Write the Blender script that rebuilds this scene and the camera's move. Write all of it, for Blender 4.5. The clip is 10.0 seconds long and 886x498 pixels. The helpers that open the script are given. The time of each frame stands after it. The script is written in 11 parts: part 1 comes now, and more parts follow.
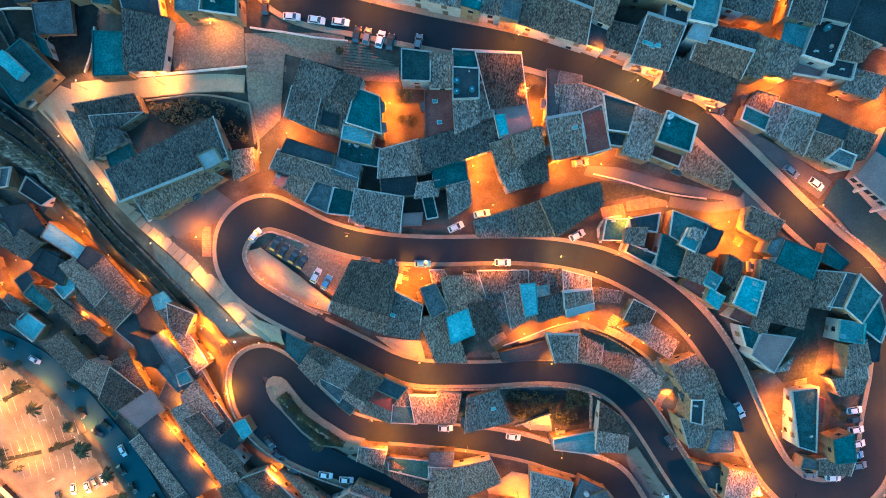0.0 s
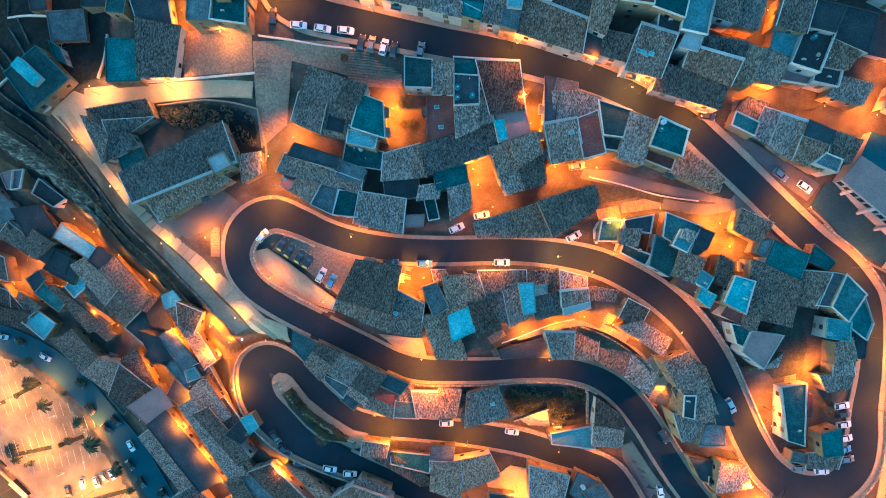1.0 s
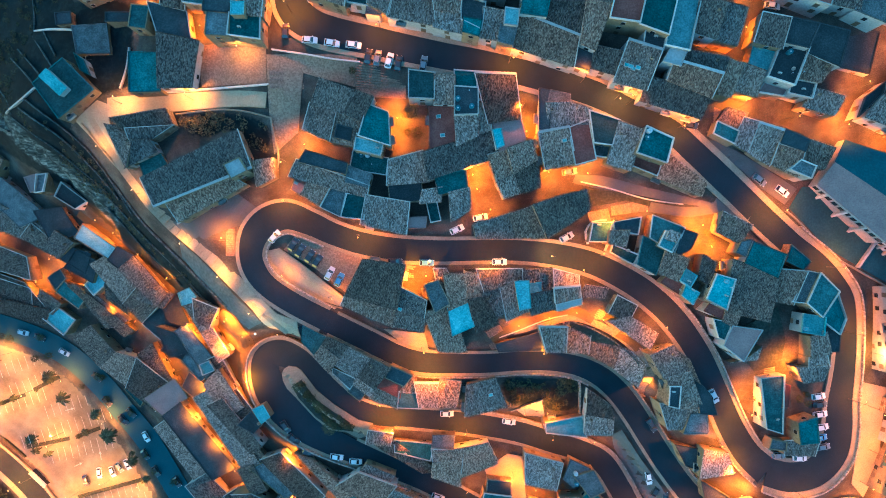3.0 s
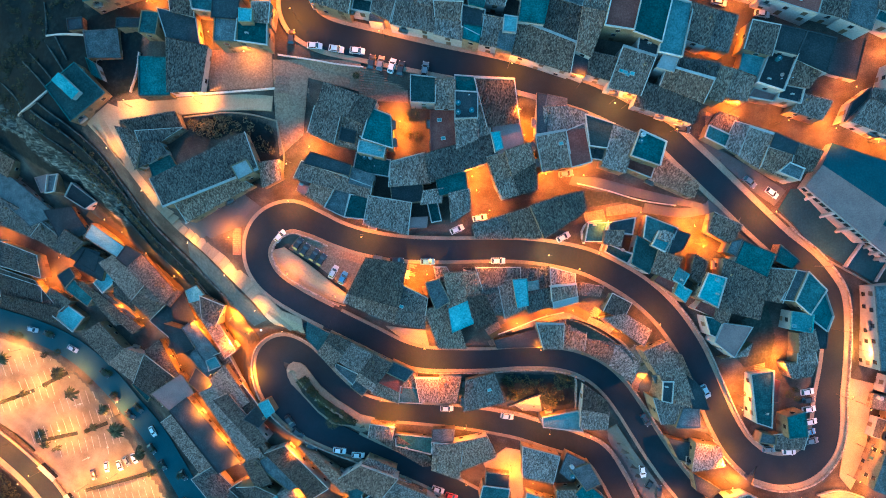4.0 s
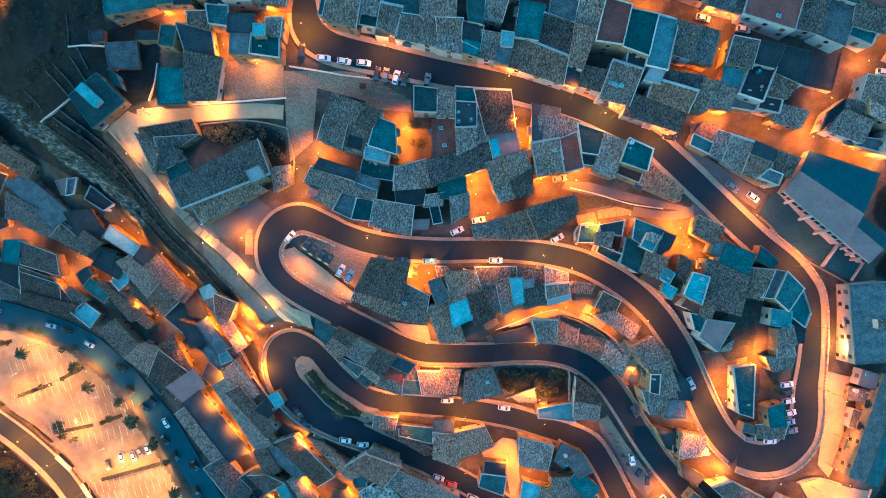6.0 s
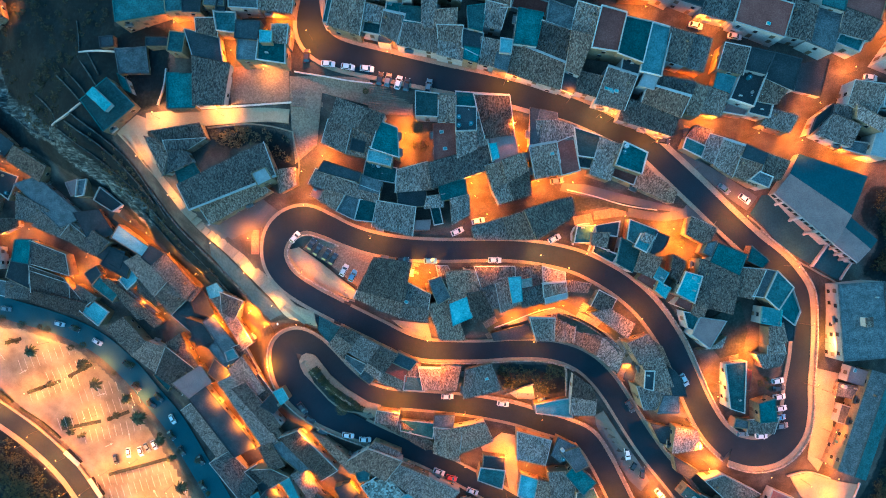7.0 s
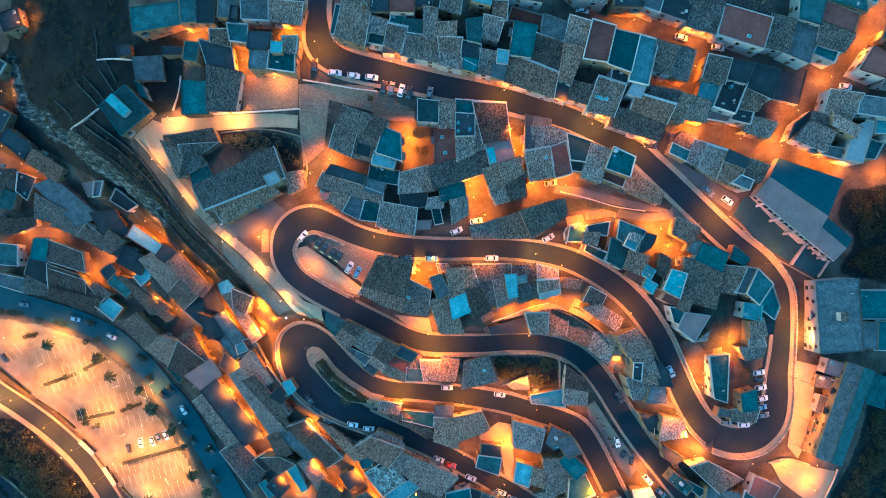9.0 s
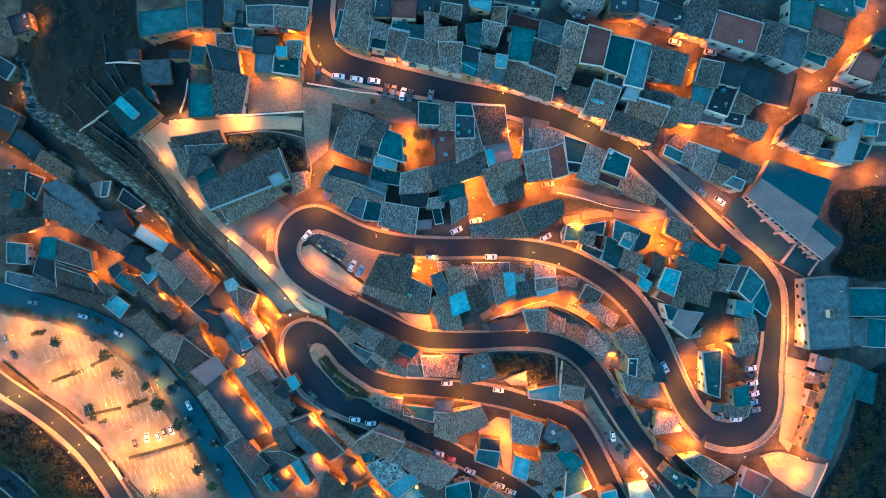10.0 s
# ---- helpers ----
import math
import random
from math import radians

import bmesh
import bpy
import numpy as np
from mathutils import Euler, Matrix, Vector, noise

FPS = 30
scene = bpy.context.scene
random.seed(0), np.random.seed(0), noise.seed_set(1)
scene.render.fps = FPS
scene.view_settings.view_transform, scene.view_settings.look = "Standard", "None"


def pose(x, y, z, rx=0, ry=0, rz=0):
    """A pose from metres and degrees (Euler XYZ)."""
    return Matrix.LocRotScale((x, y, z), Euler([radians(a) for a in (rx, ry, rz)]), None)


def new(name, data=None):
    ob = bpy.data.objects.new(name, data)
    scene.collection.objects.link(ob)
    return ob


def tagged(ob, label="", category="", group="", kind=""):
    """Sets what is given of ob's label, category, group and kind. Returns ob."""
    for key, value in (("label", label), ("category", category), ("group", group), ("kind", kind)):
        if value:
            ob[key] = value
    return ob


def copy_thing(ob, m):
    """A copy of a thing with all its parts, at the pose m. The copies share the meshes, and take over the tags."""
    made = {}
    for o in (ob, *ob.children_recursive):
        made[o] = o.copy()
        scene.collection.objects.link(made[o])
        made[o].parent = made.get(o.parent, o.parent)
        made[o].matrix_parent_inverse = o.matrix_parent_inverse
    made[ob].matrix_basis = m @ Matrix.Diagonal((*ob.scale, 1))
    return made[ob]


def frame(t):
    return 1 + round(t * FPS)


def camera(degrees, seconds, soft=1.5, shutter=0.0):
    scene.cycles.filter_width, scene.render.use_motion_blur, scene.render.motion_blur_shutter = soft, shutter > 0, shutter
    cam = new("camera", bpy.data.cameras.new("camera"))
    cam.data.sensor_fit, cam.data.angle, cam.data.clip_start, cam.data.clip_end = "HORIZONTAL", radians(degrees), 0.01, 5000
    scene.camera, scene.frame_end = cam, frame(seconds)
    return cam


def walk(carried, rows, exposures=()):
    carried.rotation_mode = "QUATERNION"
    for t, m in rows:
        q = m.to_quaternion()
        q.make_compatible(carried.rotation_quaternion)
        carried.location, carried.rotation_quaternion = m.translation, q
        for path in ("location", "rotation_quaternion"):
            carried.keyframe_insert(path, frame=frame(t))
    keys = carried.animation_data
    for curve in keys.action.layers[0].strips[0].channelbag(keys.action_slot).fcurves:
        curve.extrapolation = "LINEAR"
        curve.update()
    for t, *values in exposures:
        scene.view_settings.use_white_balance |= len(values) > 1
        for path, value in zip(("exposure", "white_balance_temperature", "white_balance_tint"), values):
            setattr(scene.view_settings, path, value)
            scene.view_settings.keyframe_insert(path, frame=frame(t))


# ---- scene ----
SKY_STRENGTH = 0.49
WHITE = (2.56, 5450, -8)  # stops, kelvin, tint
LAMP_WATTS = 3300
cam = camera(72.9, 10.0, soft=1.0)
METRES, EYE, TILT, LEAN, TURN = 52.0, 150.0, -90.0, 0.0, 0.0
ROWS = [
    (0.0, 0.0, 0.0, 0.0, 0.0, 0.0, -0.0),
    (0.5, -0.0046, -0.0462, -0.001, -0.01, 0.02, -0.03),
    (1.0, -0.0076, -0.0971, -0.0006, -0.04, 0.05, -0.05),
    (1.5, -0.0107, -0.1442, -0.0009, -0.05, 0.08, -0.05),
    (2.0, -0.012, -0.1962, -0.0013, -0.09, 0.12, -0.06),
    (2.5, -0.0151, -0.244, -0.0028, -0.11, 0.14, -0.06),
    (4.0, -0.0256, -0.3921, -0.0094, -0.21, 0.14, -0.18),
    (4.5, -0.0281, -0.4396, -0.0094, -0.24, 0.15, -0.19),
    (5.0, -0.0315, -0.492, -0.0092, -0.26, 0.16, -0.23),
    (5.5, -0.0347, -0.5399, -0.0098, -0.29, 0.17, -0.25),
    (7.0, -0.0464, -0.6918, -0.0101, -0.39, 0.17, -0.3),
    (7.5, -0.0499, -0.7403, -0.0101, -0.42, 0.16, -0.31),
    (8.0, -0.0535, -0.793, -0.0121, -0.47, 0.15, -0.34),
    (8.5, -0.0565, -0.8422, -0.0137, -0.51, 0.13, -0.35),
    (9.0, -0.0594, -0.8955, -0.0153, -0.56, 0.1, -0.36),
    (9.5, -0.063, -0.9441, -0.0168, -0.6, 0.07, -0.36),
    (10.0, -0.0673, -0.9971, -0.0189, -0.64, 0.05, -0.39),
]
walk(cam, [(t, pose(0, 0, EYE, TILT, LEAN, TURN) @ pose(METRES * x, METRES * y, METRES * z, 90 + pitch, roll, yaw)) for t, x, y, z, yaw, pitch, roll in ROWS], [(0.0, *WHITE), (10.0, *WHITE)])


# ---- light: dusk sky, no sun left, sodium street lamps ----
world = bpy.data.worlds.new("dusk_sky")
scene.world = world
world.use_nodes = True
wn = world.node_tree.nodes
sky = wn.new("ShaderNodeTexSky")
sky.sky_type, sky.sun_disc = "NISHITA", False
sky.sun_elevation, sky.sun_rotation = radians(1.5), radians(250)
sky.air_density, sky.dust_density, sky.ozone_density = 1.0, 0.6, 2.6
teal = wn.new("ShaderNodeMix")  # the last blue-green of dusk
teal.data_type, teal.blend_type = "RGBA", "MULTIPLY"
teal.inputs["Factor"].default_value, teal.inputs[7].default_value = 1.0, (0.74, 1.0, 0.97, 1)
world.node_tree.links.new(sky.outputs[0], teal.inputs[6])
world.node_tree.links.new(teal.outputs[2], wn["Background"].inputs[0])
wn["Background"].inputs[1].default_value = SKY_STRENGTH


# ---- materials ----
def surface(name, dark, mid, light, fine=6.0, broad=0.25, rough=0.9, bump=0.4, metal=0.0, vary=0.25, cells=0.0, grid=(1, 1, 1), spread=(0.3, 0.52, 0.75), fade=0.0):
    """A weathered surface: fine grain and broad stains between three colours; cells: speckle by pieces of that density."""
    m = bpy.data.materials.new(name)
    m.use_nodes = True
    nt = m.node_tree
    n, l = nt.nodes, nt.links
    bsdf = n["Principled BSDF"]
    co = n.new("ShaderNodeTexCoord")
    info = n.new("ShaderNodeObjectInfo")
    shift = n.new("ShaderNodeVectorMath")
    shift.operation = "MULTIPLY_ADD"
    shift.inputs[1].default_value = (1, 1, 1)
    spin = n.new("ShaderNodeVectorMath")
    spin.operation = "SCALE"
    spin.inputs[0].default_value = (37, 53, 17)
    l.new(info.outputs["Random"], spin.inputs["Scale"])
    l.new(co.outputs["Object"], shift.inputs[0])
    l.new(spin.outputs[0], shift.inputs[2])
    a = n.new("ShaderNodeTexNoise")
    a.inputs["Scale"].default_value, a.inputs["Detail"].default_value = fine, 5
    b = n.new("ShaderNodeTexNoise")
    b.inputs["Scale"].default_value, b.inputs["Detail"].default_value, b.inputs["Roughness"].default_value = broad, 6, 0.65
    l.new(shift.outputs[0], a.inputs["Vector"])
    l.new(shift.outputs[0], b.inputs["Vector"])
    mix = n.new("ShaderNodeMath")
    mix.operation = "MULTIPLY_ADD"
    mix.inputs[1].default_value = 0.55
    l.new(a.outputs[0], mix.inputs[0])
    half = n.new("ShaderNodeMath")
    half.operation = "MULTIPLY"
    half.inputs[1].default_value = 0.45
    l.new(b.outputs[0], half.inputs[0])
    l.new(half.outputs[0], mix.inputs[2])
    value = mix.outputs[0]
    if cells:
        v = n.new("ShaderNodeTexVoronoi")
        v.inputs["Scale"].default_value = cells
        long = n.new("ShaderNodeVectorMath")
        long.operation = "MULTIPLY"
        long.inputs[1].default_value = grid
        l.new(shift.outputs[0], long.inputs[0])
        l.new(long.outputs[0], v.inputs["Vector"])
        sep = n.new("ShaderNodeSeparateColor")
        l.new(v.outputs["Color"], sep.inputs[0])
        add = n.new("ShaderNodeMath")
        add.operation = "MULTIPLY_ADD"
        add.inputs[1].default_value = 0.38
        l.new(sep.outputs[0], add.inputs[0])
        part_of = n.new("ShaderNodeMath")
        part_of.operation = "MULTIPLY"
        part_of.inputs[1].default_value = 0.64
        l.new(value, part_of.inputs[0])
        l.new(part_of.outputs[0], add.inputs[2])
        value = add.outputs[0]
    ramp = n.new("ShaderNodeValToRGB")
    e = ramp.color_ramp.elements
    e[0].position, e[0].color = spread[0], (*dark, 1)
    e[1].position, e[1].color = spread[2], (*light, 1)
    k = e.new(spread[1])
    k.color = (*mid, 1)
    l.new(value, ramp.inputs[0])
    bright = n.new("ShaderNodeMapRange")
    bright.inputs["To Min"].default_value, bright.inputs["To Max"].default_value = 1 - vary, 1 + vary
    l.new(info.outputs["Random"], bright.inputs["Value"])
    hsv = n.new("ShaderNodeHueSaturation")
    l.new(ramp.outputs[0], hsv.inputs["Color"])
    l.new(bright.outputs[0], hsv.inputs["Value"])
    if fade:
        again = n.new("ShaderNodeMath")
        again.operation, again.inputs[1].default_value = "MULTIPLY", 7.31
        l.new(info.outputs["Random"], again.inputs[0])
        wrap = n.new("ShaderNodeMath")
        wrap.operation = "FRACT"
        l.new(again.outputs[0], wrap.inputs[0])
        pure = n.new("ShaderNodeMapRange")
        pure.inputs["To Min"].default_value, pure.inputs["To Max"].default_value = 1 - fade, 1.05
        l.new(wrap.outputs[0], pure.inputs["Value"])
        l.new(pure.outputs[0], hsv.inputs["Saturation"])
    l.new(hsv.outputs[0], bsdf.inputs["Base Color"])
    bsdf.inputs["Roughness"].default_value, bsdf.inputs["Metallic"].default_value = rough, metal
    if bump:
        bp = n.new("ShaderNodeBump")
        bp.inputs["Strength"].default_value, bp.inputs["Distance"].default_value = bump, 0.05
        l.new(value, bp.inputs["Height"])
        l.new(bp.outputs[0], bsdf.inputs["Normal"])
    bsdf.inputs["Specular IOR Level"].default_value = 0.12
    return m


def plain(name, colour, rough=0.5, metal=0.0, coat=0.0):
    m = bpy.data.materials.new(name)
    m.use_nodes = True
    b = m.node_tree.nodes["Principled BSDF"]
    b.inputs["Base Color"].default_value = (*colour, 1)
    b.inputs["Roughness"].default_value, b.inputs["Metallic"].default_value, b.inputs["Coat Weight"].default_value = rough, metal, coat
    return m


def glow(name, colour, strength):
    m = plain(name, colour)
    b = m.node_tree.nodes["Principled BSDF"]
    b.inputs["Emission Color"].default_value, b.inputs["Emission Strength"].default_value = (*colour, 1), strength
    return m


M = {
    "tile": surface("old_clay_tiles", (0.038, 0.025, 0.018), (0.132, 0.081, 0.058), (0.32, 0.22, 0.16), fine=2.2, broad=0.25, cells=1.0, grid=(5.5, 2.3, 0.6), bump=0.6, vary=0.3, spread=(0.28, 0.5, 0.76), fade=0.55),
    "tile_dark": surface("dark_clay_tiles", (0.017, 0.014, 0.013), (0.064, 0.048, 0.039), (0.16, 0.127, 0.1), fine=2.2, broad=0.25, cells=1.0, grid=(5.5, 2.3, 0.6), bump=0.6, vary=0.35, spread=(0.3, 0.5, 0.78), fade=0.45),
    "concrete": surface("grey_roof_screed", (0.042, 0.047, 0.048), (0.082, 0.088, 0.088), (0.145, 0.148, 0.146), fine=3, broad=0.45, vary=0.3, spread=(0.37, 0.5, 0.63)),
    "membrane": surface("blue_green_roof_coating", (0.008, 0.037, 0.037), (0.015, 0.072, 0.072), (0.034, 0.122, 0.12), fine=2.5, broad=0.35, rough=0.7, bump=0.15, vary=0.45, spread=(0.36, 0.5, 0.66), fade=0.35),
    "bright": surface("pale_blue_roof_coating", (0.04, 0.15, 0.155), (0.075, 0.245, 0.25), (0.16, 0.36, 0.355), fine=2.5, broad=0.35, rough=0.7, bump=0.15, vary=0.35, spread=(0.36, 0.5, 0.66), fade=0.35),
    "dark_flat": surface("dark_bitumen_roofing", (0.014, 0.019, 0.021), (0.029, 0.037, 0.04), (0.066, 0.074, 0.076), fine=3, rough=0.8, bump=0.3, vary=0.3),
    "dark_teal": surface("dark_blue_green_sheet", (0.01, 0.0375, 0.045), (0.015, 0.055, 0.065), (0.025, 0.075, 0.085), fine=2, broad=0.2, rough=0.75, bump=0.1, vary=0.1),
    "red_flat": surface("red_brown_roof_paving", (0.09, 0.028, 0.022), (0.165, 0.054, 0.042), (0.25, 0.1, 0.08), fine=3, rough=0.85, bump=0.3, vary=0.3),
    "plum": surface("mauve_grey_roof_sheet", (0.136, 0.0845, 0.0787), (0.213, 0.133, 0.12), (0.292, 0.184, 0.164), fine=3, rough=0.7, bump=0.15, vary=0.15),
    "stones": surface("loose_stone_roof", (0.07, 0.06, 0.05), (0.25, 0.22, 0.18), (0.6, 0.56, 0.48), fine=3, cells=1.6, bump=1.0),
    "plaster_a": surface("warm_limestone_plaster", (0.103, 0.0762, 0.0465), (0.162, 0.125, 0.0809), (0.216, 0.176, 0.122), fine=2.5, broad=0.4, bump=0.2, vary=0.2),
    "plaster_b": surface("grey_white_plaster", (0.191, 0.191, 0.182), (0.275, 0.268, 0.255), (0.351, 0.344, 0.332), fine=2.5, broad=0.4, bump=0.2, vary=0.2),
    "plaster_c": surface("ochre_stone_wall", (0.104, 0.076, 0.052), (0.176, 0.132, 0.092), (0.256, 0.2, 0.144), fine=3, broad=0.4, cells=2.5, bump=0.5, vary=0.2),
    "coping": surface("pale_parapet_coping", (0.2, 0.19, 0.172), (0.37, 0.348, 0.32), (0.53, 0.5, 0.465), fine=3, bump=0.2, vary=0.3),
    "mortar": surface("lime_mortar_ridge", (0.15, 0.14, 0.125), (0.32, 0.3, 0.27), (0.5, 0.475, 0.44), fine=4, bump=0.4, vary=0.2),
    "asphalt": surface("worn_asphalt", (0.0078, 0.0148, 0.0198), (0.0122, 0.0222, 0.0294), (0.0208, 0.0335, 0.0436), fine=9, broad=0.12, rough=0.92, bump=0.25, vary=0),
    "street_asphalt": surface("blue_grey_asphalt", (0.012, 0.045, 0.058), (0.02, 0.066, 0.082), (0.034, 0.088, 0.105), fine=7, broad=0.1, rough=0.92, bump=0.25, vary=0),
    "paving": surface("stone_paving", (0.0351, 0.026, 0.013), (0.066, 0.05, 0.026), (0.108, 0.0855, 0.048), fine=4.5, broad=0.14, bump=0.3, vary=0.15),
    "brick": surface("pink_brick_paving", (0.12, 0.088, 0.065), (0.165, 0.12, 0.088), (0.216, 0.165, 0.122), fine=3, broad=0.25, cells=1.0, grid=(3, 3, 1), bump=0.4, vary=0.1),
    "pale": surface("pale_stone_paving", (0.15, 0.124, 0.083), (0.235, 0.198, 0.136), (0.31, 0.268, 0.186), fine=3.5, broad=0.2, bump=0.3, vary=0.1),
    "worn_asphalt": surface("light_worn_asphalt", (0.052, 0.057, 0.058), (0.076, 0.081, 0.082), (0.11, 0.114, 0.115), fine=5, broad=0.2, bump=0.2, vary=0.1),
    "kerbstone": surface("kerb_stone", (0.112, 0.094, 0.069), (0.184, 0.16, 0.119), (0.265, 0.235, 0.18), fine=4, bump=0.3, vary=0.1),
    "wallstone": surface("retaining_wall_stone", (0.105, 0.09, 0.075), (0.203, 0.18, 0.15), (0.315, 0.285, 0.24), fine=3, cells=2.2, bump=0.7, vary=0.15),
    "fieldstone": surface("dark_field_stone", (0.02, 0.026, 0.027), (0.045, 0.055, 0.055), (0.1, 0.115, 0.11), fine=3, cells=2.2, bump=0.7, vary=0.2),
    "slope": surface("blue_grey_render", (0.026, 0.042, 0.048), (0.05, 0.072, 0.079), (0.088, 0.112, 0.118), fine=1.2, broad=0.2, bump=0.3, vary=0.05),
    "scrub": surface("dry_scrub_soil", (0.0108, 0.016, 0.0154), (0.027, 0.034, 0.0286), (0.063, 0.075, 0.0605), fine=1.6, broad=0.15, bump=1.0, vary=0),
    "wood": surface("weathered_wood", (0.06, 0.04, 0.025), (0.13, 0.09, 0.06), (0.2, 0.15, 0.1), bump=0.2),
    "leaf": surface("dark_leaves", (0.019, 0.024, 0.014), (0.043, 0.05, 0.026), (0.09, 0.094, 0.05), fine=2, bump=0, vary=0.3),
    "leaf_dry": surface("olive_dry_leaves", (0.0306, 0.0289, 0.017), (0.068, 0.0629, 0.0374), (0.136, 0.122, 0.0765), fine=2, bump=0, vary=0.3),
    "bark": surface("bark", (0.03, 0.022, 0.016), (0.07, 0.05, 0.036), (0.12, 0.09, 0.07), bump=0.6),
    "metal": plain("galvanised_steel", (0.3, 0.31, 0.32), 0.45, 0.8),
    "iron": plain("dark_painted_iron", (0.02, 0.022, 0.024), 0.6, 0.3),
    "tank": surface("blue_plastic_tank", (0.02, 0.07, 0.09), (0.035, 0.11, 0.135), (0.05, 0.15, 0.18), bump=0, rough=0.45),
    "tank_grey": surface("grey_cement_tank", (0.25, 0.26, 0.26), (0.36, 0.37, 0.37), (0.45, 0.46, 0.46), bump=0.1, rough=0.7),
    "glass": plain("dark_window_glass", (0.02, 0.025, 0.03), 0.08, 0.0, 0.5),
    "shutter": surface("green_brown_shutters", (0.05, 0.04, 0.03), (0.1, 0.08, 0.06), (0.16, 0.13, 0.1), bump=0.1, vary=0.4),
    "tyre": plain("rubber", (0.015, 0.015, 0.015), 0.85),
    "rim": plain("alloy", (0.4, 0.4, 0.42), 0.35, 0.9),
    "lens": plain("clear_lens", (0.6, 0.6, 0.6), 0.1, 0.0, 0.5),
    "red_lens": plain("red_lens", (0.3, 0.015, 0.01), 0.2),
    "white_line": surface("worn_white_paint", (0.2, 0.19, 0.17), (0.32, 0.31, 0.28), (0.46, 0.45, 0.42), fine=5, bump=0, vary=0),
    "bulb": glow("sodium_bulb", (1.0, 0.5, 0.12), 0.5),
    "bulb_warm": glow("warm_bulb", (1.0, 0.62, 0.28), 0.6),
    "bulb_white": glow("cold_bulb", (0.85, 0.95, 1.0), 6),
}
for shade, tint in (("white", (0.56, 0.57, 0.57)), ("silver", (0.42, 0.43, 0.45)), ("black", (0.012, 0.012, 0.014)), ("blue", (0.04, 0.2, 0.38)), ("red", (0.35, 0.025, 0.015)), ("yellow", (0.6, 0.33, 0.06)), ("grey", (0.12, 0.13, 0.14))):
    M["paint_" + shade] = plain("car_paint_" + shade, tint, 0.3, 0.0, 0.8)


# ---- building helpers ----
def mesh_of(name, bm, *materials):
    me = bpy.data.meshes.new(name)
    bm.normal_update()
    bm.to_mesh(me)
    bm.free()
    for m in materials:
        me.materials.append(m)
    return me


def part(name, bm, material, parent, label="", m=None):
    """Links a bmesh as one mesh under a thing or part."""
    ob = new(name, bm if isinstance(bm, bpy.types.Mesh) else mesh_of(name, bm, *(material if isinstance(material, tuple) else (material,))))
    ob.parent = parent
    if m is not None:
        ob.matrix_basis = m
    if label:
        ob["label"] = label
    return ob


def thing(name, m, label, category, group="", kind=""):
    ob = new(name)
    ob.empty_display_size = 0.2
    ob.matrix_basis = m
    return tagged(ob, label, category, group, kind)


def box(bm, x0, x1, y0, y1, z0, z1, mat=0, bevel=0.0):
    v = [bm.verts.new(p) for p in ((x0, y0, z0), (x1, y0, z0), (x1, y1, z0), (x0, y1, z0), (x0, y0, z1), (x1, y0, z1), (x1, y1, z1), (x0, y1, z1))]
    fs = [bm.faces.new([v[i] for i in q]) for q in ((3, 2, 1, 0), (4, 5, 6, 7), (0, 1, 5, 4), (1, 2, 6, 5), (2, 3, 7, 6), (3, 0, 4, 7))]
    for f in fs:
        f.material_index = mat
    if bevel:
        bmesh.ops.bevel(bm, geom=list({e for f in fs for e in f.edges}), offset=bevel, segments=1, affect="EDGES")
    return bm


def tube(bm, x, y, z0, z1, r0, r1, n=10, mat=0):
    rings = [[bm.verts.new((x + r * math.cos(2 * math.pi * i / n), y + r * math.sin(2 * math.pi * i / n), z)) for i in range(n)] for z, r in ((z0, r0), (z1, r1))]
    for i in range(n):
        bm.faces.new((rings[0][i], rings[0][(i + 1) % n], rings[1][(i + 1) % n], rings[1][i])).material_index = mat
    bm.faces.new(rings[1]).material_index = mat
    bm.faces.new(rings[0][::-1]).material_index = mat
    return bm


def ribbon(bm, pts, left, right, z0, z1, closed_sides=True):
    """A strip along a line of (x, y, w, z), between two offsets from its middle (a number, or a share of the road's width as a function)."""
    rows = []
    for i, p in enumerate(pts):
        a, b = pts[max(i - 1, 0)], pts[min(i + 1, len(pts) - 1)]
        t = np.array((b[0] - a[0], b[1] - a[1]))
        t /= np.hypot(*t) + 1e-9
        nx, ny = -t[1], t[0]
        lo, hi = left(p[2]), right(p[2])
        row = [(p[0] + nx * o, p[1] + ny * o, p[3] + z) for o, z in ((lo, z1), (hi, z1), (hi, z0), (lo, z0))]
        rows.append([bm.verts.new(q) for q in row])
    for r, s in zip(rows, rows[1:]):
        for k in range(4 if closed_sides else 1):
            bm.faces.new((r[k], s[k], s[(k + 1) % 4], r[(k + 1) % 4]))
    if closed_sides:
        bm.faces.new(rows[0])
        bm.faces.new(rows[-1][::-1])
    bmesh.ops.recalc_face_normals(bm, faces=bm.faces)
    return bm


def inside(x, y, poly):
    hit = False
    for (x0, y0), (x1, y1) in zip(poly, poly[1:] + poly[:1]):
        if (y0 > y) != (y1 > y) and x < (x1 - x0) * (y - y0) / (y1 - y0) + x0:
            hit = not hit
    return hit


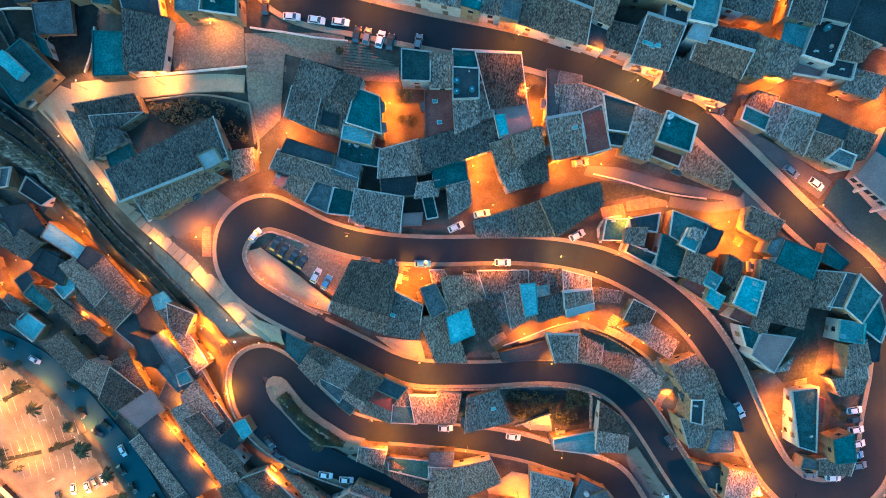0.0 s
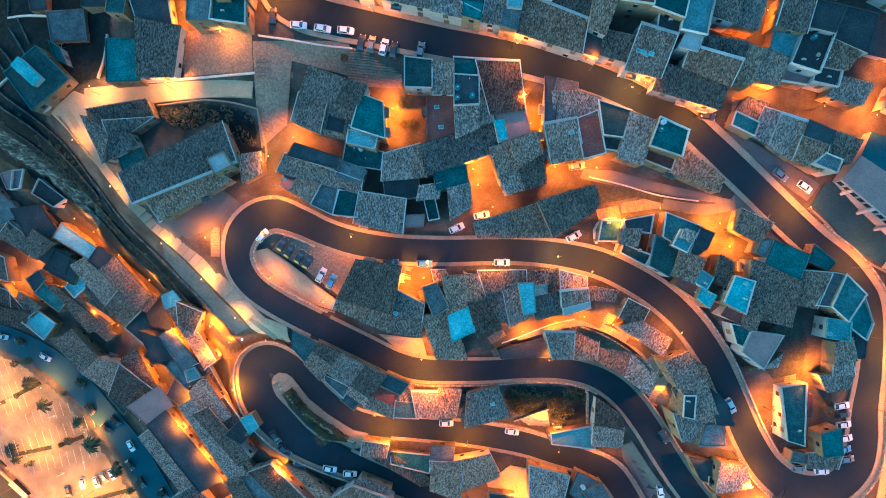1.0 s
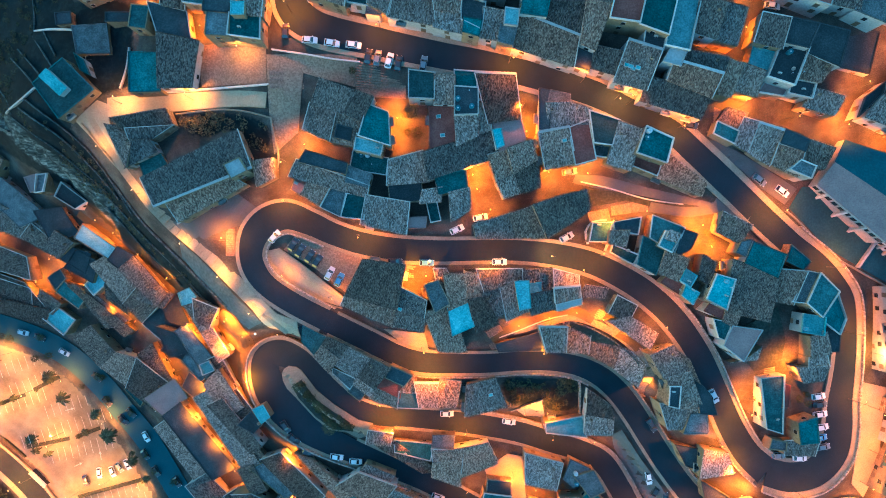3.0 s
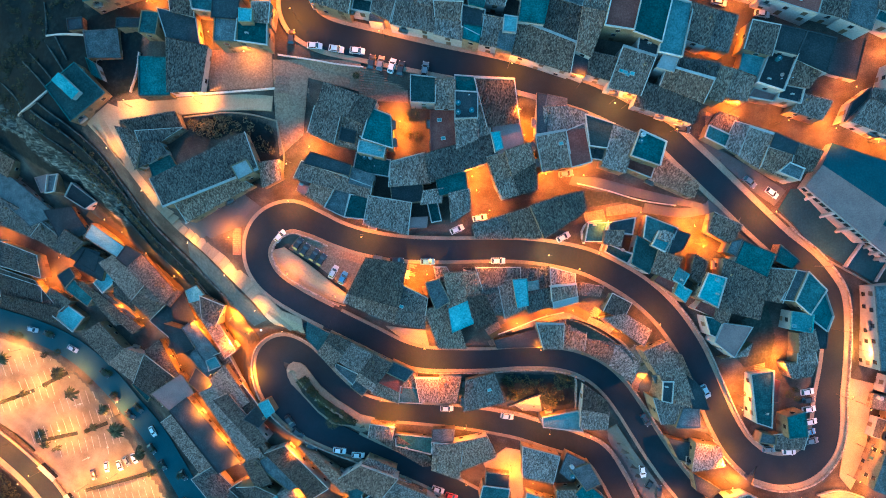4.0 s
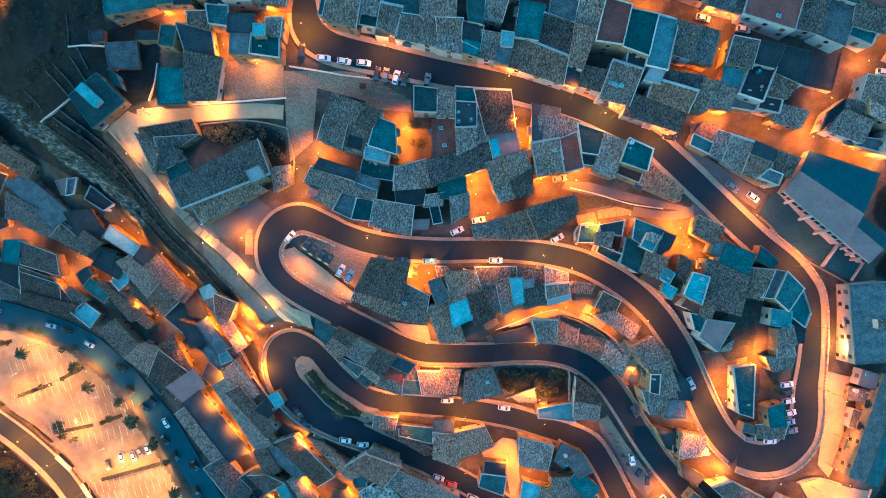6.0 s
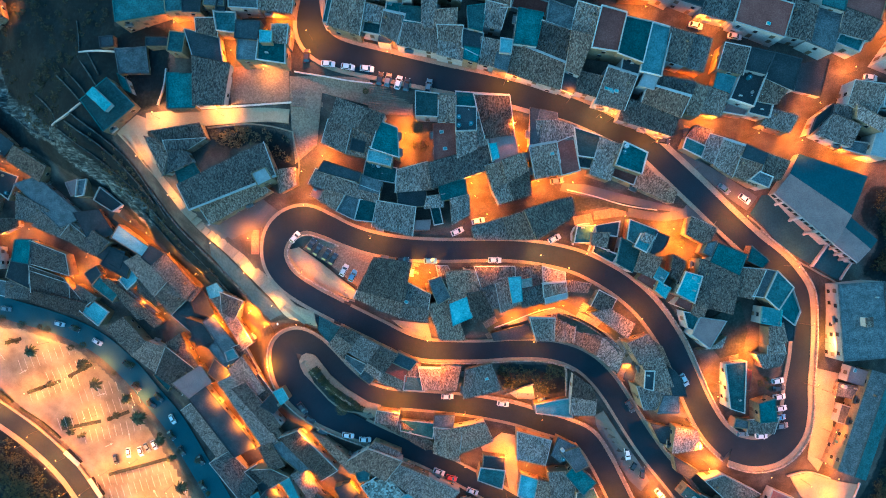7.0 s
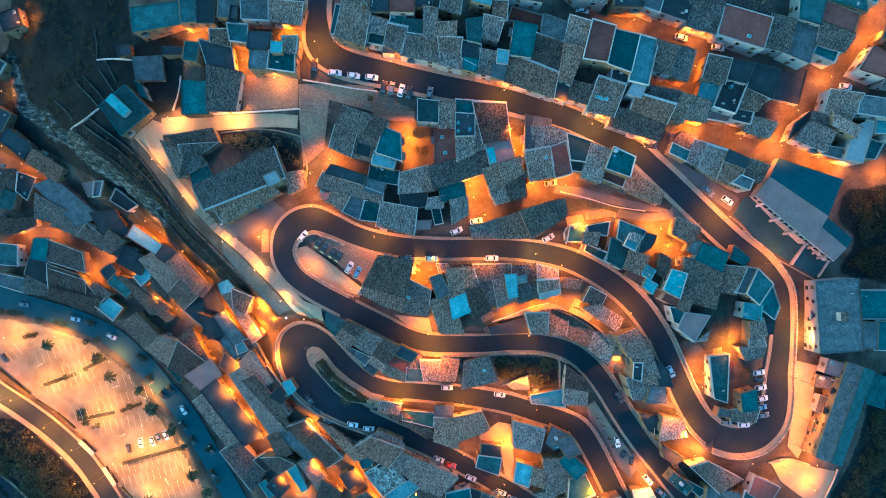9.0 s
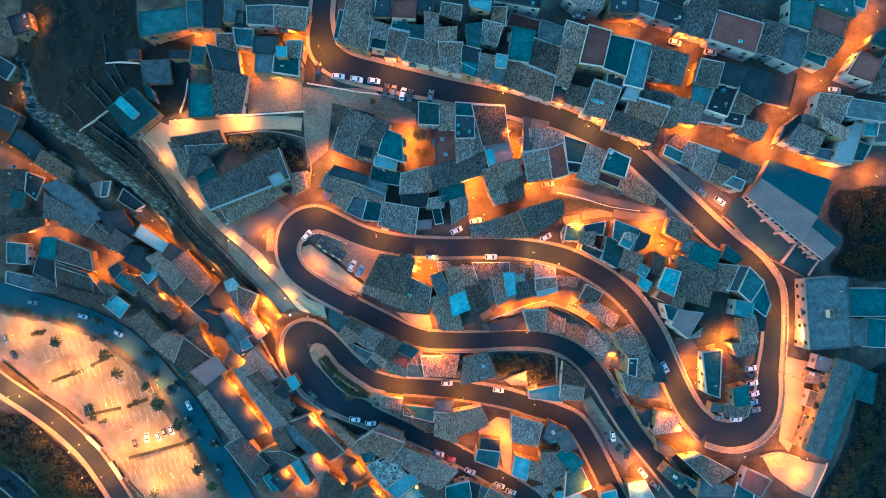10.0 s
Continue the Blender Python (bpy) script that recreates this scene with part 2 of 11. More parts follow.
# ---- plan of the town, in metres ----
MAIN_NEAR = [(-39.8, 86.2, 6.0, 9.0), (-41.0, 73.3, 6.0, 9.3), (-39.8, 63.3, 8.5, 9.5), (-33.0, 57.2, 8.0, 10.8), (-16.8, 52.9, 7.3, 12.0), (-2.4, 49.5, 6.8, 13.0), (10.0, 47.0, 6.6, 13.5), (22.5, 44.0, 6.6, 13.5), (36.9, 39.9, 6.6, 13.0)]  # x, y, width, level
MAIN_FAR = [(49.5, 34.2, 6.0, 12.4), (57.4, 30.4, 6.0, 12.1), (64.2, 25.0, 6.2, 11.0), (71.0, 19.5, 6.4, 9.4), (77.9, 13.7, 6.4, 7.9), (85.1, 7.7, 6.5, 6.2), (92.8, 1.5, 6.4, 4.7), (100.6, -4.0, 6.4, 3.3), (106.1, -9.3, 6.0, 2.2), (109.2, -14.1, 5.6, 1.5), (110.4, -22.8, 5.6, 0.5), (111.0, -32.6, 6.0, -1.2), (110.9, -42.6, 7.0, -3.0), (111.2, -50.6, 8.0, -4.2), (110.1, -57.7, 8.5, -5.0), (105.5, -63.1, 8.5, -5.4), (98.6, -64.7, 8.5, -5.5), (91.6, -63.1, 8.0, -5.2)]
MAIN = MAIN_NEAR + MAIN_FAR
CENTRAL_NEAR = [(91.6, -63.1, 8.0, -5.2), (85.4, -57.5, 7.4, -4.2), (79.7, -49.2, 7.0, -2.0), (74.4, -39.1, 6.6, 0.6), (69.0, -28.5, 6.4, 2.2), (62.4, -19.2, 6.4, 3.0), (55.3, -12.4, 6.4, 3.4), (47.6, -7.4, 6.2, 3.6), (39.2, -3.5, 6.0, 3.6), (29.8, -1.3, 5.8, 3.4), (20.5, -0.3, 5.6, 3.0), (11.1, -0.2, 5.6, 2.6), (-2.0, -0.4, 5.8, 2.0)]  # x, y, width, level
CENTRAL_FAR = [(-13.4, 0.1, 6.0, 1.3), (-22.9, 1.7, 6.0, 0.6), (-30.5, 4.1, 6.0, 0.1), (-37.2, 7.1, 6.5, -0.3), (-43.6, 9.2, 7.5, -0.6), (-48.9, 7.8, 8.0, -0.9), (-52.6, 4.2, 7.5, -1.2), (-54.0, -1.0, 6.5, -1.6), (-52.9, -5.9, 6.3, -2.0), (-49.4, -10.5, 6.0, -2.5), (-42.4, -15.3, 6.0, -3.2), (-32.8, -20.4, 6.0, -4.0)]
CENTRAL = CENTRAL_NEAR + CENTRAL_FAR
LOWER_NEAR = [(-32.8, -20.4, 6.0, -4.0), (-21.2, -26.2, 6.0, -4.8), (-13.5, -30.1, 6.0, -5.2), (-6.2, -32.1, 5.8, -5.6), (2.2, -32.5, 5.6, -5.9), (12.0, -32.5, 5.4, -6.2), (21.8, -31.9, 5.4, -6.4), (31.7, -32.1, 5.4, -6.6), (39.6, -33.8, 5.6, -6.7)]  # x, y, width, level
LOWER_FAR = [(45.6, -37.0, 6.0, -6.9), (50.6, -41.7, 6.2, -7.1), (54.9, -47.6, 6.2, -7.3), (59.2, -54.3, 6.2, -7.8), (63.5, -60.8, 6.2, -8.6), (68.9, -68.1, 6.2, -9.6), (75.4, -75.7, 6.4, -10.8), (84.2, -86.4, 6.5, -12.4), (92.7, -96.4, 6.5, -14.0)]
LOWER = LOWER_NEAR + LOWER_FAR
VALLEY_NEAR = [(69.2, -101.1, 6.5, -14.0), (62.1, -90.2, 6.5, -14.6), (57.0, -80.1, 6.5, -15.0), (52.3, -71.0, 6.5, -15.2), (47.4, -63.9, 6.5, -15.5), (40.6, -60.5, 6.3, -15.8), (32.4, -58.1, 6.2, -16.0), (23.2, -55.3, 6.2, -16.2), (12.9, -53.3, 6.2, -16.2), (2.6, -51.9, 6.0, -16.0), (-9.8, -50.9, 5.6, -16.0), (-19.6, -50.1, 5.6, -16.0), (-27.8, -47.5, 5.8, -16.1), (-34.4, -42.4, 6.0, -16.2), (-39.8, -37.2, 6.6, -16.3)]  # x, y, width, level
VALLEY_FAR = [(-44.7, -33.3, 7.5, -16.4), (-49.9, -31.3, 8.0, -16.5), (-53.8, -33.0, 8.0, -16.7), (-54.5, -37.3, 8.6, -17.0), (-52.5, -43.2, 10.0, -17.4), (-48.4, -48.8, 10.6, -17.9), (-42.5, -54.1, 9.8, -18.4), (-34.7, -59.0, 8.0, -19.0), (-26.0, -63.0, 6.8, -19.6), (-16.0, -67.4, 6.2, -20.2), (-5.6, -71.9, 6.2, -20.8), (5.0, -77.5, 6.2, -21.4), (15.6, -83.6, 6.2, -22.0), (26.3, -90.0, 6.2, -22.7), (37.1, -97.0, 6.2, -23.4)]
VALLEY = VALLEY_NEAR + VALLEY_FAR
STREET_NEAR = [(-201.4, -16.2, 8.0, -53.0), (-186.7, -20.3, 8.0, -52.3), (-172.1, -24.4, 8.0, -51.6), (-151.2, -30.4, 8.0, -51.0), (-135.8, -37.3, 8.0, -50.0), (-123.1, -47.4, 8.0, -49.0)]  # x, y, width, level
STREET_FAR = [(-113.7, -57.5, 8.0, -48.0), (-105.1, -67.1, 8.0, -47.2), (-97.6, -78.6, 8.0, -46.6), (-89.4, -91.8, 8.0, -46.0), (-79.9, -107.9, 8.0, -45.5)]
STREET = STREET_NEAR + STREET_FAR
AVENUE_NEAR = [(-203.5, -47.2, 7.0, -56.0), (-189.1, -59.1, 7.0, -56.0), (-174.7, -68.7, 7.0, -56.0), (-162.7, -77.6, 7.0, -56.0)]  # x, y, width, level
AVENUE_FAR = [(-151.8, -87.9, 7.0, -56.0), (-143.3, -99.2, 7.0, -56.0), (-134.1, -113.7, 7.0, -56.0)]
AVENUE = AVENUE_NEAR + AVENUE_FAR
BYPASS_NEAR = [(-205.4, -94.3, 8.0, -62.0), (-191.9, -101.6, 8.0, -62.0)]  # x, y, width, level
BYPASS_FAR = [(-180.8, -111.5, 8.0, -62.0), (-172.2, -122.6, 8.0, -62.0)]
BYPASS = BYPASS_NEAR + BYPASS_FAR
ROADS = [MAIN, CENTRAL, LOWER, VALLEY, STREET, AVENUE, BYPASS]
SPOTS_WEST_A = [(-57.0, 68.0, 8.5), (-83.9, 68.9, 0.0), (-95.1, 72.1, -4.0), (-108.2, 77.7, -9.0), (-131.5, 76.4, -17.0), (-148.3, 75.2, -20.0), (-167.0, 81.8, -33.0), (-162.9, 91.6, -30.0), (-178.5, 70.6, -40.0), (-169.9, 60.2, -39.0), (-179.8, 43.8, -42.0), (-165.5, 33.5, -41.0), (-96.2, 38.0, -2.6), (-94.0, 41.8, -2.0), (-73.9, 41.3, 1.0), (-59.9, 40.8, 4.0), (-42.3, 40.9, 8.5), (-82.5, 12.2, -2.2), (-88.3, 23.7, -2.2), (-69.3, -0.1, -3.0), (-59.6, -12.6, -3.0), (-52.3, -19.4, -4.5), (-44.6, -24.2, -5.0), (-78.5, 31.3, -1.5), (-62.8, 25.5, 0.0), (-118.0, 35.6, -6.0), (-129.5, 36.9, -14.0), (-143.4, 38.1, -27.0), (-152.4, 47.4, -31.0), (-155.7, 52.8, -31.0)]
SPOTS_WEST_B = [(-110.7, 21.2, -17.0), (-120.9, 19.2, -29.0), (-98.7, 16.9, -13.0), (-89.8, 0.9, -16.0), (-72.4, -13.2, -13.0), (-62.3, -25.2, -13.0), (-57.2, -26.2, -13.0), (-140.0, 23.0, -36.0), (-107.0, 5.2, -29.0), (-88.2, -10.3, -25.0), (-133.7, -3.7, -40.0), (-156.9, 6.4, -42.0), (-180.1, 5.2, -46.0), (-155.8, -5.0, -44.0), (-141.0, -13.0, -43.0), (-108.1, -23.9, -40.0), (-119.5, -15.0, -40.0), (-86.2, -45.8, -36.0), (-74.7, -63.3, -35.0), (-68.2, -76.9, -36.0), (-73.1, -23.1, -22.0), (-66.5, -32.4, -21.0), (-59.8, -46.7, -19.5), (-67.7, -55.8, -28.0), (-78.7, -44.6, -30.0), (-59.0, -58.9, -25.0), (-48.3, -69.1, -25.0), (-35.5, -81.1, -26.0), (-18.4, -95.4, -27.0), (-64.2, -88.8, -38.0)]
SPOTS_WEST_C = [(-50.4, -99.6, -37.0), (-169.8, -8.7, -48.0), (-145.9, -20.2, -47.0), (-112.9, -38.5, -46.0), (-173.9, -44.8, -54.5), (-140.5, -54.3, -54.5), (-152.3, -63.9, -54.5), (-128.3, -87.8, -54.5), (-109.1, -102.2, -54.5), (-180.7, -37.6, -54.0), (-116.2, -73.2, -54.0), (-173.5, -89.1, -58.0)]
SPOTS_WEST = SPOTS_WEST_A + SPOTS_WEST_B + SPOTS_WEST_C
SPOTS_EAST_A = [(-31.3, 74.6, 11.0), (-16.8, 71.8, 14.0), (0.9, 71.4, 15.5), (18.4, 71.4, 16.0), (36.0, 73.3, 16.0), (55.7, 69.5, 15.0), (70.1, 64.0, 14.5), (84.7, 60.8, 14.0), (101.6, 57.9, 12.5), (118.9, 52.7, 11.0), (132.0, 68.4, 13.0), (138.0, 77.1, 14.0), (77.4, 38.1, 9.5), (93.2, 34.9, 8.0), (105.8, 33.0, 7.0), (125.5, 27.5, 4.0), (148.2, 23.3, 1.0), (111.0, 44.0, 9.0), (142.0, 48.0, 9.0), (-14.8, 36.0, 7.0), (-6.0, 30.7, 6.0), (1.3, 35.9, 8.0), (21.9, 30.6, 8.0), (23.8, 19.9, 5.5), (9.0, 18.1, 4.5), (11.0, 10.7, 3.5), (34.8, 18.1, 6.0), (53.4, 16.4, 6.0), (71.8, 12.8, 6.5), (46.4, 7.2, 4.5)]
SPOTS_EAST_B = [(59.3, 7.2, 5.0), (-17.1, 19.9, 3.0), (-28.5, 19.9, 2.0), (-43.6, 19.8, 1.5), (103.7, 7.7, 2.5), (115.8, 0.2, 1.5), (100.4, 16.9, 5.0), (128.8, 11.8, -1.0), (146.7, 8.3, -7.0), (156.7, -11.6, -10.0), (116.8, -19.0, 0.0), (127.0, -19.3, -4.0), (137.0, -31.4, -7.0), (118.7, -38.6, -3.0), (124.6, -54.9, -6.0), (115.6, -69.3, -7.5), (131.9, -80.4, -11.0), (153.6, -53.3, -16.0), (151.7, -88.8, -22.0), (170.8, -91.1, -28.0), (81.5, -65.2, -7.0), (92.4, -77.8, -9.0), (113.6, -84.5, -11.0), (91.1, -30.3, 1.5), (86.8, -40.4, -1.5), (99.7, -48.7, -4.0), (76.3, -15.0, 5.0), (87.5, -11.2, 5.0), (96.1, -22.6, 3.0), (83.5, -0.0, 5.5)]
SPOTS_EAST_C = [(-9.5, -8.3, 0.5), (11.4, -13.9, -0.5), (30.6, -19.5, -0.5), (2.1, -25.7, -3.5), (21.4, -25.6, -3.0), (40.3, -23.3, -1.0), (56.0, -31.0, -2.0), (70.0, -50.5, -3.0), (28.2, -42.2, -9.0), (2.3, -42.5, -10.0), (-27.6, -34.6, -9.5), (44.4, -46.3, -10.0), (21.5, -71.1, -18.5), (33.9, -75.0, -18.0), (-7.7, -62.6, -17.5), (-30.4, -54.4, -17.3), (-40.7, -46.1, -17.0), (54.9, -60.7, -11.5), (61.5, -75.3, -13.0)]
SPOTS_EAST = SPOTS_EAST_A + SPOTS_EAST_B + SPOTS_EAST_C
SPOTS_FAR_A = [(-289.5, 56.0, -60.0), (-266.7, -41.6, -62.0), (-269.7, -166.9, -66.0), (-168.2, -164.5, -62.0), (-65.5, -153.9, -45.0), (24.9, -131.4, -26.0), (88.0, -139.7, -22.0), (206.5, -147.8, -35.0), (246.1, -56.3, -30.0), (218.7, 28.5, -5.0), (183.7, 99.3, 10.0), (88.6, 121.5, 16.0), (0.5, 128.3, 17.0), (-73.1, 126.4, 5.0), (-168.2, 134.0, -25.0)]
SPOTS_FAR = SPOTS_FAR_A
WILD_A = [(-106.36, 71.22), (-86.92, 68.41), (-86.56, 54.54), (-86.63, 44.0), (-96.04, 43.32), (-96.61, 54.29), (-105.46, 62.07)]
WILD_B = [(-160.68, 105.2), (-108.87, 97.05), (-109.25, 80.7), (-107.3, 71.32), (-105.5, 62.49), (-96.19, 54.27), (-96.45, 43.14), (-108.33, 35.66), (-99.19, 22.51), (-87.44, 6.76), (-71.6, -10.04), (-57.72, -23.96), (-62.07, -28.63), (-82.13, -17.63), (-97.13, -1.65), (-115.01, 15.29), (-128.2, 23.81), (-151.84, 35.87), (-162.35, 50.51), (-169.16, 65.27)]
WILD_C = [(-216.03, -70.37), (-176.12, -72.93), (-162.9, -86.19), (-149.55, -99.41), (-136.21, -116.29), (-154.95, -138.74), (-219.44, -141.27)]
WILD_D = [(130.8, 20.28), (149.11, 21.53), (181.23, 24.05), (190.71, -11.57), (154.87, -11.59), (140.58, -9.53), (130.72, -7.51), (139.45, 4.28), (129.03, 9.91)]
WILD_E = [(151.7, -44.52), (193.8, -24.22), (209.64, -124.55), (142.6, -119.63), (136.93, -86.05), (142.7, -79.07), (147.01, -67.62)]
# Unlit town ground below the cliff; scrub colour only keeps it dark.
DARK_TOWN = [(-188.23, 77.56), (-167.26, 73.31), (-165.26, 54.05), (-151.28, 37.48), (-165.37, 32.38), (-191.08, 44.29)]
WILD_G = [(-73.18, 35.58), (-60.13, 37.04), (-48.11, 34.72), (-47.13, 25.27), (-52.4, 27.49), (-56.84, 32.28), (-69.37, 30.69)]
WILD_H = [(15.59, -37.06), (38.53, -37.02), (39.37, -46.93), (29.9, -48.02), (28.8, -44.45), (18.72, -46.77)]
WILD = [WILD_A, WILD_B, WILD_C, WILD_D, WILD_E, DARK_TOWN, WILD_G, WILD_H]
LOT = [(-207.31, -30.66), (-188.32, -29.6), (-164.5, -33.3), (-145.86, -39.92), (-132.17, -51.38), (-117.68, -72.21), (-105.6, -89.0), (-93.48, -109.88), (-123.84, -113.07), (-136.59, -99.89), (-149.85, -80.73), (-169.04, -64.02), (-188.17, -49.72), (-207.26, -37.84)]
CLIFF = [(-167.07, 69.47), (-165.67, 59.43), (-161.07, 52.23), (-148.61, 44.54), (-134.61, 37.43), (-123.33, 29.00), (-114.00, 21.47), (-101.48, 10.77)]
BURIED = 1.0
# widths of the pavements and the walls (from, to, height) beside each road: right-hand side, left-hand side
PAVEMENT = [(1.2, 1.6), (1.0, 1.0), (0.9, 0.9), (0.9, 0.9), (0, 0), (2.0, 1.0), (0.8, 0.8)]
WALLS = [
    ([], [(0.66, 1.0, 0.8)]),
    ([(0.0, 0.3, 0.9)], [(0.0, 0.08, 0.9), (0.72, 1.0, 0.9)]),
    ([(0.0, 0.5, 0.9)], [(0.55, 1.0, 0.9)]),
    ([(0.0, 0.3, 0.8), (0.47, 0.8, 1.3)], []),
    ([], []), ([], []), ([], []),
]


# Height of the hillside: a smooth sheet through spot heights and the roads' own levels.
def smooth_line(points, step=1.5):
    """A smooth line (x, y, width, z) through a road's stations."""
    pts = np.array(points, dtype=float)
    out = []
    for i in range(len(pts) - 1):
        p0, p1, p2, p3 = pts[max(i - 1, 0)], pts[i], pts[i + 1], pts[min(i + 2, len(pts) - 1)]
        n = max(2, int(np.hypot(*(p2 - p1)[:2]) / step))
        for k in range(n):
            t = k / n
            out.append(0.5 * (2 * p1 + (p2 - p0) * t + (2 * p0 - 5 * p1 + 4 * p2 - p3) * t * t + (3 * p1 - p0 - 3 * p2 + p3) * t ** 3))
    out.append(pts[-1])
    return np.array(out)


LINES = [smooth_line(r) for r in ROADS]
ALL_LINE = np.vstack(LINES)
KNOTS = np.vstack([np.array(SPOTS_WEST + SPOTS_EAST + SPOTS_FAR, dtype=float)] + [l[::6][:, [0, 1, 3]] for l in LINES])


def solve_sheet():
    p = KNOTS[:, :2]
    r = np.hypot(p[:, None, 0] - p[None, :, 0], p[:, None, 1] - p[None, :, 1])
    n = len(p)
    a = np.zeros((n + 1, n + 1))
    a[:n, :n] = -r + np.eye(n) * 1.5
    a[:n, n] = a[n, :n] = 1
    b = np.append(KNOTS[:, 2], 0)
    return np.linalg.solve(a, b)


SHEET = solve_sheet()


def ground_many(xy):
    """Ground heights at many places; level across each road, sloping away beside it."""
    xy = np.asarray(xy, dtype=float)
    out = np.zeros(len(xy))
    for s in range(0, len(xy), 2000):
        q = xy[s:s + 2000]
        r = np.hypot(q[:, None, 0] - KNOTS[None, :, 0], q[:, None, 1] - KNOTS[None, :, 1])
        z = -r @ SHEET[:-1] + SHEET[-1]
        d = np.hypot(q[:, None, 0] - ALL_LINE[None, :, 0], q[:, None, 1] - ALL_LINE[None, :, 1])
        near = d.argmin(1)
        gap = d[np.arange(len(q)), near] - ALL_LINE[near, 2] / 2
        k = np.clip((gap - 2.0) / 3.5, 0, 1)
        k = k * k * (3 - 2 * k)
        level = np.array([inside(x, y, LOT) for x, y in q])
        z = np.where(level, -54.6, z)
        out[s:s + 2000] = z * k + (ALL_LINE[near, 3] - 0.4) * (1 - k)
    return out


def ground(x, y):
    return float(ground_many([(x, y)])[0])


# ---- the hillside ----
def ground_material():
    """Paving, lot, scrub and cliff rock on one sheet, mixed by painted shares with ragged borders."""
    m = bpy.data.materials.new("hillside")
    m.use_nodes = True
    nt = m.node_tree
    n, l = nt.nodes, nt.links
    bsdf = n["Principled BSDF"]
    bsdf.inputs["Roughness"].default_value = 0.92
    bsdf.inputs["Specular IOR Level"].default_value = 0.08
    co = n.new("ShaderNodeTexCoord")

    def grain(scale, detail=6, rough=0.6):
        t = n.new("ShaderNodeTexNoise")
        t.inputs["Scale"].default_value, t.inputs["Detail"].default_value, t.inputs["Roughness"].default_value = scale, detail, rough
        l.new(co.outputs["Object"], t.inputs["Vector"])
        return t.outputs[0]

    def ramp(src, *stops):
        r = n.new("ShaderNodeValToRGB")
        e = r.color_ramp.elements
        e[0].position, e[0].color = stops[0][0], (*stops[0][1], 1)
        e[1].position, e[1].color = stops[-1][0], (*stops[-1][1], 1)
        for pos, c in stops[1:-1]:
            e.new(pos).color = (*c, 1)
        l.new(src, r.inputs[0])
        return r.outputs[0]

    def both(a, b, wa, wb):
        k = n.new("ShaderNodeMath")
        k.operation, k.inputs[1].default_value = "MULTIPLY", wa
        l.new(a, k.inputs[0])
        q = n.new("ShaderNodeMath")
        q.operation, q.inputs[1].default_value = "MULTIPLY_ADD", wb
        l.new(b, q.inputs[0])
        l.new(k.outputs[0], q.inputs[2])
        return q.outputs[0]

    fine, broad, mid = grain(4.5), grain(0.14), grain(0.8, 8, 0.7)
    patchy = both(fine, broad, 0.4, 0.6)
    paving = ramp(patchy, (0.32, (0.018, 0.017, 0.016)), (0.46, (0.038, 0.036, 0.032)), (0.55, (0.064, 0.06, 0.052)), (0.68, (0.12, 0.108, 0.09)))
    lot = ramp(both(fine, broad, 0.3, 0.7), (0.3, (0.08, 0.07, 0.05)), (0.5, (0.152, 0.133, 0.096)), (0.7, (0.24, 0.208, 0.152)))
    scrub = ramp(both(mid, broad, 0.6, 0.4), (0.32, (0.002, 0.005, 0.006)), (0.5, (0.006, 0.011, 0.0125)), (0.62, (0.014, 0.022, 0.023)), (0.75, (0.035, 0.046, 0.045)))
    stretch = n.new("ShaderNodeMapping")
    stretch.inputs["Rotation"].default_value, stretch.inputs["Scale"].default_value = (0, 0, radians(38)), (0.18, 0.9, 0.6)
    l.new(co.outputs["Object"], stretch.inputs["Vector"])
    strata = n.new("ShaderNodeTexNoise")
    strata.inputs["Scale"].default_value, strata.inputs["Detail"].default_value, strata.inputs["Roughness"].default_value = 0.9, 9, 0.72
    l.new(stretch.outputs[0], strata.inputs["Vector"])
    rock = ramp(strata.outputs[0], (0.36, (0.004, 0.008, 0.009)), (0.47, (0.018, 0.028, 0.03)), (0.58, (0.075, 0.097, 0.098)), (0.7, (0.26, 0.29, 0.285)))
    colour = paving
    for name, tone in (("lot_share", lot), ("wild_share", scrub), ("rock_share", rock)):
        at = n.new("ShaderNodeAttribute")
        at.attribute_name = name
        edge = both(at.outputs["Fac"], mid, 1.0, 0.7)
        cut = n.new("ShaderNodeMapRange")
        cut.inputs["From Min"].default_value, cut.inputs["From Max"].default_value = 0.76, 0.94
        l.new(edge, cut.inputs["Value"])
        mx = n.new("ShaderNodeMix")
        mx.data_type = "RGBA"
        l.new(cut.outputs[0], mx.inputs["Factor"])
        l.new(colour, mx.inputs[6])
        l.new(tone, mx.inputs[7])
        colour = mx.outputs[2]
    l.new(colour, bsdf.inputs["Base Color"])
    bp = n.new("ShaderNodeBump")
    bp.inputs["Strength"].default_value, bp.inputs["Distance"].default_value = 0.5, 0.15
    l.new(both(fine, mid, 0.3, 0.7), bp.inputs["Height"])
    l.new(bp.outputs[0], bsdf.inputs["Normal"])
    return m


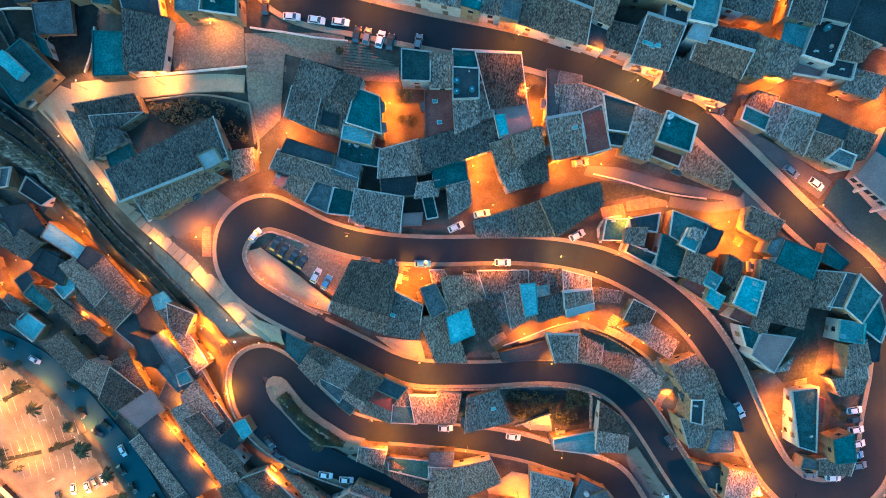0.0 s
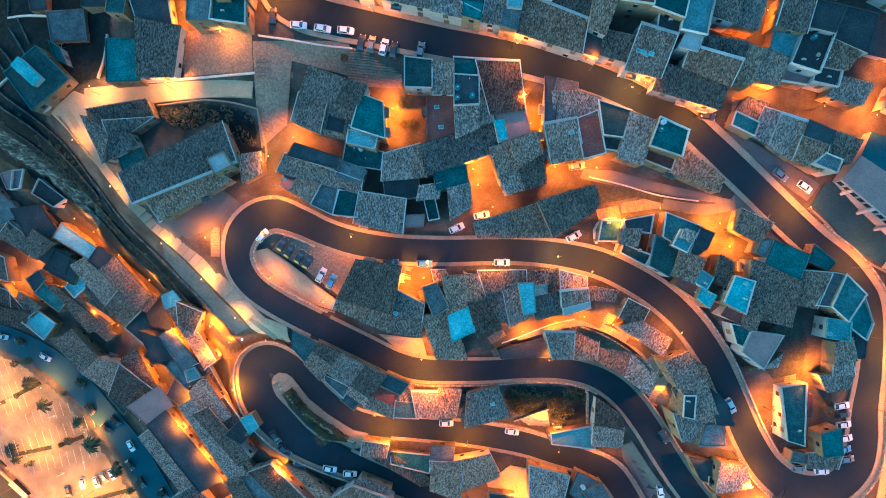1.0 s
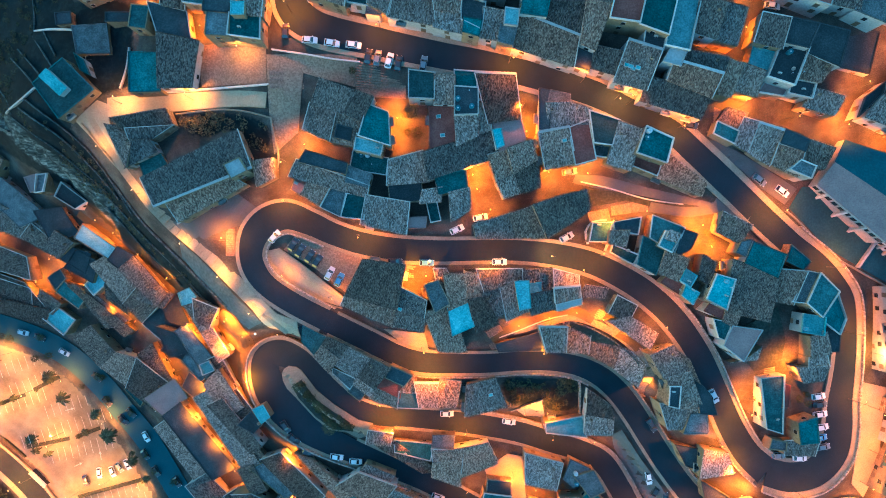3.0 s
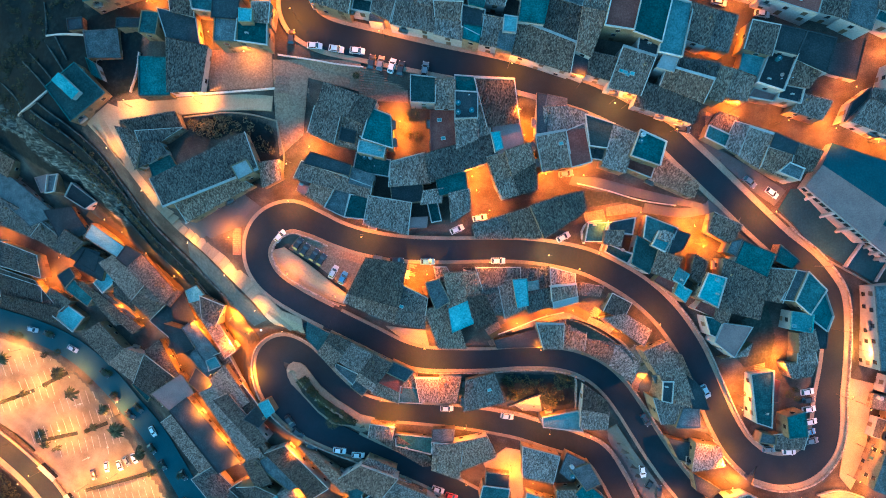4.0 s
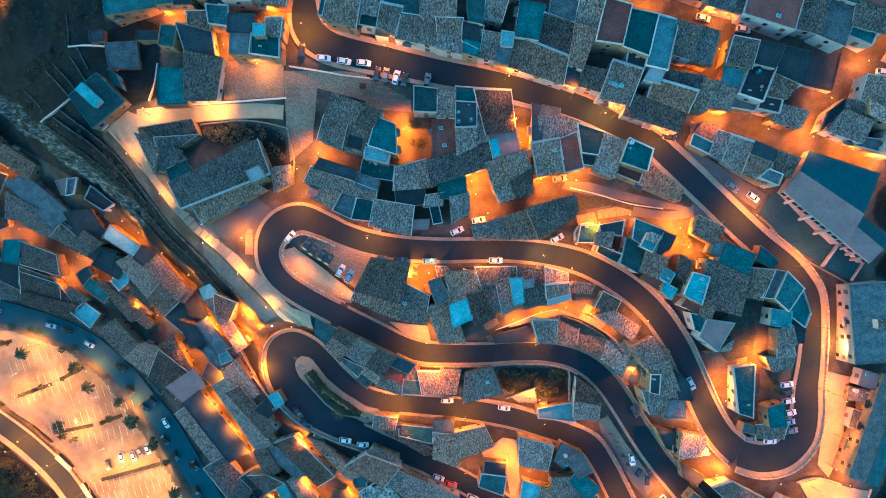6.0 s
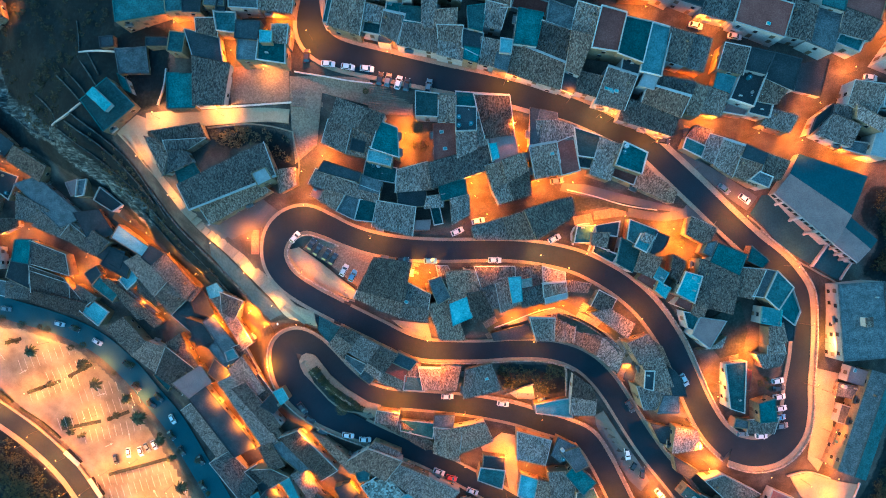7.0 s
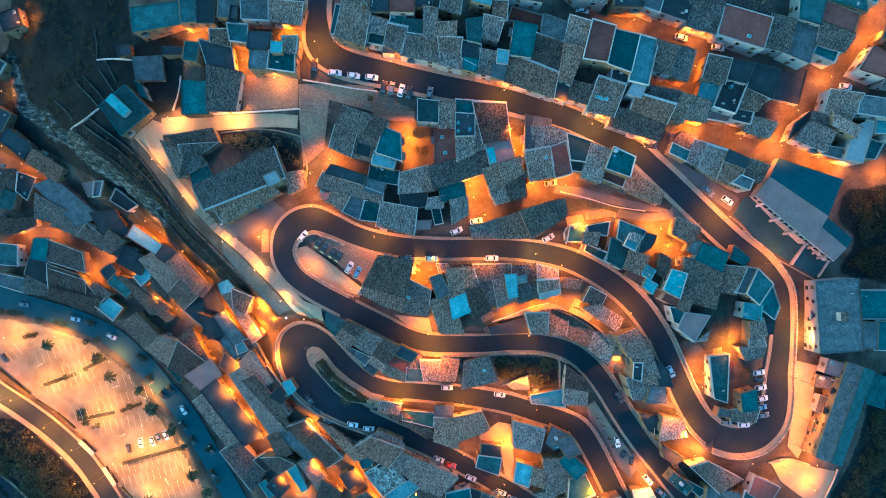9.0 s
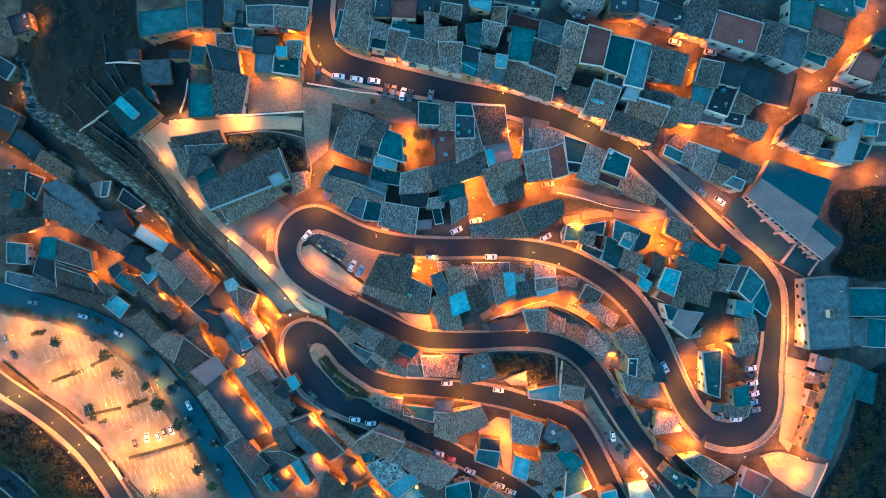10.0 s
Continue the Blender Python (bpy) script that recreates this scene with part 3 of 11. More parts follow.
def build_ground():
    xs = np.unique(np.concatenate((np.linspace(-2400, -240, 16), np.arange(-216, 186, 1.5), np.linspace(200, 2400, 16))))
    ys = np.unique(np.concatenate((np.linspace(-2400, -170, 16), np.arange(-150, 142, 1.5), np.linspace(160, 2400, 16))))
    gx, gy = np.meshgrid(xs, ys)
    flat = np.column_stack((np.clip(gx.ravel(), -260, 230), np.clip(gy.ravel(), -190, 190)))
    gz = ground_many(flat)
    verts, nx = [], len(xs)
    wild, rocky, lot = [], [], []
    for x, y, z in zip(gx.ravel(), gy.ravel(), gz):
        far = not (-260 < x < 230 and -190 < y < 190)
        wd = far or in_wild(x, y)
        rk = near_line(x, y, CLIFF, 3.6 + 2.6 * noise.noise((x * 0.12, y * 0.12, 5)))
        rough = 0.0
        if wd and not far:
            rough = 0.9 * noise.noise((x * 0.12, y * 0.12, 3)) + 0.5 * noise.noise((x * 0.4, y * 0.4, 9))
        if rk:
            rough += 2.4 * noise.noise((x * 0.3, y * 0.3, 1)) + 0.8 * noise.noise((x * 0.8, y * 0.8, 4))
        verts.append((x, y, z + rough))
        wild.append(1.0 if wd else 0.0)
        rocky.append(1.0 if rk else 0.0)
        lot.append(1.0 if inside(x, y, LOT) else 0.0)
    faces = [(j * nx + i, j * nx + i + 1, (j + 1) * nx + i + 1, (j + 1) * nx + i) for j in range(len(ys) - 1) for i in range(nx - 1)]
    me = bpy.data.meshes.new("ground")
    me.from_pydata(verts, [], faces)
    def soft(v):
        a = np.array(v).reshape(len(ys), nx)
        for _ in range(2):
            p = np.pad(a, 1, mode="edge")
            a = sum(p[i:i + len(ys), j:j + nx] for i in range(3) for j in range(3)) / 9
        return a.ravel()

    wild, rocky, lot = soft(wild), soft(rocky), soft(lot)
    for name, share in (("wild_share", wild), ("rock_share", rocky), ("lot_share", lot)):
        me.attributes.new(name, "FLOAT", "POINT").data.foreach_set("value", share)
    me.materials.append(ground_material())
    me.polygons.foreach_set("use_smooth", [True] * len(faces))
    me.update()
    tagged(new("ground", me), "steep hillside with stone paving, dark scrub and pale cliff rock", "ground", kind="structure")


def near_line(x, y, line, reach):
    for (x0, y0), (x1, y1) in zip(line, line[1:]):
        dx, dy = x1 - x0, y1 - y0
        t = min(1, max(0, ((x - x0) * dx + (y - y0) * dy) / (dx * dx + dy * dy)))
        if math.hypot(x - x0 - t * dx, y - y0 - t * dy) < reach:
            return True
    return False


def in_wild(x, y):
    return any(inside(x, y, p) for p in WILD)


build_ground()


# ---- roads, pavements and parapet walls ----
ROAD_NAMES = ("upper_road", "central_road", "lower_road", "valley_road", "town_street", "avenue", "bypass_road")


def clear_of_roads(x, y, own, slack=0.6):
    for k, l in enumerate(LINES):
        if k != own:
            d = np.hypot(l[:, 0] - x, l[:, 1] - y) - l[:, 2] / 2
            if d.min() < slack:
                return False
    return True


FINE = [smooth_line(r, 0.6) for r in ROADS]


def stretches(k, side, gap, keep):
    """Runs of a road's line whose edge at that side is free of other roads and lies in the stretch that keep allows."""
    line, runs, run = FINE[k], [], []
    own = line[:, :2]
    for i, p in enumerate(line):
        a, b = line[max(i - 1, 0)], line[min(i + 1, len(line) - 1)]
        t = (b - a)[:2] / (np.hypot(*(b - a)[:2]) + 1e-9)
        o = side * (p[2] / 2 + gap)
        x, y = p[0] - t[1] * o, p[1] + t[0] * o
        far = np.abs(np.arange(len(line)) - i) > 35
        ok = keep(i / len(line)) and clear_of_roads(x, y, k)
        if ok and far.any():
            ok = (np.hypot(own[far, 0] - x, own[far, 1] - y) - line[far, 2] / 2).min() > 0.5
        if ok:
            run.append(p)
        elif len(run) > 3:
            runs.append(run)
            run = []
        else:
            run = []
    if len(run) > 3:
        runs.append(run)
    return runs


def build_road(k, name):
    road = new(name, mesh_of(name, ribbon(bmesh.new(), FINE[k], lambda w: -w / 2 - 0.1, lambda w: w / 2 + 0.1, -0.6, 0.0), M["street_asphalt" if k == 4 else "asphalt"]))
    tagged(road, "worn dark asphalt road winding down the hillside", "road", kind="structure")
    for side in (-1, 1):
        wide = PAVEMENT[k][0 if side < 0 else 1]
        for run in stretches(k, side, wide / 2, lambda s: not (k == 3 and side > 0 and 0.4 < s < 0.72)) if wide else []:
            lo, hi = sorted((side * 0.0, side * wide))
            bm = ribbon(bmesh.new(), run, lambda w: side * w / 2 + lo, lambda w: side * w / 2 + hi, -0.9, 0.14)
            tagged(new("pavement", mesh_of("pavement", bm, M["kerbstone"])), "raised stone pavement along the road's edge", "pavement", kind="structure")
        for s0, s1, high in WALLS[k][0 if side < 0 else 1]:
            for run in stretches(k, side, wide + 0.3, lambda s: s0 <= s <= s1):
                lo, hi = sorted((side * (wide + 0.02), side * (wide + 0.42)))
                bm = ribbon(bmesh.new(), run, lambda w: side * w / 2 + lo, lambda w: side * w / 2 + hi, -3.2, high)
                tagged(new("parapet_wall", mesh_of("parapet_wall", bm, M["wallstone"])), "low pale stone parapet wall beside the road", "wall", kind="structure")


for k, name in enumerate(ROAD_NAMES):
    build_road(k, name)


# ---- houses ----
def tiled(bm, x0, x1, ya, za, yb, zb, pitch=0.36, swell=0.1, thick=0.18):
    """A slope of barrel tiles as one solid sheet, ribbed along the fall, from the eave (ya, za) to the top (yb, zb)."""
    n = max(4, 2 * round((x1 - x0) / pitch))
    rows = max(2, round(abs(yb - ya) / 1.1))
    sag = random.uniform(0.0, 0.12)
    grid = []
    for j in range(rows + 1):
        t = j / rows
        dip = -sag * math.sin(math.pi * t)
        grid.append([bm.verts.new((x0 + (x1 - x0) * i / n, ya + (yb - ya) * t + (random.uniform(-0.05, 0.05) if swell > 0.05 else 0), za + (zb - za) * t + dip * math.sin(math.pi * i / n) + (swell if i % 2 else 0.0) + random.uniform(-0.3, 0.3) * swell)) for i in range(n + 1)])
    for j in range(rows):
        for i in range(n):
            bm.faces.new((grid[j][i], grid[j][i + 1], grid[j + 1][i + 1], grid[j + 1][i]))
    rim = grid[0] + [r[-1] for r in grid[1:]] + grid[-1][-2::-1] + [r[0] for r in grid[-2:0:-1]]
    low = [bm.verts.new((v.co.x, v.co.y, za + (zb - za) * (v.co.y - ya) / (yb - ya) - thick)) for v in rim]
    for i in range(len(rim)):
        k = (i + 1) % len(rim)
        bm.faces.new((rim[k], rim[i], low[i], low[k]))
    bm.faces.new(low)
    bmesh.ops.recalc_face_normals(bm, faces=bm.faces)
    return bm


def slab(bm, x0, x1, ya, za, yb, zb, thick, mat=0):
    v = [bm.verts.new(p) for p in ((x0, ya, za), (x1, ya, za), (x1, yb, zb), (x0, yb, zb), (x0, ya, za - thick), (x1, ya, za - thick), (x1, yb, zb - thick), (x0, yb, zb - thick))]
    for q in ((0, 1, 2, 3), (7, 6, 5, 4), (0, 4, 5, 1), (1, 5, 6, 2), (2, 6, 7, 3), (3, 7, 4, 0)):
        bm.faces.new([v[i] for i in q]).material_index = mat
    bmesh.ops.recalc_face_normals(bm, faces=bm.faces)


def window_mesh(name, w, h, mid, pane):
    """A framed opening in one piece: a proud frame round a recessed pane."""
    bm = bmesh.new()
    box(bm, -w / 2 - 0.12, w / 2 + 0.12, -0.1, 0.05, -h / 2 - 0.12, h / 2 + 0.12, 0)
    front = min(bm.faces, key=lambda f: f.calc_center_median().y)
    bmesh.ops.inset_region(bm, faces=[front], thickness=0.12)
    front.material_index = 1
    bmesh.ops.translate(bm, verts=front.verts[:], vec=(0, 0.07, 0))
    return mesh_of(name, bm, M[mid], M[pane])


def balcony_mesh():
    bm = bmesh.new()
    box(bm, -1.2, 1.2, -1.0, 0.0, -0.18, 0.85, 0)
    top = max(bm.faces, key=lambda f: f.calc_center_median().z)
    bmesh.ops.inset_region(bm, faces=[top], thickness=0.1)
    bmesh.ops.translate(bm, verts=top.verts[:], vec=(0, 0, -0.85))
    return mesh_of("balcony", bm, M["coping"])


def chimney_mesh():
    bm = bmesh.new()
    box(bm, -0.3, 0.3, -0.25, 0.25, -0.8, 1.0, 0, 0.02)
    top = max(bm.faces, key=lambda f: f.calc_center_median().z)
    bmesh.ops.inset_region(bm, faces=[top], thickness=0.1)
    bmesh.ops.translate(bm, verts=top.verts[:], vec=(0, 0, -0.3))
    top.material_index = 1
    return mesh_of("chimney", bm, M["plaster_c"], M["tile_dark"])


SHARED = {"window": window_mesh("window", 0.9, 1.3, "coping", "glass"), "shuttered": window_mesh("window", 1.0, 1.4, "plaster_c", "shutter"), "door": window_mesh("door", 1.0, 2.0, "plaster_c", "wood"), "balcony": balcony_mesh(), "chimney": chimney_mesh()}
ROOFS = {
    "tile": ("tile", "mottled old clay barrel tiles"), "dark_tile": ("tile_dark", "dark weathered clay tiles"),
    "gable": ("tile", "mottled clay tile gable roof"), "hall": ("plum", "mauve-grey and blue-green gable roof"), "long_hall": ("membrane", "long blue-grey gable roof"),
    "concrete": ("concrete", "flat grey screed roof"), "membrane": ("membrane", "flat blue-green coated roof terrace"), "bright": ("bright", "flat pale blue coated roof terrace"),
    "bitumen": ("dark_flat", "flat dark roof terrace"), "red": ("red_flat", "flat red-brown paved roof terrace"), "plum": ("plum", "flat mauve-grey roof terrace"), "pale": ("plaster_b", "pale stone roof"), "stones": ("stones", "flat roof strewn with pale stones"),
}
PLASTER = {"a": ("plaster_a", "warm limestone"), "b": ("plaster_b", "off-white plastered"), "c": ("plaster_c", "ochre stone")}


def house(x, y, w, d, turn, base, h, roof, plaster="a", low=-1, faces="", rise=0.2, chimney=0, ridge=0.5, edge=0.45, trim="", shape=()):
    """A house of w by d metres on its base, h high at the eaves. low: the side (-1 front, 1 back) to which a lean-to roof falls; faces: the sides with windows."""
    skin, skin_word = PLASTER[plaster]
    cover, roof_word = ROOFS[roof]
    ob = thing("flat_roof_house" if trim else "house", pose(x, y, base, 0, 0, turn), f"{skin_word} hillside house under {'a ' if 'roof' in roof_word else ''}{roof_word}", "house", "houses of the hill town" if not trim else "flat-roofed houses of the hill town")
    hw, hd = w / 2, d / 2
    over = 0.28
    flat = shape or (-hw, -hd, hw, -hd, hw, hd, -hw, hd)
    corner = [Vector((flat[i], flat[i + 1])) for i in (0, 2, 4, 6)]

    def place(px, py):
        s, t = (px + hw) / w, (py + hd) / d
        return (corner[0] * (1 - s) + corner[1] * s) * (1 - t) + (corner[3] * (1 - s) + corner[2] * s) * t

    def bend(bm):
        """Shifts a part drawn for a right-angled plan onto the plot's own corners."""
        for v in bm.verts if shape else ():
            v.co.xy = place(v.co.x, v.co.y)
        return bm

    wall = bmesh.new()
    tops = {}
    if roof in ("tile", "dark_tile"):
        top = h + rise * d
        zf, zb = (h, top) if low < 0 else (top, h)
        v = [wall.verts.new(p) for p in ((-hw, -hd, 0), (hw, -hd, 0), (hw, hd, 0), (-hw, hd, 0), (-hw, -hd, zf - 0.16), (hw, -hd, zf - 0.16), (hw, hd, zb - 0.16), (-hw, hd, zb - 0.16))]
        for q in ((3, 2, 1, 0), (4, 5, 6, 7), (0, 1, 5, 4), (1, 2, 6, 5), (2, 3, 7, 6), (3, 0, 4, 7)):
            wall.faces.new([v[i] for i in q])
        rb = bmesh.new()
        drop = rise * over
        if low < 0:
            tiled(rb, -hw - 0.12, hw + 0.12, -hd - over, zf - drop + 0.19, hd + 0.1, zb + rise * 0.1 + 0.19)
        else:
            tiled(rb, -hw - 0.12, hw + 0.12, hd + over, zb - drop + 0.19, -hd - 0.1, zf + rise * 0.1 + 0.19)
        part("wall", bend(wall), M[skin], ob)
        part("roof", bend(rb), M[cover], ob, roof_word)
        cap = bmesh.new()
        yt = (hd + 0.02) if low < 0 else (-hd - 0.02)
        half = 0.34 if edge > 0.8 else 0.14
        box(cap, -hw - 0.14, hw + 0.14, yt - half, yt + half, top + 0.1, top + 0.36, 0, 0.05)
        part("ridge_cap", bend(cap), M["plaster_b" if edge > 0.8 else "mortar" if edge > 0.3 else cover], ob)
        for s in (-1, 1):
            if edge > 0.3:
                vg = bmesh.new()
                ya, yb = (-hd - over, hd) if low < 0 else (hd + over, -hd)
                slab(vg, s * (hw + 0.02) - 0.11, s * (hw + 0.02) + 0.11, ya, h - drop + 0.36, yb, top + 0.36, 0.24)
                part("verge", bend(vg), M["mortar"], ob)
        tops = {"f": zf, "b": zb, "l": h, "r": h}
    elif roof in ("gable", "hall", "long_hall"):
        yr = -hd + d * ridge
        top = h + rise * max(hd - yr, yr + hd)
        sf, sb = (top - h) / (yr + hd), (top - h) / (hd - yr)
        v = [wall.verts.new(p) for p in ((-hw, -hd, 0), (hw, -hd, 0), (hw, hd, 0), (-hw, hd, 0), (-hw, -hd, h), (hw, -hd, h), (hw, hd, h), (-hw, hd, h), (-hw, yr, top), (hw, yr, top))]
        for q in ((3, 2, 1, 0), (0, 1, 5, 4), (2, 3, 7, 6), (1, 2, 6, 9, 5), (3, 0, 4, 8, 7), (4, 5, 9, 8), (8, 9, 6, 7)):
            wall.faces.new([v[i] for i in q])
        part("wall", bend(wall), M[skin], ob)
        second = {"hall": "membrane", "long_hall": "concrete"}.get(roof, cover)
        for name, s, yo, slope, cov in (("roof", -1, -hd, sf, cover), ("roof", 1, hd, sb, second)):
            rb = bmesh.new()
            if roof == "gable":
                tiled(rb, -hw - 0.2, hw + 0.2, yo + s * over, h - slope * over + 0.19, yr, top + 0.19)
            else:
                tiled(rb, -hw - 0.2, hw + 0.2, yo + s * over, h - slope * over + 0.19, yr, top + 0.19, 1.2, 0.03)
            part(name, bend(rb), M[cov], ob, roof_word if cov == cover else "blue-grey roof slope")
        cap = bmesh.new()
        box(cap, -hw - 0.22, hw + 0.22, yr - 0.16, yr + 0.16, top + 0.12, top + 0.38, 0, 0.06)
        part("ridge_cap", bend(cap), M["mortar" if roof == "gable" else "concrete"], ob)
        tops = {"f": h, "b": h, "l": h, "r": h}
    else:
        box(wall, -hw, hw, -hd, hd, 0, h - 0.004)
        part("wall", bend(wall), M[skin], ob)
        rb = bmesh.new()
        box(rb, -hw + 0.2, hw - 0.2, -hd + 0.2, hd - 0.2, h, h + 0.06)
        part("roof", bend(rb), M[cover], ob, roof_word)
        for x0, x1, y0, y1 in ((-hw - 0.04, hw + 0.04, -hd - 0.04, -hd + 0.2), (-hw - 0.04, hw + 0.04, hd - 0.22, hd + 0.04), (-hw - 0.04, -hw + 0.22, -hd + 0.22, hd - 0.22), (hw - 0.22, hw + 0.04, -hd + 0.22, hd - 0.22)):
            pb = bmesh.new()
            box(pb, x0, x1, y0, y1, h, h + edge, 0)
            part("parapet", bend(pb), M[cover if trim == "roof" else skin if trim == "wall" else trim], ob)
        tops = {"f": h, "b": h, "l": h, "r": h}
    for f in faces[:2]:
        a, b = {"f": (corner[0], corner[1]), "r": (corner[1], corner[2]), "b": (corner[2], corner[3]), "l": (corner[3], corner[0])}[f]
        length = (b - a).length
        spin = math.degrees(math.atan2(b.y - a.y, b.x - a.x))
        count = max(1, int(length / 4.2))
        storeys = max(1, int((h - BURIED) / 2.9))
        for s in range(storeys):
            z = h - 1.7 - 2.9 * s
            for i in range(count):
                q = a + (b - a) * ((i + 0.5) / count + random.uniform(-0.05, 0.05))
                at = pose(q.x, q.y, z, 0, 0, spin) @ pose(0, -0.004, 0)
                tall = random.random()
                if s == storeys - 1 and i == count // 2:
                    part("door", SHARED["door"], None, ob, m=at @ pose(0, 0, -0.25))
                elif s == 0 and tall < 0.3 and count > 1:
                    part("window", SHARED["window"], None, ob, m=at)
                    part("balcony", SHARED["balcony"], None, ob, m=at @ pose(0, 0, -0.95))
                else:
                    part("window", SHARED["shuttered" if tall > 0.6 else "window"], None, ob, m=at)
    if chimney:
        side = 1 if low < 0 else -1
        part("chimney", SHARED["chimney"], None, ob, m=pose(*place((0.28 if chimney == 1 else -0.3) * w, side * hd * 0.45), h + rise * d * 0.72 + 0.1 if roof in ("tile", "dark_tile") else h + 0.7))
    return ob


house(-107.6, 64.96, 4.43, 3.47, 5.6, -8.73, 4.91, "bitumen", "c", faces="fr", low=1, edge=0.4, trim="roof")
house(-165.4, 81.56, 9.44, 6.38, -26.2, -35.88, 9.79, "tile", "a", faces="r", rise=0.16, chimney=2, edge=0.2)
house(-157.54, 81.41, 7.48, 7.08, 20.2, -31.02, 9.7, "bitumen", "c", faces="fr", low=1, edge=0.6, trim="roof")
house(-67.79, 73.5, 6.04, 7.12, -2.7, 3.15, 9.09, "concrete", "a", faces="fr", low=1, edge=0.3, trim="wall")
house(-20.41, 72.13, 5.46, 6.15, 0.7, 11.66, 8.81, "bitumen", "c", faces="f", edge=0.6, trim="roof")
house(-7.63, 72.32, 5.6, 4.41, -2.8, 13.53, 8.51, "bitumen", "c", faces="f", edge=0.6, trim="roof")
house(14.82, 68.88, 5.76, 4.25, 86.1, 14.72, 7.2, "tile", "a", faces="l", low=1, rise=0.22)
house(52.07, 72.79, 8.47, 5.4, -1.6, 14.08, 9.29, "bitumen", "a", faces="fl", edge=0.9, trim="roof")
house(18.64, -93.82, 9.09, 8.39, -29.7, -25.41, 6.87, "tile", "c", faces="bl", rise=0.15, chimney=1)
house(58.56, -89.69, 5.73, 7.99, 12.2, -16.65, 7.33, "bright", "a", faces="bl", low=1, edge=0.9, trim="coping")
house(80.09, -79.79, 8.74, 3.95, -39.1, -13.44, 6.5, "membrane", "a", faces="l", edge=0.4, trim="wall")
house(125.86, -21.13, 14.09, 23.25, 4.1, -7.26, 13.04, "concrete", "b", faces="l", edge=0.4, trim="roof")
house(130.95, -53.75, 32.75, 8.74, 71.2, -10.81, 11.93, "long_hall", "a", faces="b", rise=0.22, chimney=1, edge=0.2)
house(-170.87, 67.71, 7.58, 6.54, -30.6, -40.51, 8.91, "bitumen", "a", faces="r", edge=0.9, trim="coping")
house(-171.84, 48.82, 9.41, 7.93, -27.4, -42.55, 8.37, "bitumen", "a", faces="r", edge=0.4, trim="wall")
house(-163.5, 38.68, 12.49, 6.14, -36.2, -41.66, 8.67, "bitumen", "a", faces="br", edge=0.6, trim="roof")
house(-150.93, 30.09, 14.1, 6.08, -32.2, -39.41, 8.2, "tile", "a", faces="br", rise=0.21, edge=0.2)
house(20.55, 74.17, 13.69, 4.05, -9.3, 15.06, 8.26, "bitumen", "b", faces="f", edge=0.9, trim="roof")
house(126.84, -44.2, 6.78, 4.26, -11.3, -7.7, 5.12, "concrete", "c", faces="l", edge=0.3, trim="roof")
house(128.86, -39.17, 6.48, 4.99, -17.0, -7.63, 7.1, "plum", "b", faces="l", edge=0.3, trim="roof")
house(126.68, -51.86, 5.32, 5.83, -16.7, -8.25, 5.32, "concrete", "b", faces="l", edge=0.4, trim="wall")
house(126.3, -59.64, 4.98, 5.08, -18.1, -9.27, 4.93, "concrete", "a", faces="l", edge=0.3, trim="roof")
house(125.5, -65.82, 5.76, 4.32, -15.6, -10.09, 4.92, "concrete", "a", faces="l", edge=0.4, trim="roof")
house(-65.6, 70.89, 2.86, 5.35, -6.5, 4.25, 7.93, "bitumen", "b", faces="fr", edge=0.9, trim="roof")
house(-88.71, 62.81, 6.69, 2.61, 0.6, -3.17, 5.96, "bitumen", "a", faces="fr", low=1, edge=0.4, trim="roof")
house(-104.69, 44.1, 11.71, 12.22, 39.9, -6.52, 7.91, "membrane", "a", faces="fr", edge=0.3, trim="roof", shape=(-6.21, -6.06, 6.45, -6.12, 5.26, 6.12, -5.5, 6.06))
house(-99.6, 50.5, 3.07, 5.1, -30.6, -4.61, 4.87, "membrane", "b", faces="r", edge=0.9, trim="roof", shape=(0.48, -1.62, 3.6, -1.43, -0.53, 1.43, -3.55, 1.62))
# Lamplit facade strip, its brightness laid down as a narrow pale roof.
house(33.03, -14.66, 7.12, 1.96, 13.7, -0.79, 6.35, "pale", "a", faces="bl", edge=0.3, trim="coping", shape=(-3.68, -1.08, 3.41, -0.86, 3.7, 0.86, -3.43, 1.08))
house(-162.87, 23.25, 6.87, 8.63, -26.7, -43.24, 6.03, "bitumen", "a", faces="r", edge=0.6, trim="coping", shape=(-1.99, -3.6, 3.69, -4.81, 3.03, 4.75, -4.8, 3.55))
house(-127.48, 20.81, 3.16, 5.88, 9.7, -32.86, 8.3, "concrete", "a", faces="fr", edge=0.9, trim="coping", shape=(-2.34, -2.82, 0.52, -2.78, 2.64, 2.76, -0.84, 2.81))
house(-108.77, -15.68, 7.15, 6.27, -31.1, -39.21, 5.68, "dark_tile", "b", faces="rb", rise=0.21, chimney=2, edge=0.2, shape=(-2.39, -2.17, 6.1, -2.66, 0.92, 2.74, -4.84, 2.24))
house(-163.63, 8.49, 8.12, 4.22, 14.7, -45.38, 5.79, "dark_tile", "b", faces="fr", rise=0.2, edge=0.2, shape=(-4.61, -2.63, 3.71, -1.46, 4.38, 1.48, -3.37, 2.65))
house(96.15, -19.49, 6.1, 5.01, -8.9, 1.58, 7.09, "bright", "b", faces="l", edge=0.6, trim="roof", shape=(-2.91, -2.5, 3.19, -2.5, 2.91, 2.5, -3.19, 2.5))
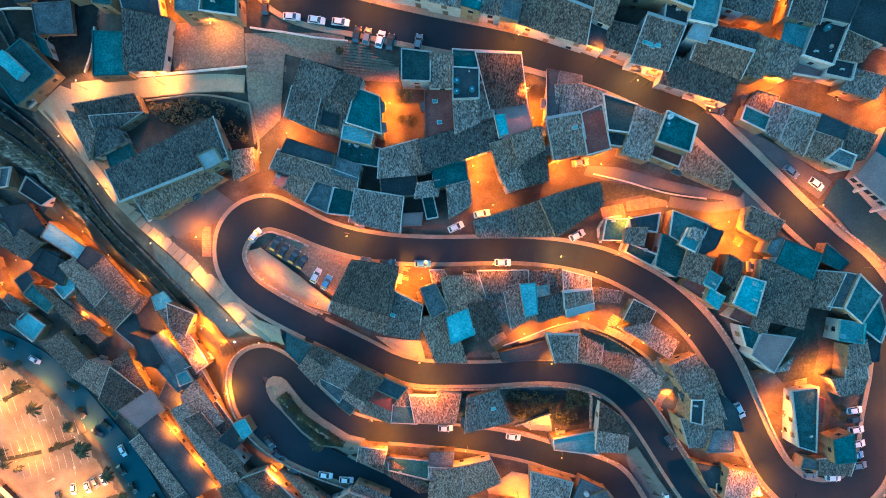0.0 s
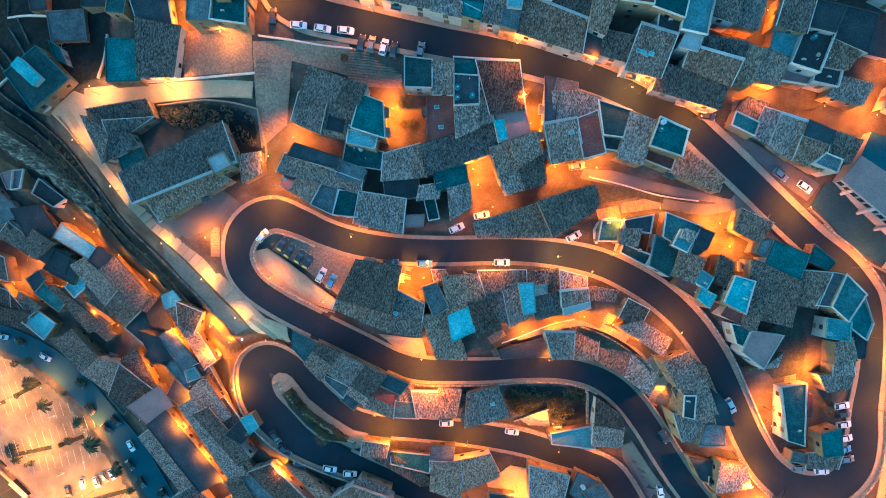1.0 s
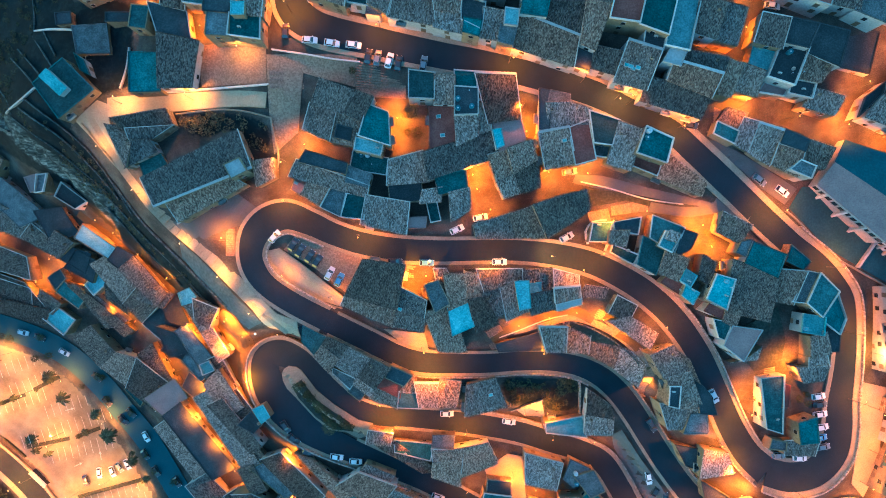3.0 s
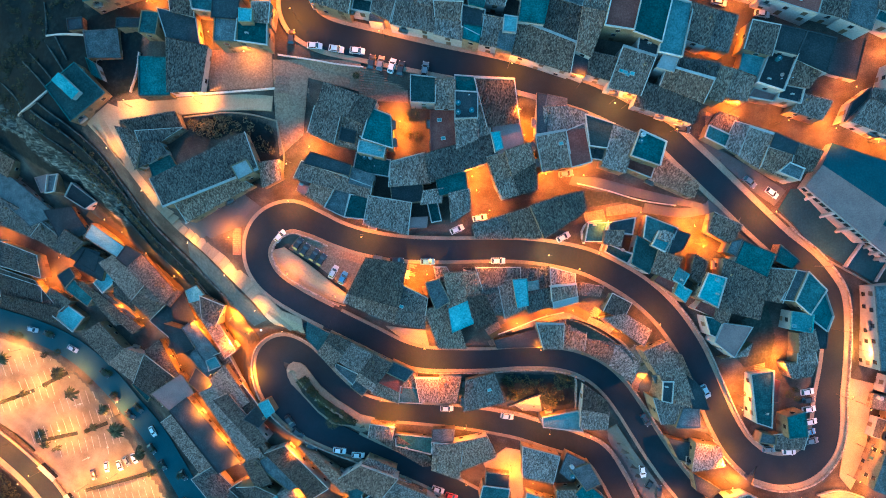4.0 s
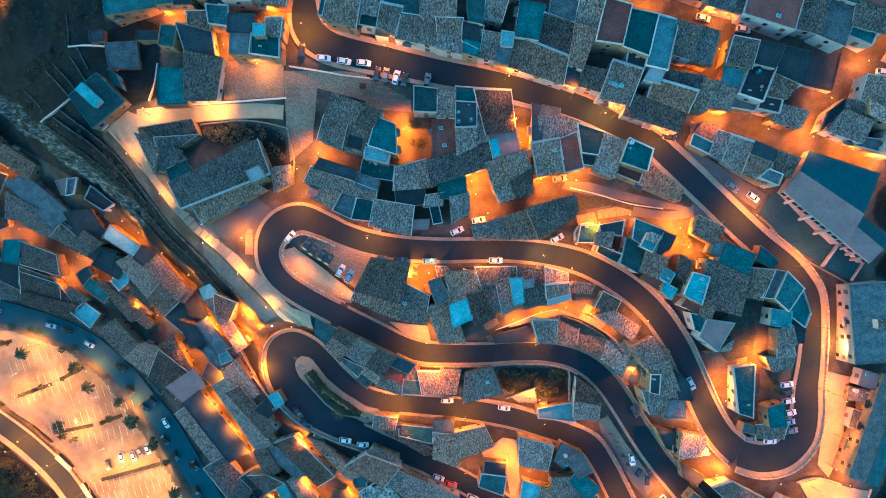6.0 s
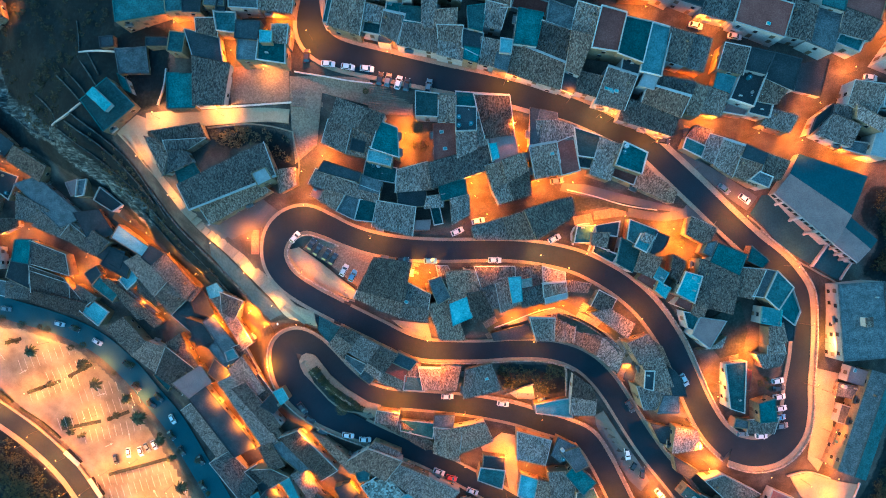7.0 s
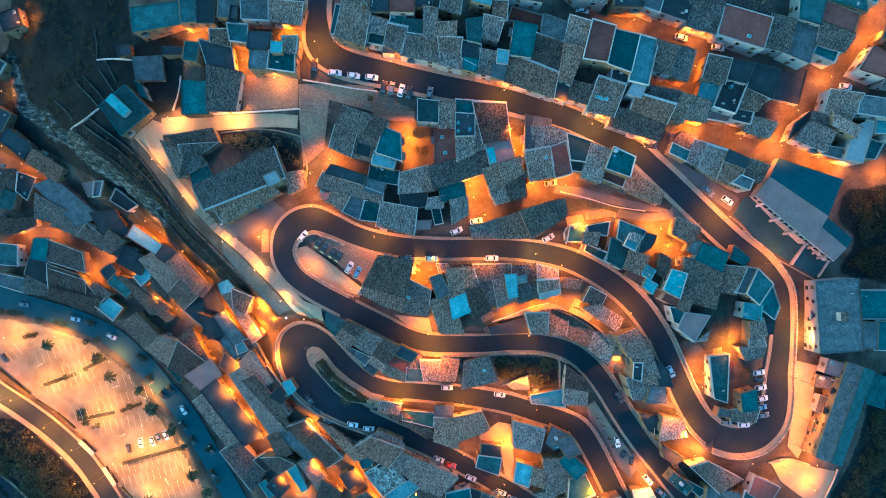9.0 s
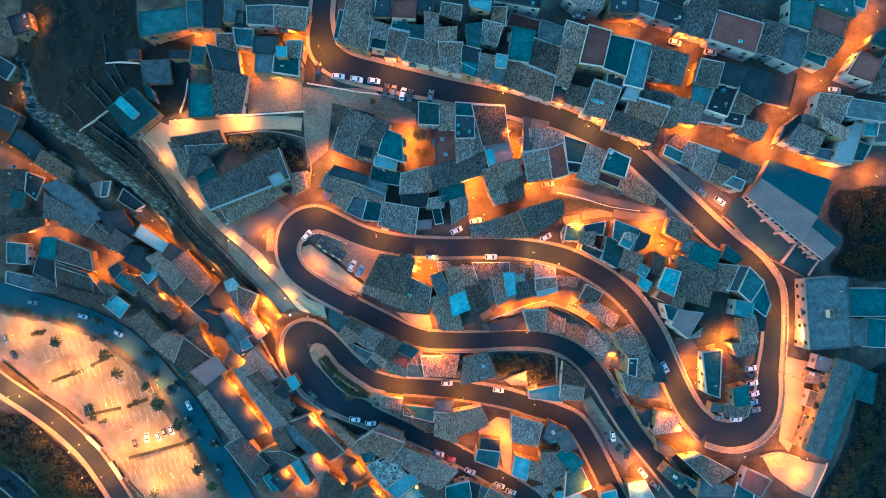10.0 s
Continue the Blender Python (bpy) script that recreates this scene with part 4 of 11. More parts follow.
house(39.38, -11.13, 6.59, 3.12, -6.8, 0.75, 5.53, "tile", "a", faces="l", rise=0.17, edge=0.2, shape=(-3.92, -1.62, 2.99, -1.32, 3.6, 1.34, -2.64, 1.65))
house(-29.52, -37.09, 7.6, 2.87, -33.7, -16.83, 7.94, "concrete", "c", faces="b", edge=0.3, trim="coping", shape=(-3.1, -0.67, 3.74, -1.94, 3.71, 1.92, -4.45, 0.65))
house(1.17, -40.88, 5.78, 8.05, -2.6, -14.41, 9.09, "tile", "b", faces="b", rise=0.21, chimney=2, edge=0.2, shape=(-2.88, -4.13, 2.39, -3.91, 3.39, 3.89, -2.89, 4.1))
house(142.91, -17.98, 14.8, 9.56, 0.3, -10.7, 9.88, "membrane", "b", faces="l", edge=0.9, trim="wall", shape=(-7.39, -4.77, 6.94, -4.78, 7.86, 4.76, -7.41, 4.76))
house(-54.43, -48.93, 3.4, 4.8, 31.7, -19.17, 5.62, "bright", "a", faces="r", edge=0.4, trim="roof", shape=(-1.65, -2.62, 1.65, -2.19, 1.77, 2.18, -1.68, 2.61))
house(-76.85, -83.57, 9.43, 18.09, 43.4, -43.52, 6.42, "dark_tile", "b", faces="r", rise=0.16, shape=(-6.09, -9.83, 4.27, -8.12, 5.05, 8.14, -3.14, 9.85))
house(-68.0, -82.05, 4.75, 6.65, 33.6, -39.37, 6.57, "dark_tile", "a", faces="rb", rise=0.16, chimney=1, shape=(-1.83, -3.35, 2.52, -3.28, 2.23, 3.26, -2.91, 3.32))
house(-64.26, -85.0, 6.51, 3.24, 37.0, -39.24, 7.51, "bitumen", "c", faces="rb", edge=0.9, trim="roof", shape=(-3.52, -1.7, 3.52, -1.46, 3.0, 1.49, -2.97, 1.73))
house(-68.11, -93.54, 2.9, 6.99, 29.6, -41.56, 5.26, "bright", "a", faces="rb", edge=0.9, trim="roof", shape=(-1.12, -3.45, 1.4, -3.55, 1.49, 3.53, -1.78, 3.43))
house(-48.18, -83.95, 4.83, 13.58, 33.8, -33.68, 6.5, "tile", "b", faces="rb", rise=0.16, edge=0.2, shape=(-2.46, -6.93, 2.56, -6.65, 2.28, 6.65, -2.36, 6.93))
house(-28.79, -93.45, 7.58, 7.55, 20.2, -30.86, 6.66, "dark_tile", "a", faces="rb", rise=0.23, edge=0.2, shape=(-2.8, -3.13, 5.54, -3.84, 1.95, 3.87, -4.8, 3.16))
house(-27.81, -76.61, 5.1, 5.24, 11.5, -25.49, 6.73, "membrane", "a", faces="b", edge=0.6, trim="wall", shape=(-2.25, -2.44, 1.54, -2.69, 3.52, 2.59, -2.88, 2.35))
house(-0.43, -56.71, 6.71, 3.83, -0.4, -17.92, 5.71, "concrete", "a", faces="b", edge=0.3, trim="roof", shape=(-3.48, -1.79, 3.14, -2.03, 3.55, 2.03, -3.25, 1.78))
house(77.15, 74.26, 8.96, 4.86, -6.2, 13.96, 6.94, "dark_tile", "b", faces="fl", rise=0.23, edge=0.2, shape=(-4.79, -1.91, 4.29, -2.91, 4.57, 2.92, -4.16, 1.92))
house(117.32, 75.48, 12.56, 6.76, -9.0, 12.63, 7.45, "membrane", "a", faces="fl", edge=0.4, trim="roof", shape=(-4.53, -2.21, 7.5, -3.74, 4.92, 3.74, -7.98, 2.21))
house(137.8, 55.21, 8.26, 10.32, -2.6, 8.41, 6.98, "dark_tile", "b", faces="fl", rise=0.21, chimney=1, shape=(-5.71, -4.86, 3.66, -5.15, 4.6, 5.19, -2.54, 4.9))
house(75.22, 42.18, 6.47, 6.56, -16.6, 8.8, 7.42, "tile", "a", faces="fl", rise=0.15, edge=0.2, shape=(-2.99, -3.45, 3.37, -3.11, 3.11, 3.1, -3.45, 3.45))
house(69.74, 42.51, 4.73, 8.44, -16.5, 10.04, 6.63, "tile", "a", faces="fl", rise=0.18, edge=0.2, shape=(-1.07, -4.31, 2.45, -4.0, 2.3, 3.95, -3.61, 4.26))
house(109.12, 38.99, 7.61, 4.33, 41.3, 6.28, 5.61, "bitumen", "b", faces="bl", edge=0.9, trim="roof", shape=(-6.22, -1.3, 2.63, -0.91, 5.03, 1.01, -1.33, 1.39))
house(142.24, 37.24, 11.59, 5.59, -1.4, 3.32, 8.43, "concrete", "b", faces="l", edge=0.6, trim="roof", shape=(-5.84, -2.98, 5.87, -2.6, 5.72, 2.61, -5.72, 2.99))
house(38.39, -66.11, 5.41, 7.03, -30.7, -18.29, 6.4, "concrete", "a", faces="bl", edge=0.3, trim="roof", shape=(-2.13, -3.17, 1.91, -3.8, 3.42, 3.73, -3.27, 3.1))
house(-80.13, 47.19, 8.77, 10.64, -0.2, -1.48, 6.71, "membrane", "a", faces="rf", edge=0.35, trim="roof", shape=(-4.30, -5.46, 4.26, -5.18, 4.50, 5.18, -4.47, 5.46))
house(-70.73, 49.07, 10.27, 12.88, -6.3, 0.05, 6.58, "dark_tile", "b", faces="rf", rise=0.17, edge=0.2, shape=(-4.71, -6.89, 4.40, -5.94, 5.82, 5.94, -5.51, 6.89))
house(-81.22, 34.41, 14.43, 4.79, 7.9, -2.77, 6.15, "dark_tile", "c", faces="rf", rise=0.22, edge=0.2, shape=(-5.80, -1.88, 7.77, -2.38, 6.65, 2.38, -8.62, 1.88))
house(-80.68, 31.00, 9.77, 5.48, 6.9, -2.56, 5.73, "dark_tile", "c", faces="rf", rise=0.15, edge=0.45, shape=(-4.52, -2.07, 1.78, -1.38, 7.96, 1.38, -5.21, 2.07))
house(-87.52, 29.46, 6.69, 9.36, -142.2, -3.68, 5.39, "tile", "a", faces="bl", rise=0.23, chimney=2, edge=0.2, shape=(-2.65, -2.43, 1.50, -6.85, 3.49, 6.85, -2.35, 2.43))
house(-82.26, 26.78, 7.32, 5.52, 18.9, -3.53, 6.16, "dark_tile", "b", faces="rf", rise=0.23, edge=0.2, shape=(-5.85, -3.02, 3.93, -1.71, 3.25, 1.71, -1.33, 3.02))
house(-80.29, 23.27, 6.90, 6.06, 26.0, -2.86, 3.28, "membrane", "a", faces="rf", edge=0.25, trim="roof", shape=(-3.85, -3.11, 3.77, -2.91, 3.13, 2.91, -3.04, 3.11))
# Church roof: the upper slope's sky-facing tone is put into darker tiles.
house(-65.59, 20.66, 28.15, 9.76, -155.7, -3.02, 9.71, "dark_tile", "a", faces="lb", rise=0.17, chimney=2, edge=0.95, shape=(-14.26, -5.42, 14.52, -4.32, 13.61, 4.32, -13.87, 5.42))
house(-64.12, 14.19, 19.45, 5.52, 27.2, -3.13, 8.18, "tile", "a", faces="rf", rise=0.2, chimney=2, edge=0.95, shape=(-9.54, -2.92, 11.11, -2.20, 8.33, 2.20, -9.90, 2.92))
house(-48.18, 20.91, 5.75, 5.86, 17.6, -0.60, 5.58, "tile", "a", faces="rf", rise=0.17, edge=0.2, shape=(-3.50, -3.29, 2.19, -2.42, 3.50, 2.42, -2.18, 3.29))
house(-28.68, 38.61, 9.28, 6.42, -17.7, 5.63, 7.14, "dark_tile", "a", faces="rf", rise=0.23, edge=0.2, shape=(-4.89, -3.32, 3.93, -3.01, 5.34, 3.01, -4.39, 3.32))
house(-22.02, 36.45, 5.14, 6.37, -20.9, 5.05, 8.03, "dark_tile", "b", faces="rf", rise=0.16, edge=0.2, shape=(-3.06, -3.01, 2.20, -3.31, 2.93, 3.31, -2.07, 3.01))
house(-32.25, 32.82, 7.41, 7.21, -20.8, 3.41, 7.75, "tile", "a", faces="rf", rise=0.16, edge=0.45, shape=(-3.52, -3.42, 4.12, -3.76, 3.29, 3.76, -3.89, 3.42))
house(-25.57, 30.77, 7.24, 7.25, -13.9, 3.26, 7.35, "tile", "a", faces="rf", rise=0.16, chimney=2, edge=0.2, shape=(-3.65, -3.76, 3.41, -3.48, 3.83, 3.48, -3.58, 3.76))
# Dark hole in the roof below; its shade is painted as bitumen.
house(-26.07, 29.82, 4.22, 3.40, -15.6, 3.52, 8.32, "bitumen", "a", faces="", edge=0.35, trim="roof", shape=(-1.99, -1.74, 2.34, -1.64, 1.88, 1.64, -2.23, 1.74))
house(-17.63, 31.75, 7.24, 8.67, -18.7, 3.81, 9.21, "membrane", "a", faces="rf", edge=0.5, trim="coping", shape=(-3.47, -4.26, 5.28, -4.08, 1.96, 4.08, -3.77, 4.26))
house(-19.78, 26.45, 7.29, 3.46, -11.5, 2.96, 8.25, "bright", "a", faces="rf", edge=0.5, trim="coping", shape=(-3.59, -1.65, 3.59, -1.81, 3.70, 1.81, -3.69, 1.65))
house(-20.23, 22.91, 9.89, 5.02, -10.8, 2.01, 3.70, "membrane", "a", faces="rf", edge=0.5, trim="coping", shape=(-4.96, -2.66, 5.08, -2.35, 4.81, 2.35, -4.93, 2.66))
house(-22.94, 18.94, 6.37, 4.15, -17.4, 0.96, 6.44, "concrete", "b", faces="rf", edge=0.35, trim="roof", shape=(-2.99, -2.25, 3.19, -1.89, 3.17, 1.89, -3.37, 2.25))
house(-31.58, 22.67, 12.11, 3.35, -16.5, 1.34, 7.95, "bitumen", "a", faces="rf", edge=0.25, trim="roof", shape=(-6.46, -1.80, 6.18, -1.50, 5.93, 1.50, -5.65, 1.80))
house(-30.40, 18.43, 20.98, 4.02, -17.6, 0.72, 5.58, "tile", "a", faces="rf", rise=0.24, edge=0.45, shape=(-10.93, -2.43, 10.66, -1.54, 10.31, 1.54, -10.03, 2.43))
house(-6.05, 41.20, 6.71, 6.99, -4.4, 7.11, 8.11, "membrane", "b", faces="fr", edge=0.5, trim="coping", shape=(-3.07, -3.61, 3.49, -3.36, 3.22, 3.36, -3.63, 3.61))
house(-0.32, 40.07, 5.25, 6.93, -1.4, 7.34, 7.19, "tile", "b", faces="fr", rise=0.17, edge=0.2, shape=(-2.61, -3.53, 2.72, -3.40, 2.53, 3.40, -2.64, 3.53))
house(-0.81, 31.56, 6.92, 10.61, 7.6, 4.24, 7.54, "red", "b", faces="fl", edge=0.35, trim="roof", shape=(-4.04, -5.34, 3.03, -5.22, 3.89, 5.22, -2.89, 5.34))
house(5.20, 30.64, 5.81, 6.08, 17.3, 4.87, 8.68, "tile", "a", faces="fl", rise=0.24, edge=0.2, shape=(-3.67, -3.39, 2.42, -2.56, 3.32, 2.56, -2.07, 3.39))
house(-10.12, 20.95, 10.27, 7.25, 9.6, 1.82, 6.29, "tile", "b", faces="fr", rise=0.18, chimney=2, edge=0.45, shape=(-5.96, -3.12, 5.23, -4.02, 4.99, 4.02, -4.26, 3.12))
house(3.85, 24.22, 18.87, 6.74, 17.7, 2.95, 8.69, "dark_tile", "b", faces="fl", rise=0.16, edge=0.2, shape=(-9.92, -3.49, 9.93, -3.17, 8.94, 3.17, -8.95, 3.49))
house(5.00, 42.58, 5.84, 4.65, -1.9, 10.02, 4.64, "membrane", "b", faces="fl", edge=0.7, trim="coping", shape=(-2.77, -2.42, 2.93, -2.23, 2.90, 2.23, -3.06, 2.42))
house(5.12, 36.98, 6.02, 7.02, -0.6, 6.74, 9.50, "bitumen", "b", faces="fl", edge=0.5, trim="coping", shape=(-2.96, -3.67, 3.04, -3.35, 2.97, 3.35, -3.04, 3.67))
house(13.56, 38.23, 9.47, 11.65, 2.3, 7.50, 6.27, "dark_tile", "a", faces="fl", rise=0.2, edge=0.95, shape=(-3.22, -6.15, 5.36, -5.28, 4.07, 5.28, -6.21, 6.15))
house(9.52, 33.73, 3.43, 7.86, 8.8, 6.28, 6.52, "tile", "a", faces="fl", rise=0.21, edge=0.95, shape=(-2.30, -4.13, 1.65, -3.69, 1.76, 3.69, -1.11, 4.13))
house(16.37, 29.51, 7.51, 7.03, 18.2, 5.36, 7.48, "plum", "a", faces="lf", edge=0.25, trim="roof", shape=(-3.91, -3.68, 3.36, -3.33, 4.14, 3.33, -3.59, 3.68))
house(13.34, 28.06, 2.42, 4.76, 16.9, 5.32, 8.94, "bright", "b", faces="", edge=0.35, trim="roof", shape=(-1.35, -2.57, 1.03, -2.17, 1.36, 2.17, -1.04, 2.57))
house(14.58, 21.68, 5.59, 7.04, 21.8, 3.62, 7.12, "tile", "c", faces="lf", rise=0.19, edge=0.2, shape=(-2.90, -3.77, 3.03, -3.27, 2.53, 3.27, -2.67, 3.77))
house(19.51, 24.03, 7.05, 5.87, 25.3, 4.26, 8.08, "tile", "a", faces="lf", rise=0.19, chimney=2, edge=0.2, shape=(-3.90, -3.25, 3.25, -2.58, 3.77, 2.58, -3.12, 3.25))
house(16.73, 16.32, 5.45, 4.81, 23.0, 3.15, 7.10, "tile", "b", faces="lf", rise=0.16, edge=0.2, shape=(-2.53, -2.22, 2.42, -2.57, 3.02, 2.57, -2.91, 2.22))
house(21.35, 18.46, 6.16, 6.39, 24.3, 3.57, 6.86, "dark_tile", "c", faces="lf", rise=0.15, edge=0.2, shape=(-3.27, -2.79, 2.14, -3.47, 3.99, 3.47, -2.85, 2.79))
house(24.98, 35.32, 2.94, 10.30, -8.9, 7.29, 7.04, "bitumen", "b", faces="fl", edge=0.25, trim="roof", shape=(-0.66, -5.18, 1.99, -5.03, 0.94, 5.03, -2.27, 5.18))
house(28.67, 33.83, 6.21, 6.53, 9.0, 7.84, 5.90, "tile", "a", faces="lf", rise=0.15, chimney=2, edge=0.2, shape=(-3.21, -3.63, 2.78, -2.88, 3.39, 2.88, -2.96, 3.63))
house(28.69, 38.34, 5.50, 2.81, -4.2, 11.34, 3.20, "concrete", "a", faces="", edge=0.25, trim="roof", shape=(-2.98, -1.73, 2.81, -1.06, 2.65, 1.06, -2.48, 1.73))
house(33.99, 34.01, 5.43, 4.60, -8.4, 9.00, 4.60, "tile", "b", faces="fl", rise=0.2, edge=0.2, shape=(-2.18, -2.70, 2.82, -1.85, 2.55, 1.85, -3.19, 2.70))
house(28.19, 25.72, 8.02, 9.24, 11.6, 5.02, 7.98, "tile", "a", faces="lf", rise=0.15, edge=0.95, shape=(-3.90, -4.69, 4.11, -4.55, 3.91, 4.55, -4.12, 4.69))
house(34.48, 26.94, 5.71, 10.08, 18.7, 5.75, 7.99, "red", "a", faces="lf", edge=0.5, trim="coping", shape=(-3.44, -4.81, 2.13, -5.18, 3.56, 5.18, -2.26, 4.81))
house(39.72, 30.17, 6.52, 7.61, -13.7, 7.89, 6.82, "membrane", "a", faces="fl", edge=0.5, trim="coping", shape=(-1.65, -3.92, 3.07, -3.37, 3.42, 3.37, -4.85, 3.92))
house(40.12, 25.24, 4.69, 3.36, -6.4, 7.07, 4.93, "concrete", "c", faces="", edge=0.9, trim="coping", shape=(-1.97, -1.57, 2.27, -1.75, 2.41, 1.75, -2.71, 1.57))
house(45.14, 26.00, 6.60, 10.30, -19.2, 6.29, 7.26, "tile", "a", faces="fl", rise=0.2, chimney=2, edge=0.2, shape=(-2.82, -5.20, 3.65, -5.07, 2.95, 5.07, -3.78, 5.20))
house(73.37, 33.11, 6.18, 5.59, -19.9, 8.38, 3.20, "tile", "b", faces="lf", rise=0.18, edge=0.2, shape=(-3.78, -2.63, 3.32, -2.86, 2.85, 2.86, -2.39, 2.63))
house(70.70, 29.62, 6.22, 3.52, -25.5, 8.50, 5.61, "membrane", "a", faces="", edge=0.5, trim="coping", shape=(-2.91, -1.74, 3.25, -1.77, 2.97, 1.77, -3.31, 1.74))
house(76.97, 29.81, 4.66, 7.23, -22.2, 7.60, 3.47, "tile", "a", faces="lf", rise=0.22, edge=0.45, shape=(-2.18, -3.39, 2.86, -3.80, 1.78, 3.80, -2.46, 3.39))
house(81.80, 27.38, 6.56, 8.42, -24.4, 6.70, 4.43, "tile", "a", faces="lf", rise=0.22, edge=0.95, shape=(-2.68, -3.79, 3.73, -4.57, 2.78, 4.57, -3.83, 3.79))
house(88.73, 27.69, 6.78, 3.73, -21.6, 6.26, 7.19, "bitumen", "a", faces="lf", edge=0.25, trim="roof", shape=(-3.38, -2.03, 3.34, -1.71, 3.44, 1.71, -3.40, 2.03))
house(87.27, 23.26, 7.23, 6.09, -21.1, 5.74, 6.46, "tile", "a", faces="lf", rise=0.15, chimney=2, edge=0.95, shape=(-3.39, -2.70, 4.15, -3.34, 3.05, 3.34, -3.81, 2.70))
house(94.82, 23.65, 7.29, 7.34, -4.7, 4.93, 6.64, "tile", "c", faces="lf", rise=0.16, edge=0.2, shape=(-4.04, -4.49, 2.70, -2.70, 4.36, 2.70, -3.02, 4.49))
house(90.67, 20.60, 5.13, 3.70, -22.8, 5.28, 8.66, "concrete", "b", faces="lf", edge=0.5, trim="coping", shape=(-3.48, -1.72, 2.57, -1.75, 2.56, 1.75, -1.65, 1.72))
house(56.46, 37.35, 16.06, 5.78, -17.4, 10.17, 7.09, "dark_tile", "b", faces="fl", rise=0.23, edge=0.2, shape=(-8.00, -2.97, 8.02, -2.81, 8.04, 2.81, -8.06, 2.97))
house(60.25, 41.77, 12.10, 5.40, -18.6, 10.59, 8.75, "tile", "b", faces="fl", rise=0.23, edge=0.95, shape=(-6.01, -2.42, 5.87, -2.97, 6.22, 2.97, -6.09, 2.42))
house(62.63, 45.99, 12.23, 4.45, -13.2, 11.04, 7.11, "dark_tile", "b", faces="fl", rise=0.18, chimney=1, edge=0.2, shape=(-6.45, -1.85, 5.97, -2.57, 6.25, 2.57, -5.76, 1.85))
# Open ruin: its dark inside is painted as bitumen between the walls.
house(-118.14, 16.29, 9.02, 4.79, -35.0, -31.47, 7.26, "bitumen", "b", faces="rb", edge=0.7, trim="coping", shape=(-4.06, -2.49, 3.67, -2.09, 5.35, 2.09, -4.95, 2.49))
house(-110.45, 2.01, 13.57, 4.82, -33.7, -34.62, 9.50, "bright", "c", faces="rb", edge=0.35, trim="wall", shape=(-6.59, -2.65, 6.53, -2.15, 7.03, 2.15, -6.96, 2.65))
house(-102.17, -2.97, 6.11, 5.87, -33.3, -31.65, 7.70, "bitumen", "a", faces="rb", edge=0.35, trim="roof", shape=(-3.14, -2.67, 2.90, -3.19, 3.19, 3.19, -2.95, 2.67))
house(-105.96, -8.81, 15.81, 8.86, -46.7, -36.90, 6.94, "tile", "a", faces="br", rise=0.21, edge=0.2, shape=(-9.11, -4.00, 8.09, -4.68, 7.71, 4.68, -6.69, 4.00))
house(-93.59, -9.90, 16.16, 6.29, -46.4, -30.36, 8.19, "dark_tile", "c", faces="br", rise=0.16, chimney=1, edge=0.2, shape=(-8.44, -3.42, 8.31, -2.84, 7.84, 2.84, -7.71, 3.42))
house(-97.40, -17.56, 9.18, 8.82, -46.8, -36.62, 7.84, "dark_tile", "a", faces="br", rise=0.24, chimney=1, edge=0.45, shape=(-4.41, -4.49, 4.51, -4.33, 4.67, 4.33, -4.77, 4.49))
house(-114.96, -11.51, 4.58, 6.02, -47.7, -39.65, 6.22, "bright", "c", faces="", edge=0.9, trim="coping", shape=(-2.44, -2.92, 2.32, -3.09, 2.25, 3.09, -2.13, 2.92))
house(-130.07, -9.97, 4.63, 5.41, -58.1, -43.14, 6.42, "bitumen", "c", faces="br", edge=0.35, trim="wall", shape=(-2.21, -2.66, 3.18, -2.61, 1.46, 2.61, -2.42, 2.66))
house(-125.91, -15.60, 9.85, 4.20, -41.1, -43.68, 6.53, "membrane", "c", faces="br", edge=0.25, trim="wall", shape=(-4.39, -2.39, 5.11, -1.74, 4.72, 1.74, -5.44, 2.39))
house(-117.06, -18.67, 19.53, 8.19, -44.0, -43.65, 5.55, "dark_tile", "b", faces="br", rise=0.22, chimney=1, edge=0.2, shape=(-12.92, -2.28, 7.91, -3.87, 11.55, 3.87, -6.55, 2.28))
house(-131.71, -24.39, 8.28, 6.49, -37.8, -47.96, 6.74, "bright", "a", faces="br", edge=0.9, trim="coping", shape=(-4.92, -3.11, 4.18, -3.28, 4.10, 3.28, -3.36, 3.11))
house(-76.69, -14.16, 4.70, 4.52, 20.2, -21.11, 7.52, "bright", "b", faces="rf", edge=0.35, trim="roof", shape=(-2.39, -1.97, 3.20, -2.39, 1.48, 2.39, -2.29, 1.97))
house(-85.31, -19.49, 6.83, 9.53, -5.6, -29.60, 5.65, "bitumen", "a", faces="rb", edge=0.25, trim="roof", shape=(-1.85, -3.48, 6.36, -4.89, 0.32, 4.89, -4.82, 3.48))
house(-70.19, -18.79, 6.52, 6.38, -24.2, -19.60, 9.56, "dark_tile", "a", faces="rb", rise=0.15, chimney=2, edge=0.45, shape=(-1.87, -2.86, 3.17, -3.20, 3.35, 3.20, -4.64, 2.86))
house(-119.15, -33.16, 13.78, 8.50, -46.9, -48.53, 7.56, "dark_tile", "a", faces="br", rise=0.23, chimney=1, edge=0.2, shape=(-7.76, -4.25, 6.91, -4.16, 6.87, 4.16, -6.03, 4.25))
house(-109.32, -40.13, 10.87, 9.99, -28.4, -48.09, 7.99, "tile", "b", faces="br", rise=0.22, edge=0.2, shape=(-6.89, -4.08, 5.96, -5.61, 4.80, 5.61, -3.87, 4.08))
house(-98.72, -45.26, 13.62, 11.32, -38.0, -45.09, 9.34, "dark_tile", "a", faces="br", rise=0.21, chimney=1, edge=0.45, shape=(-5.51, -5.51, 7.17, -5.64, 6.44, 5.64, -8.11, 5.51))
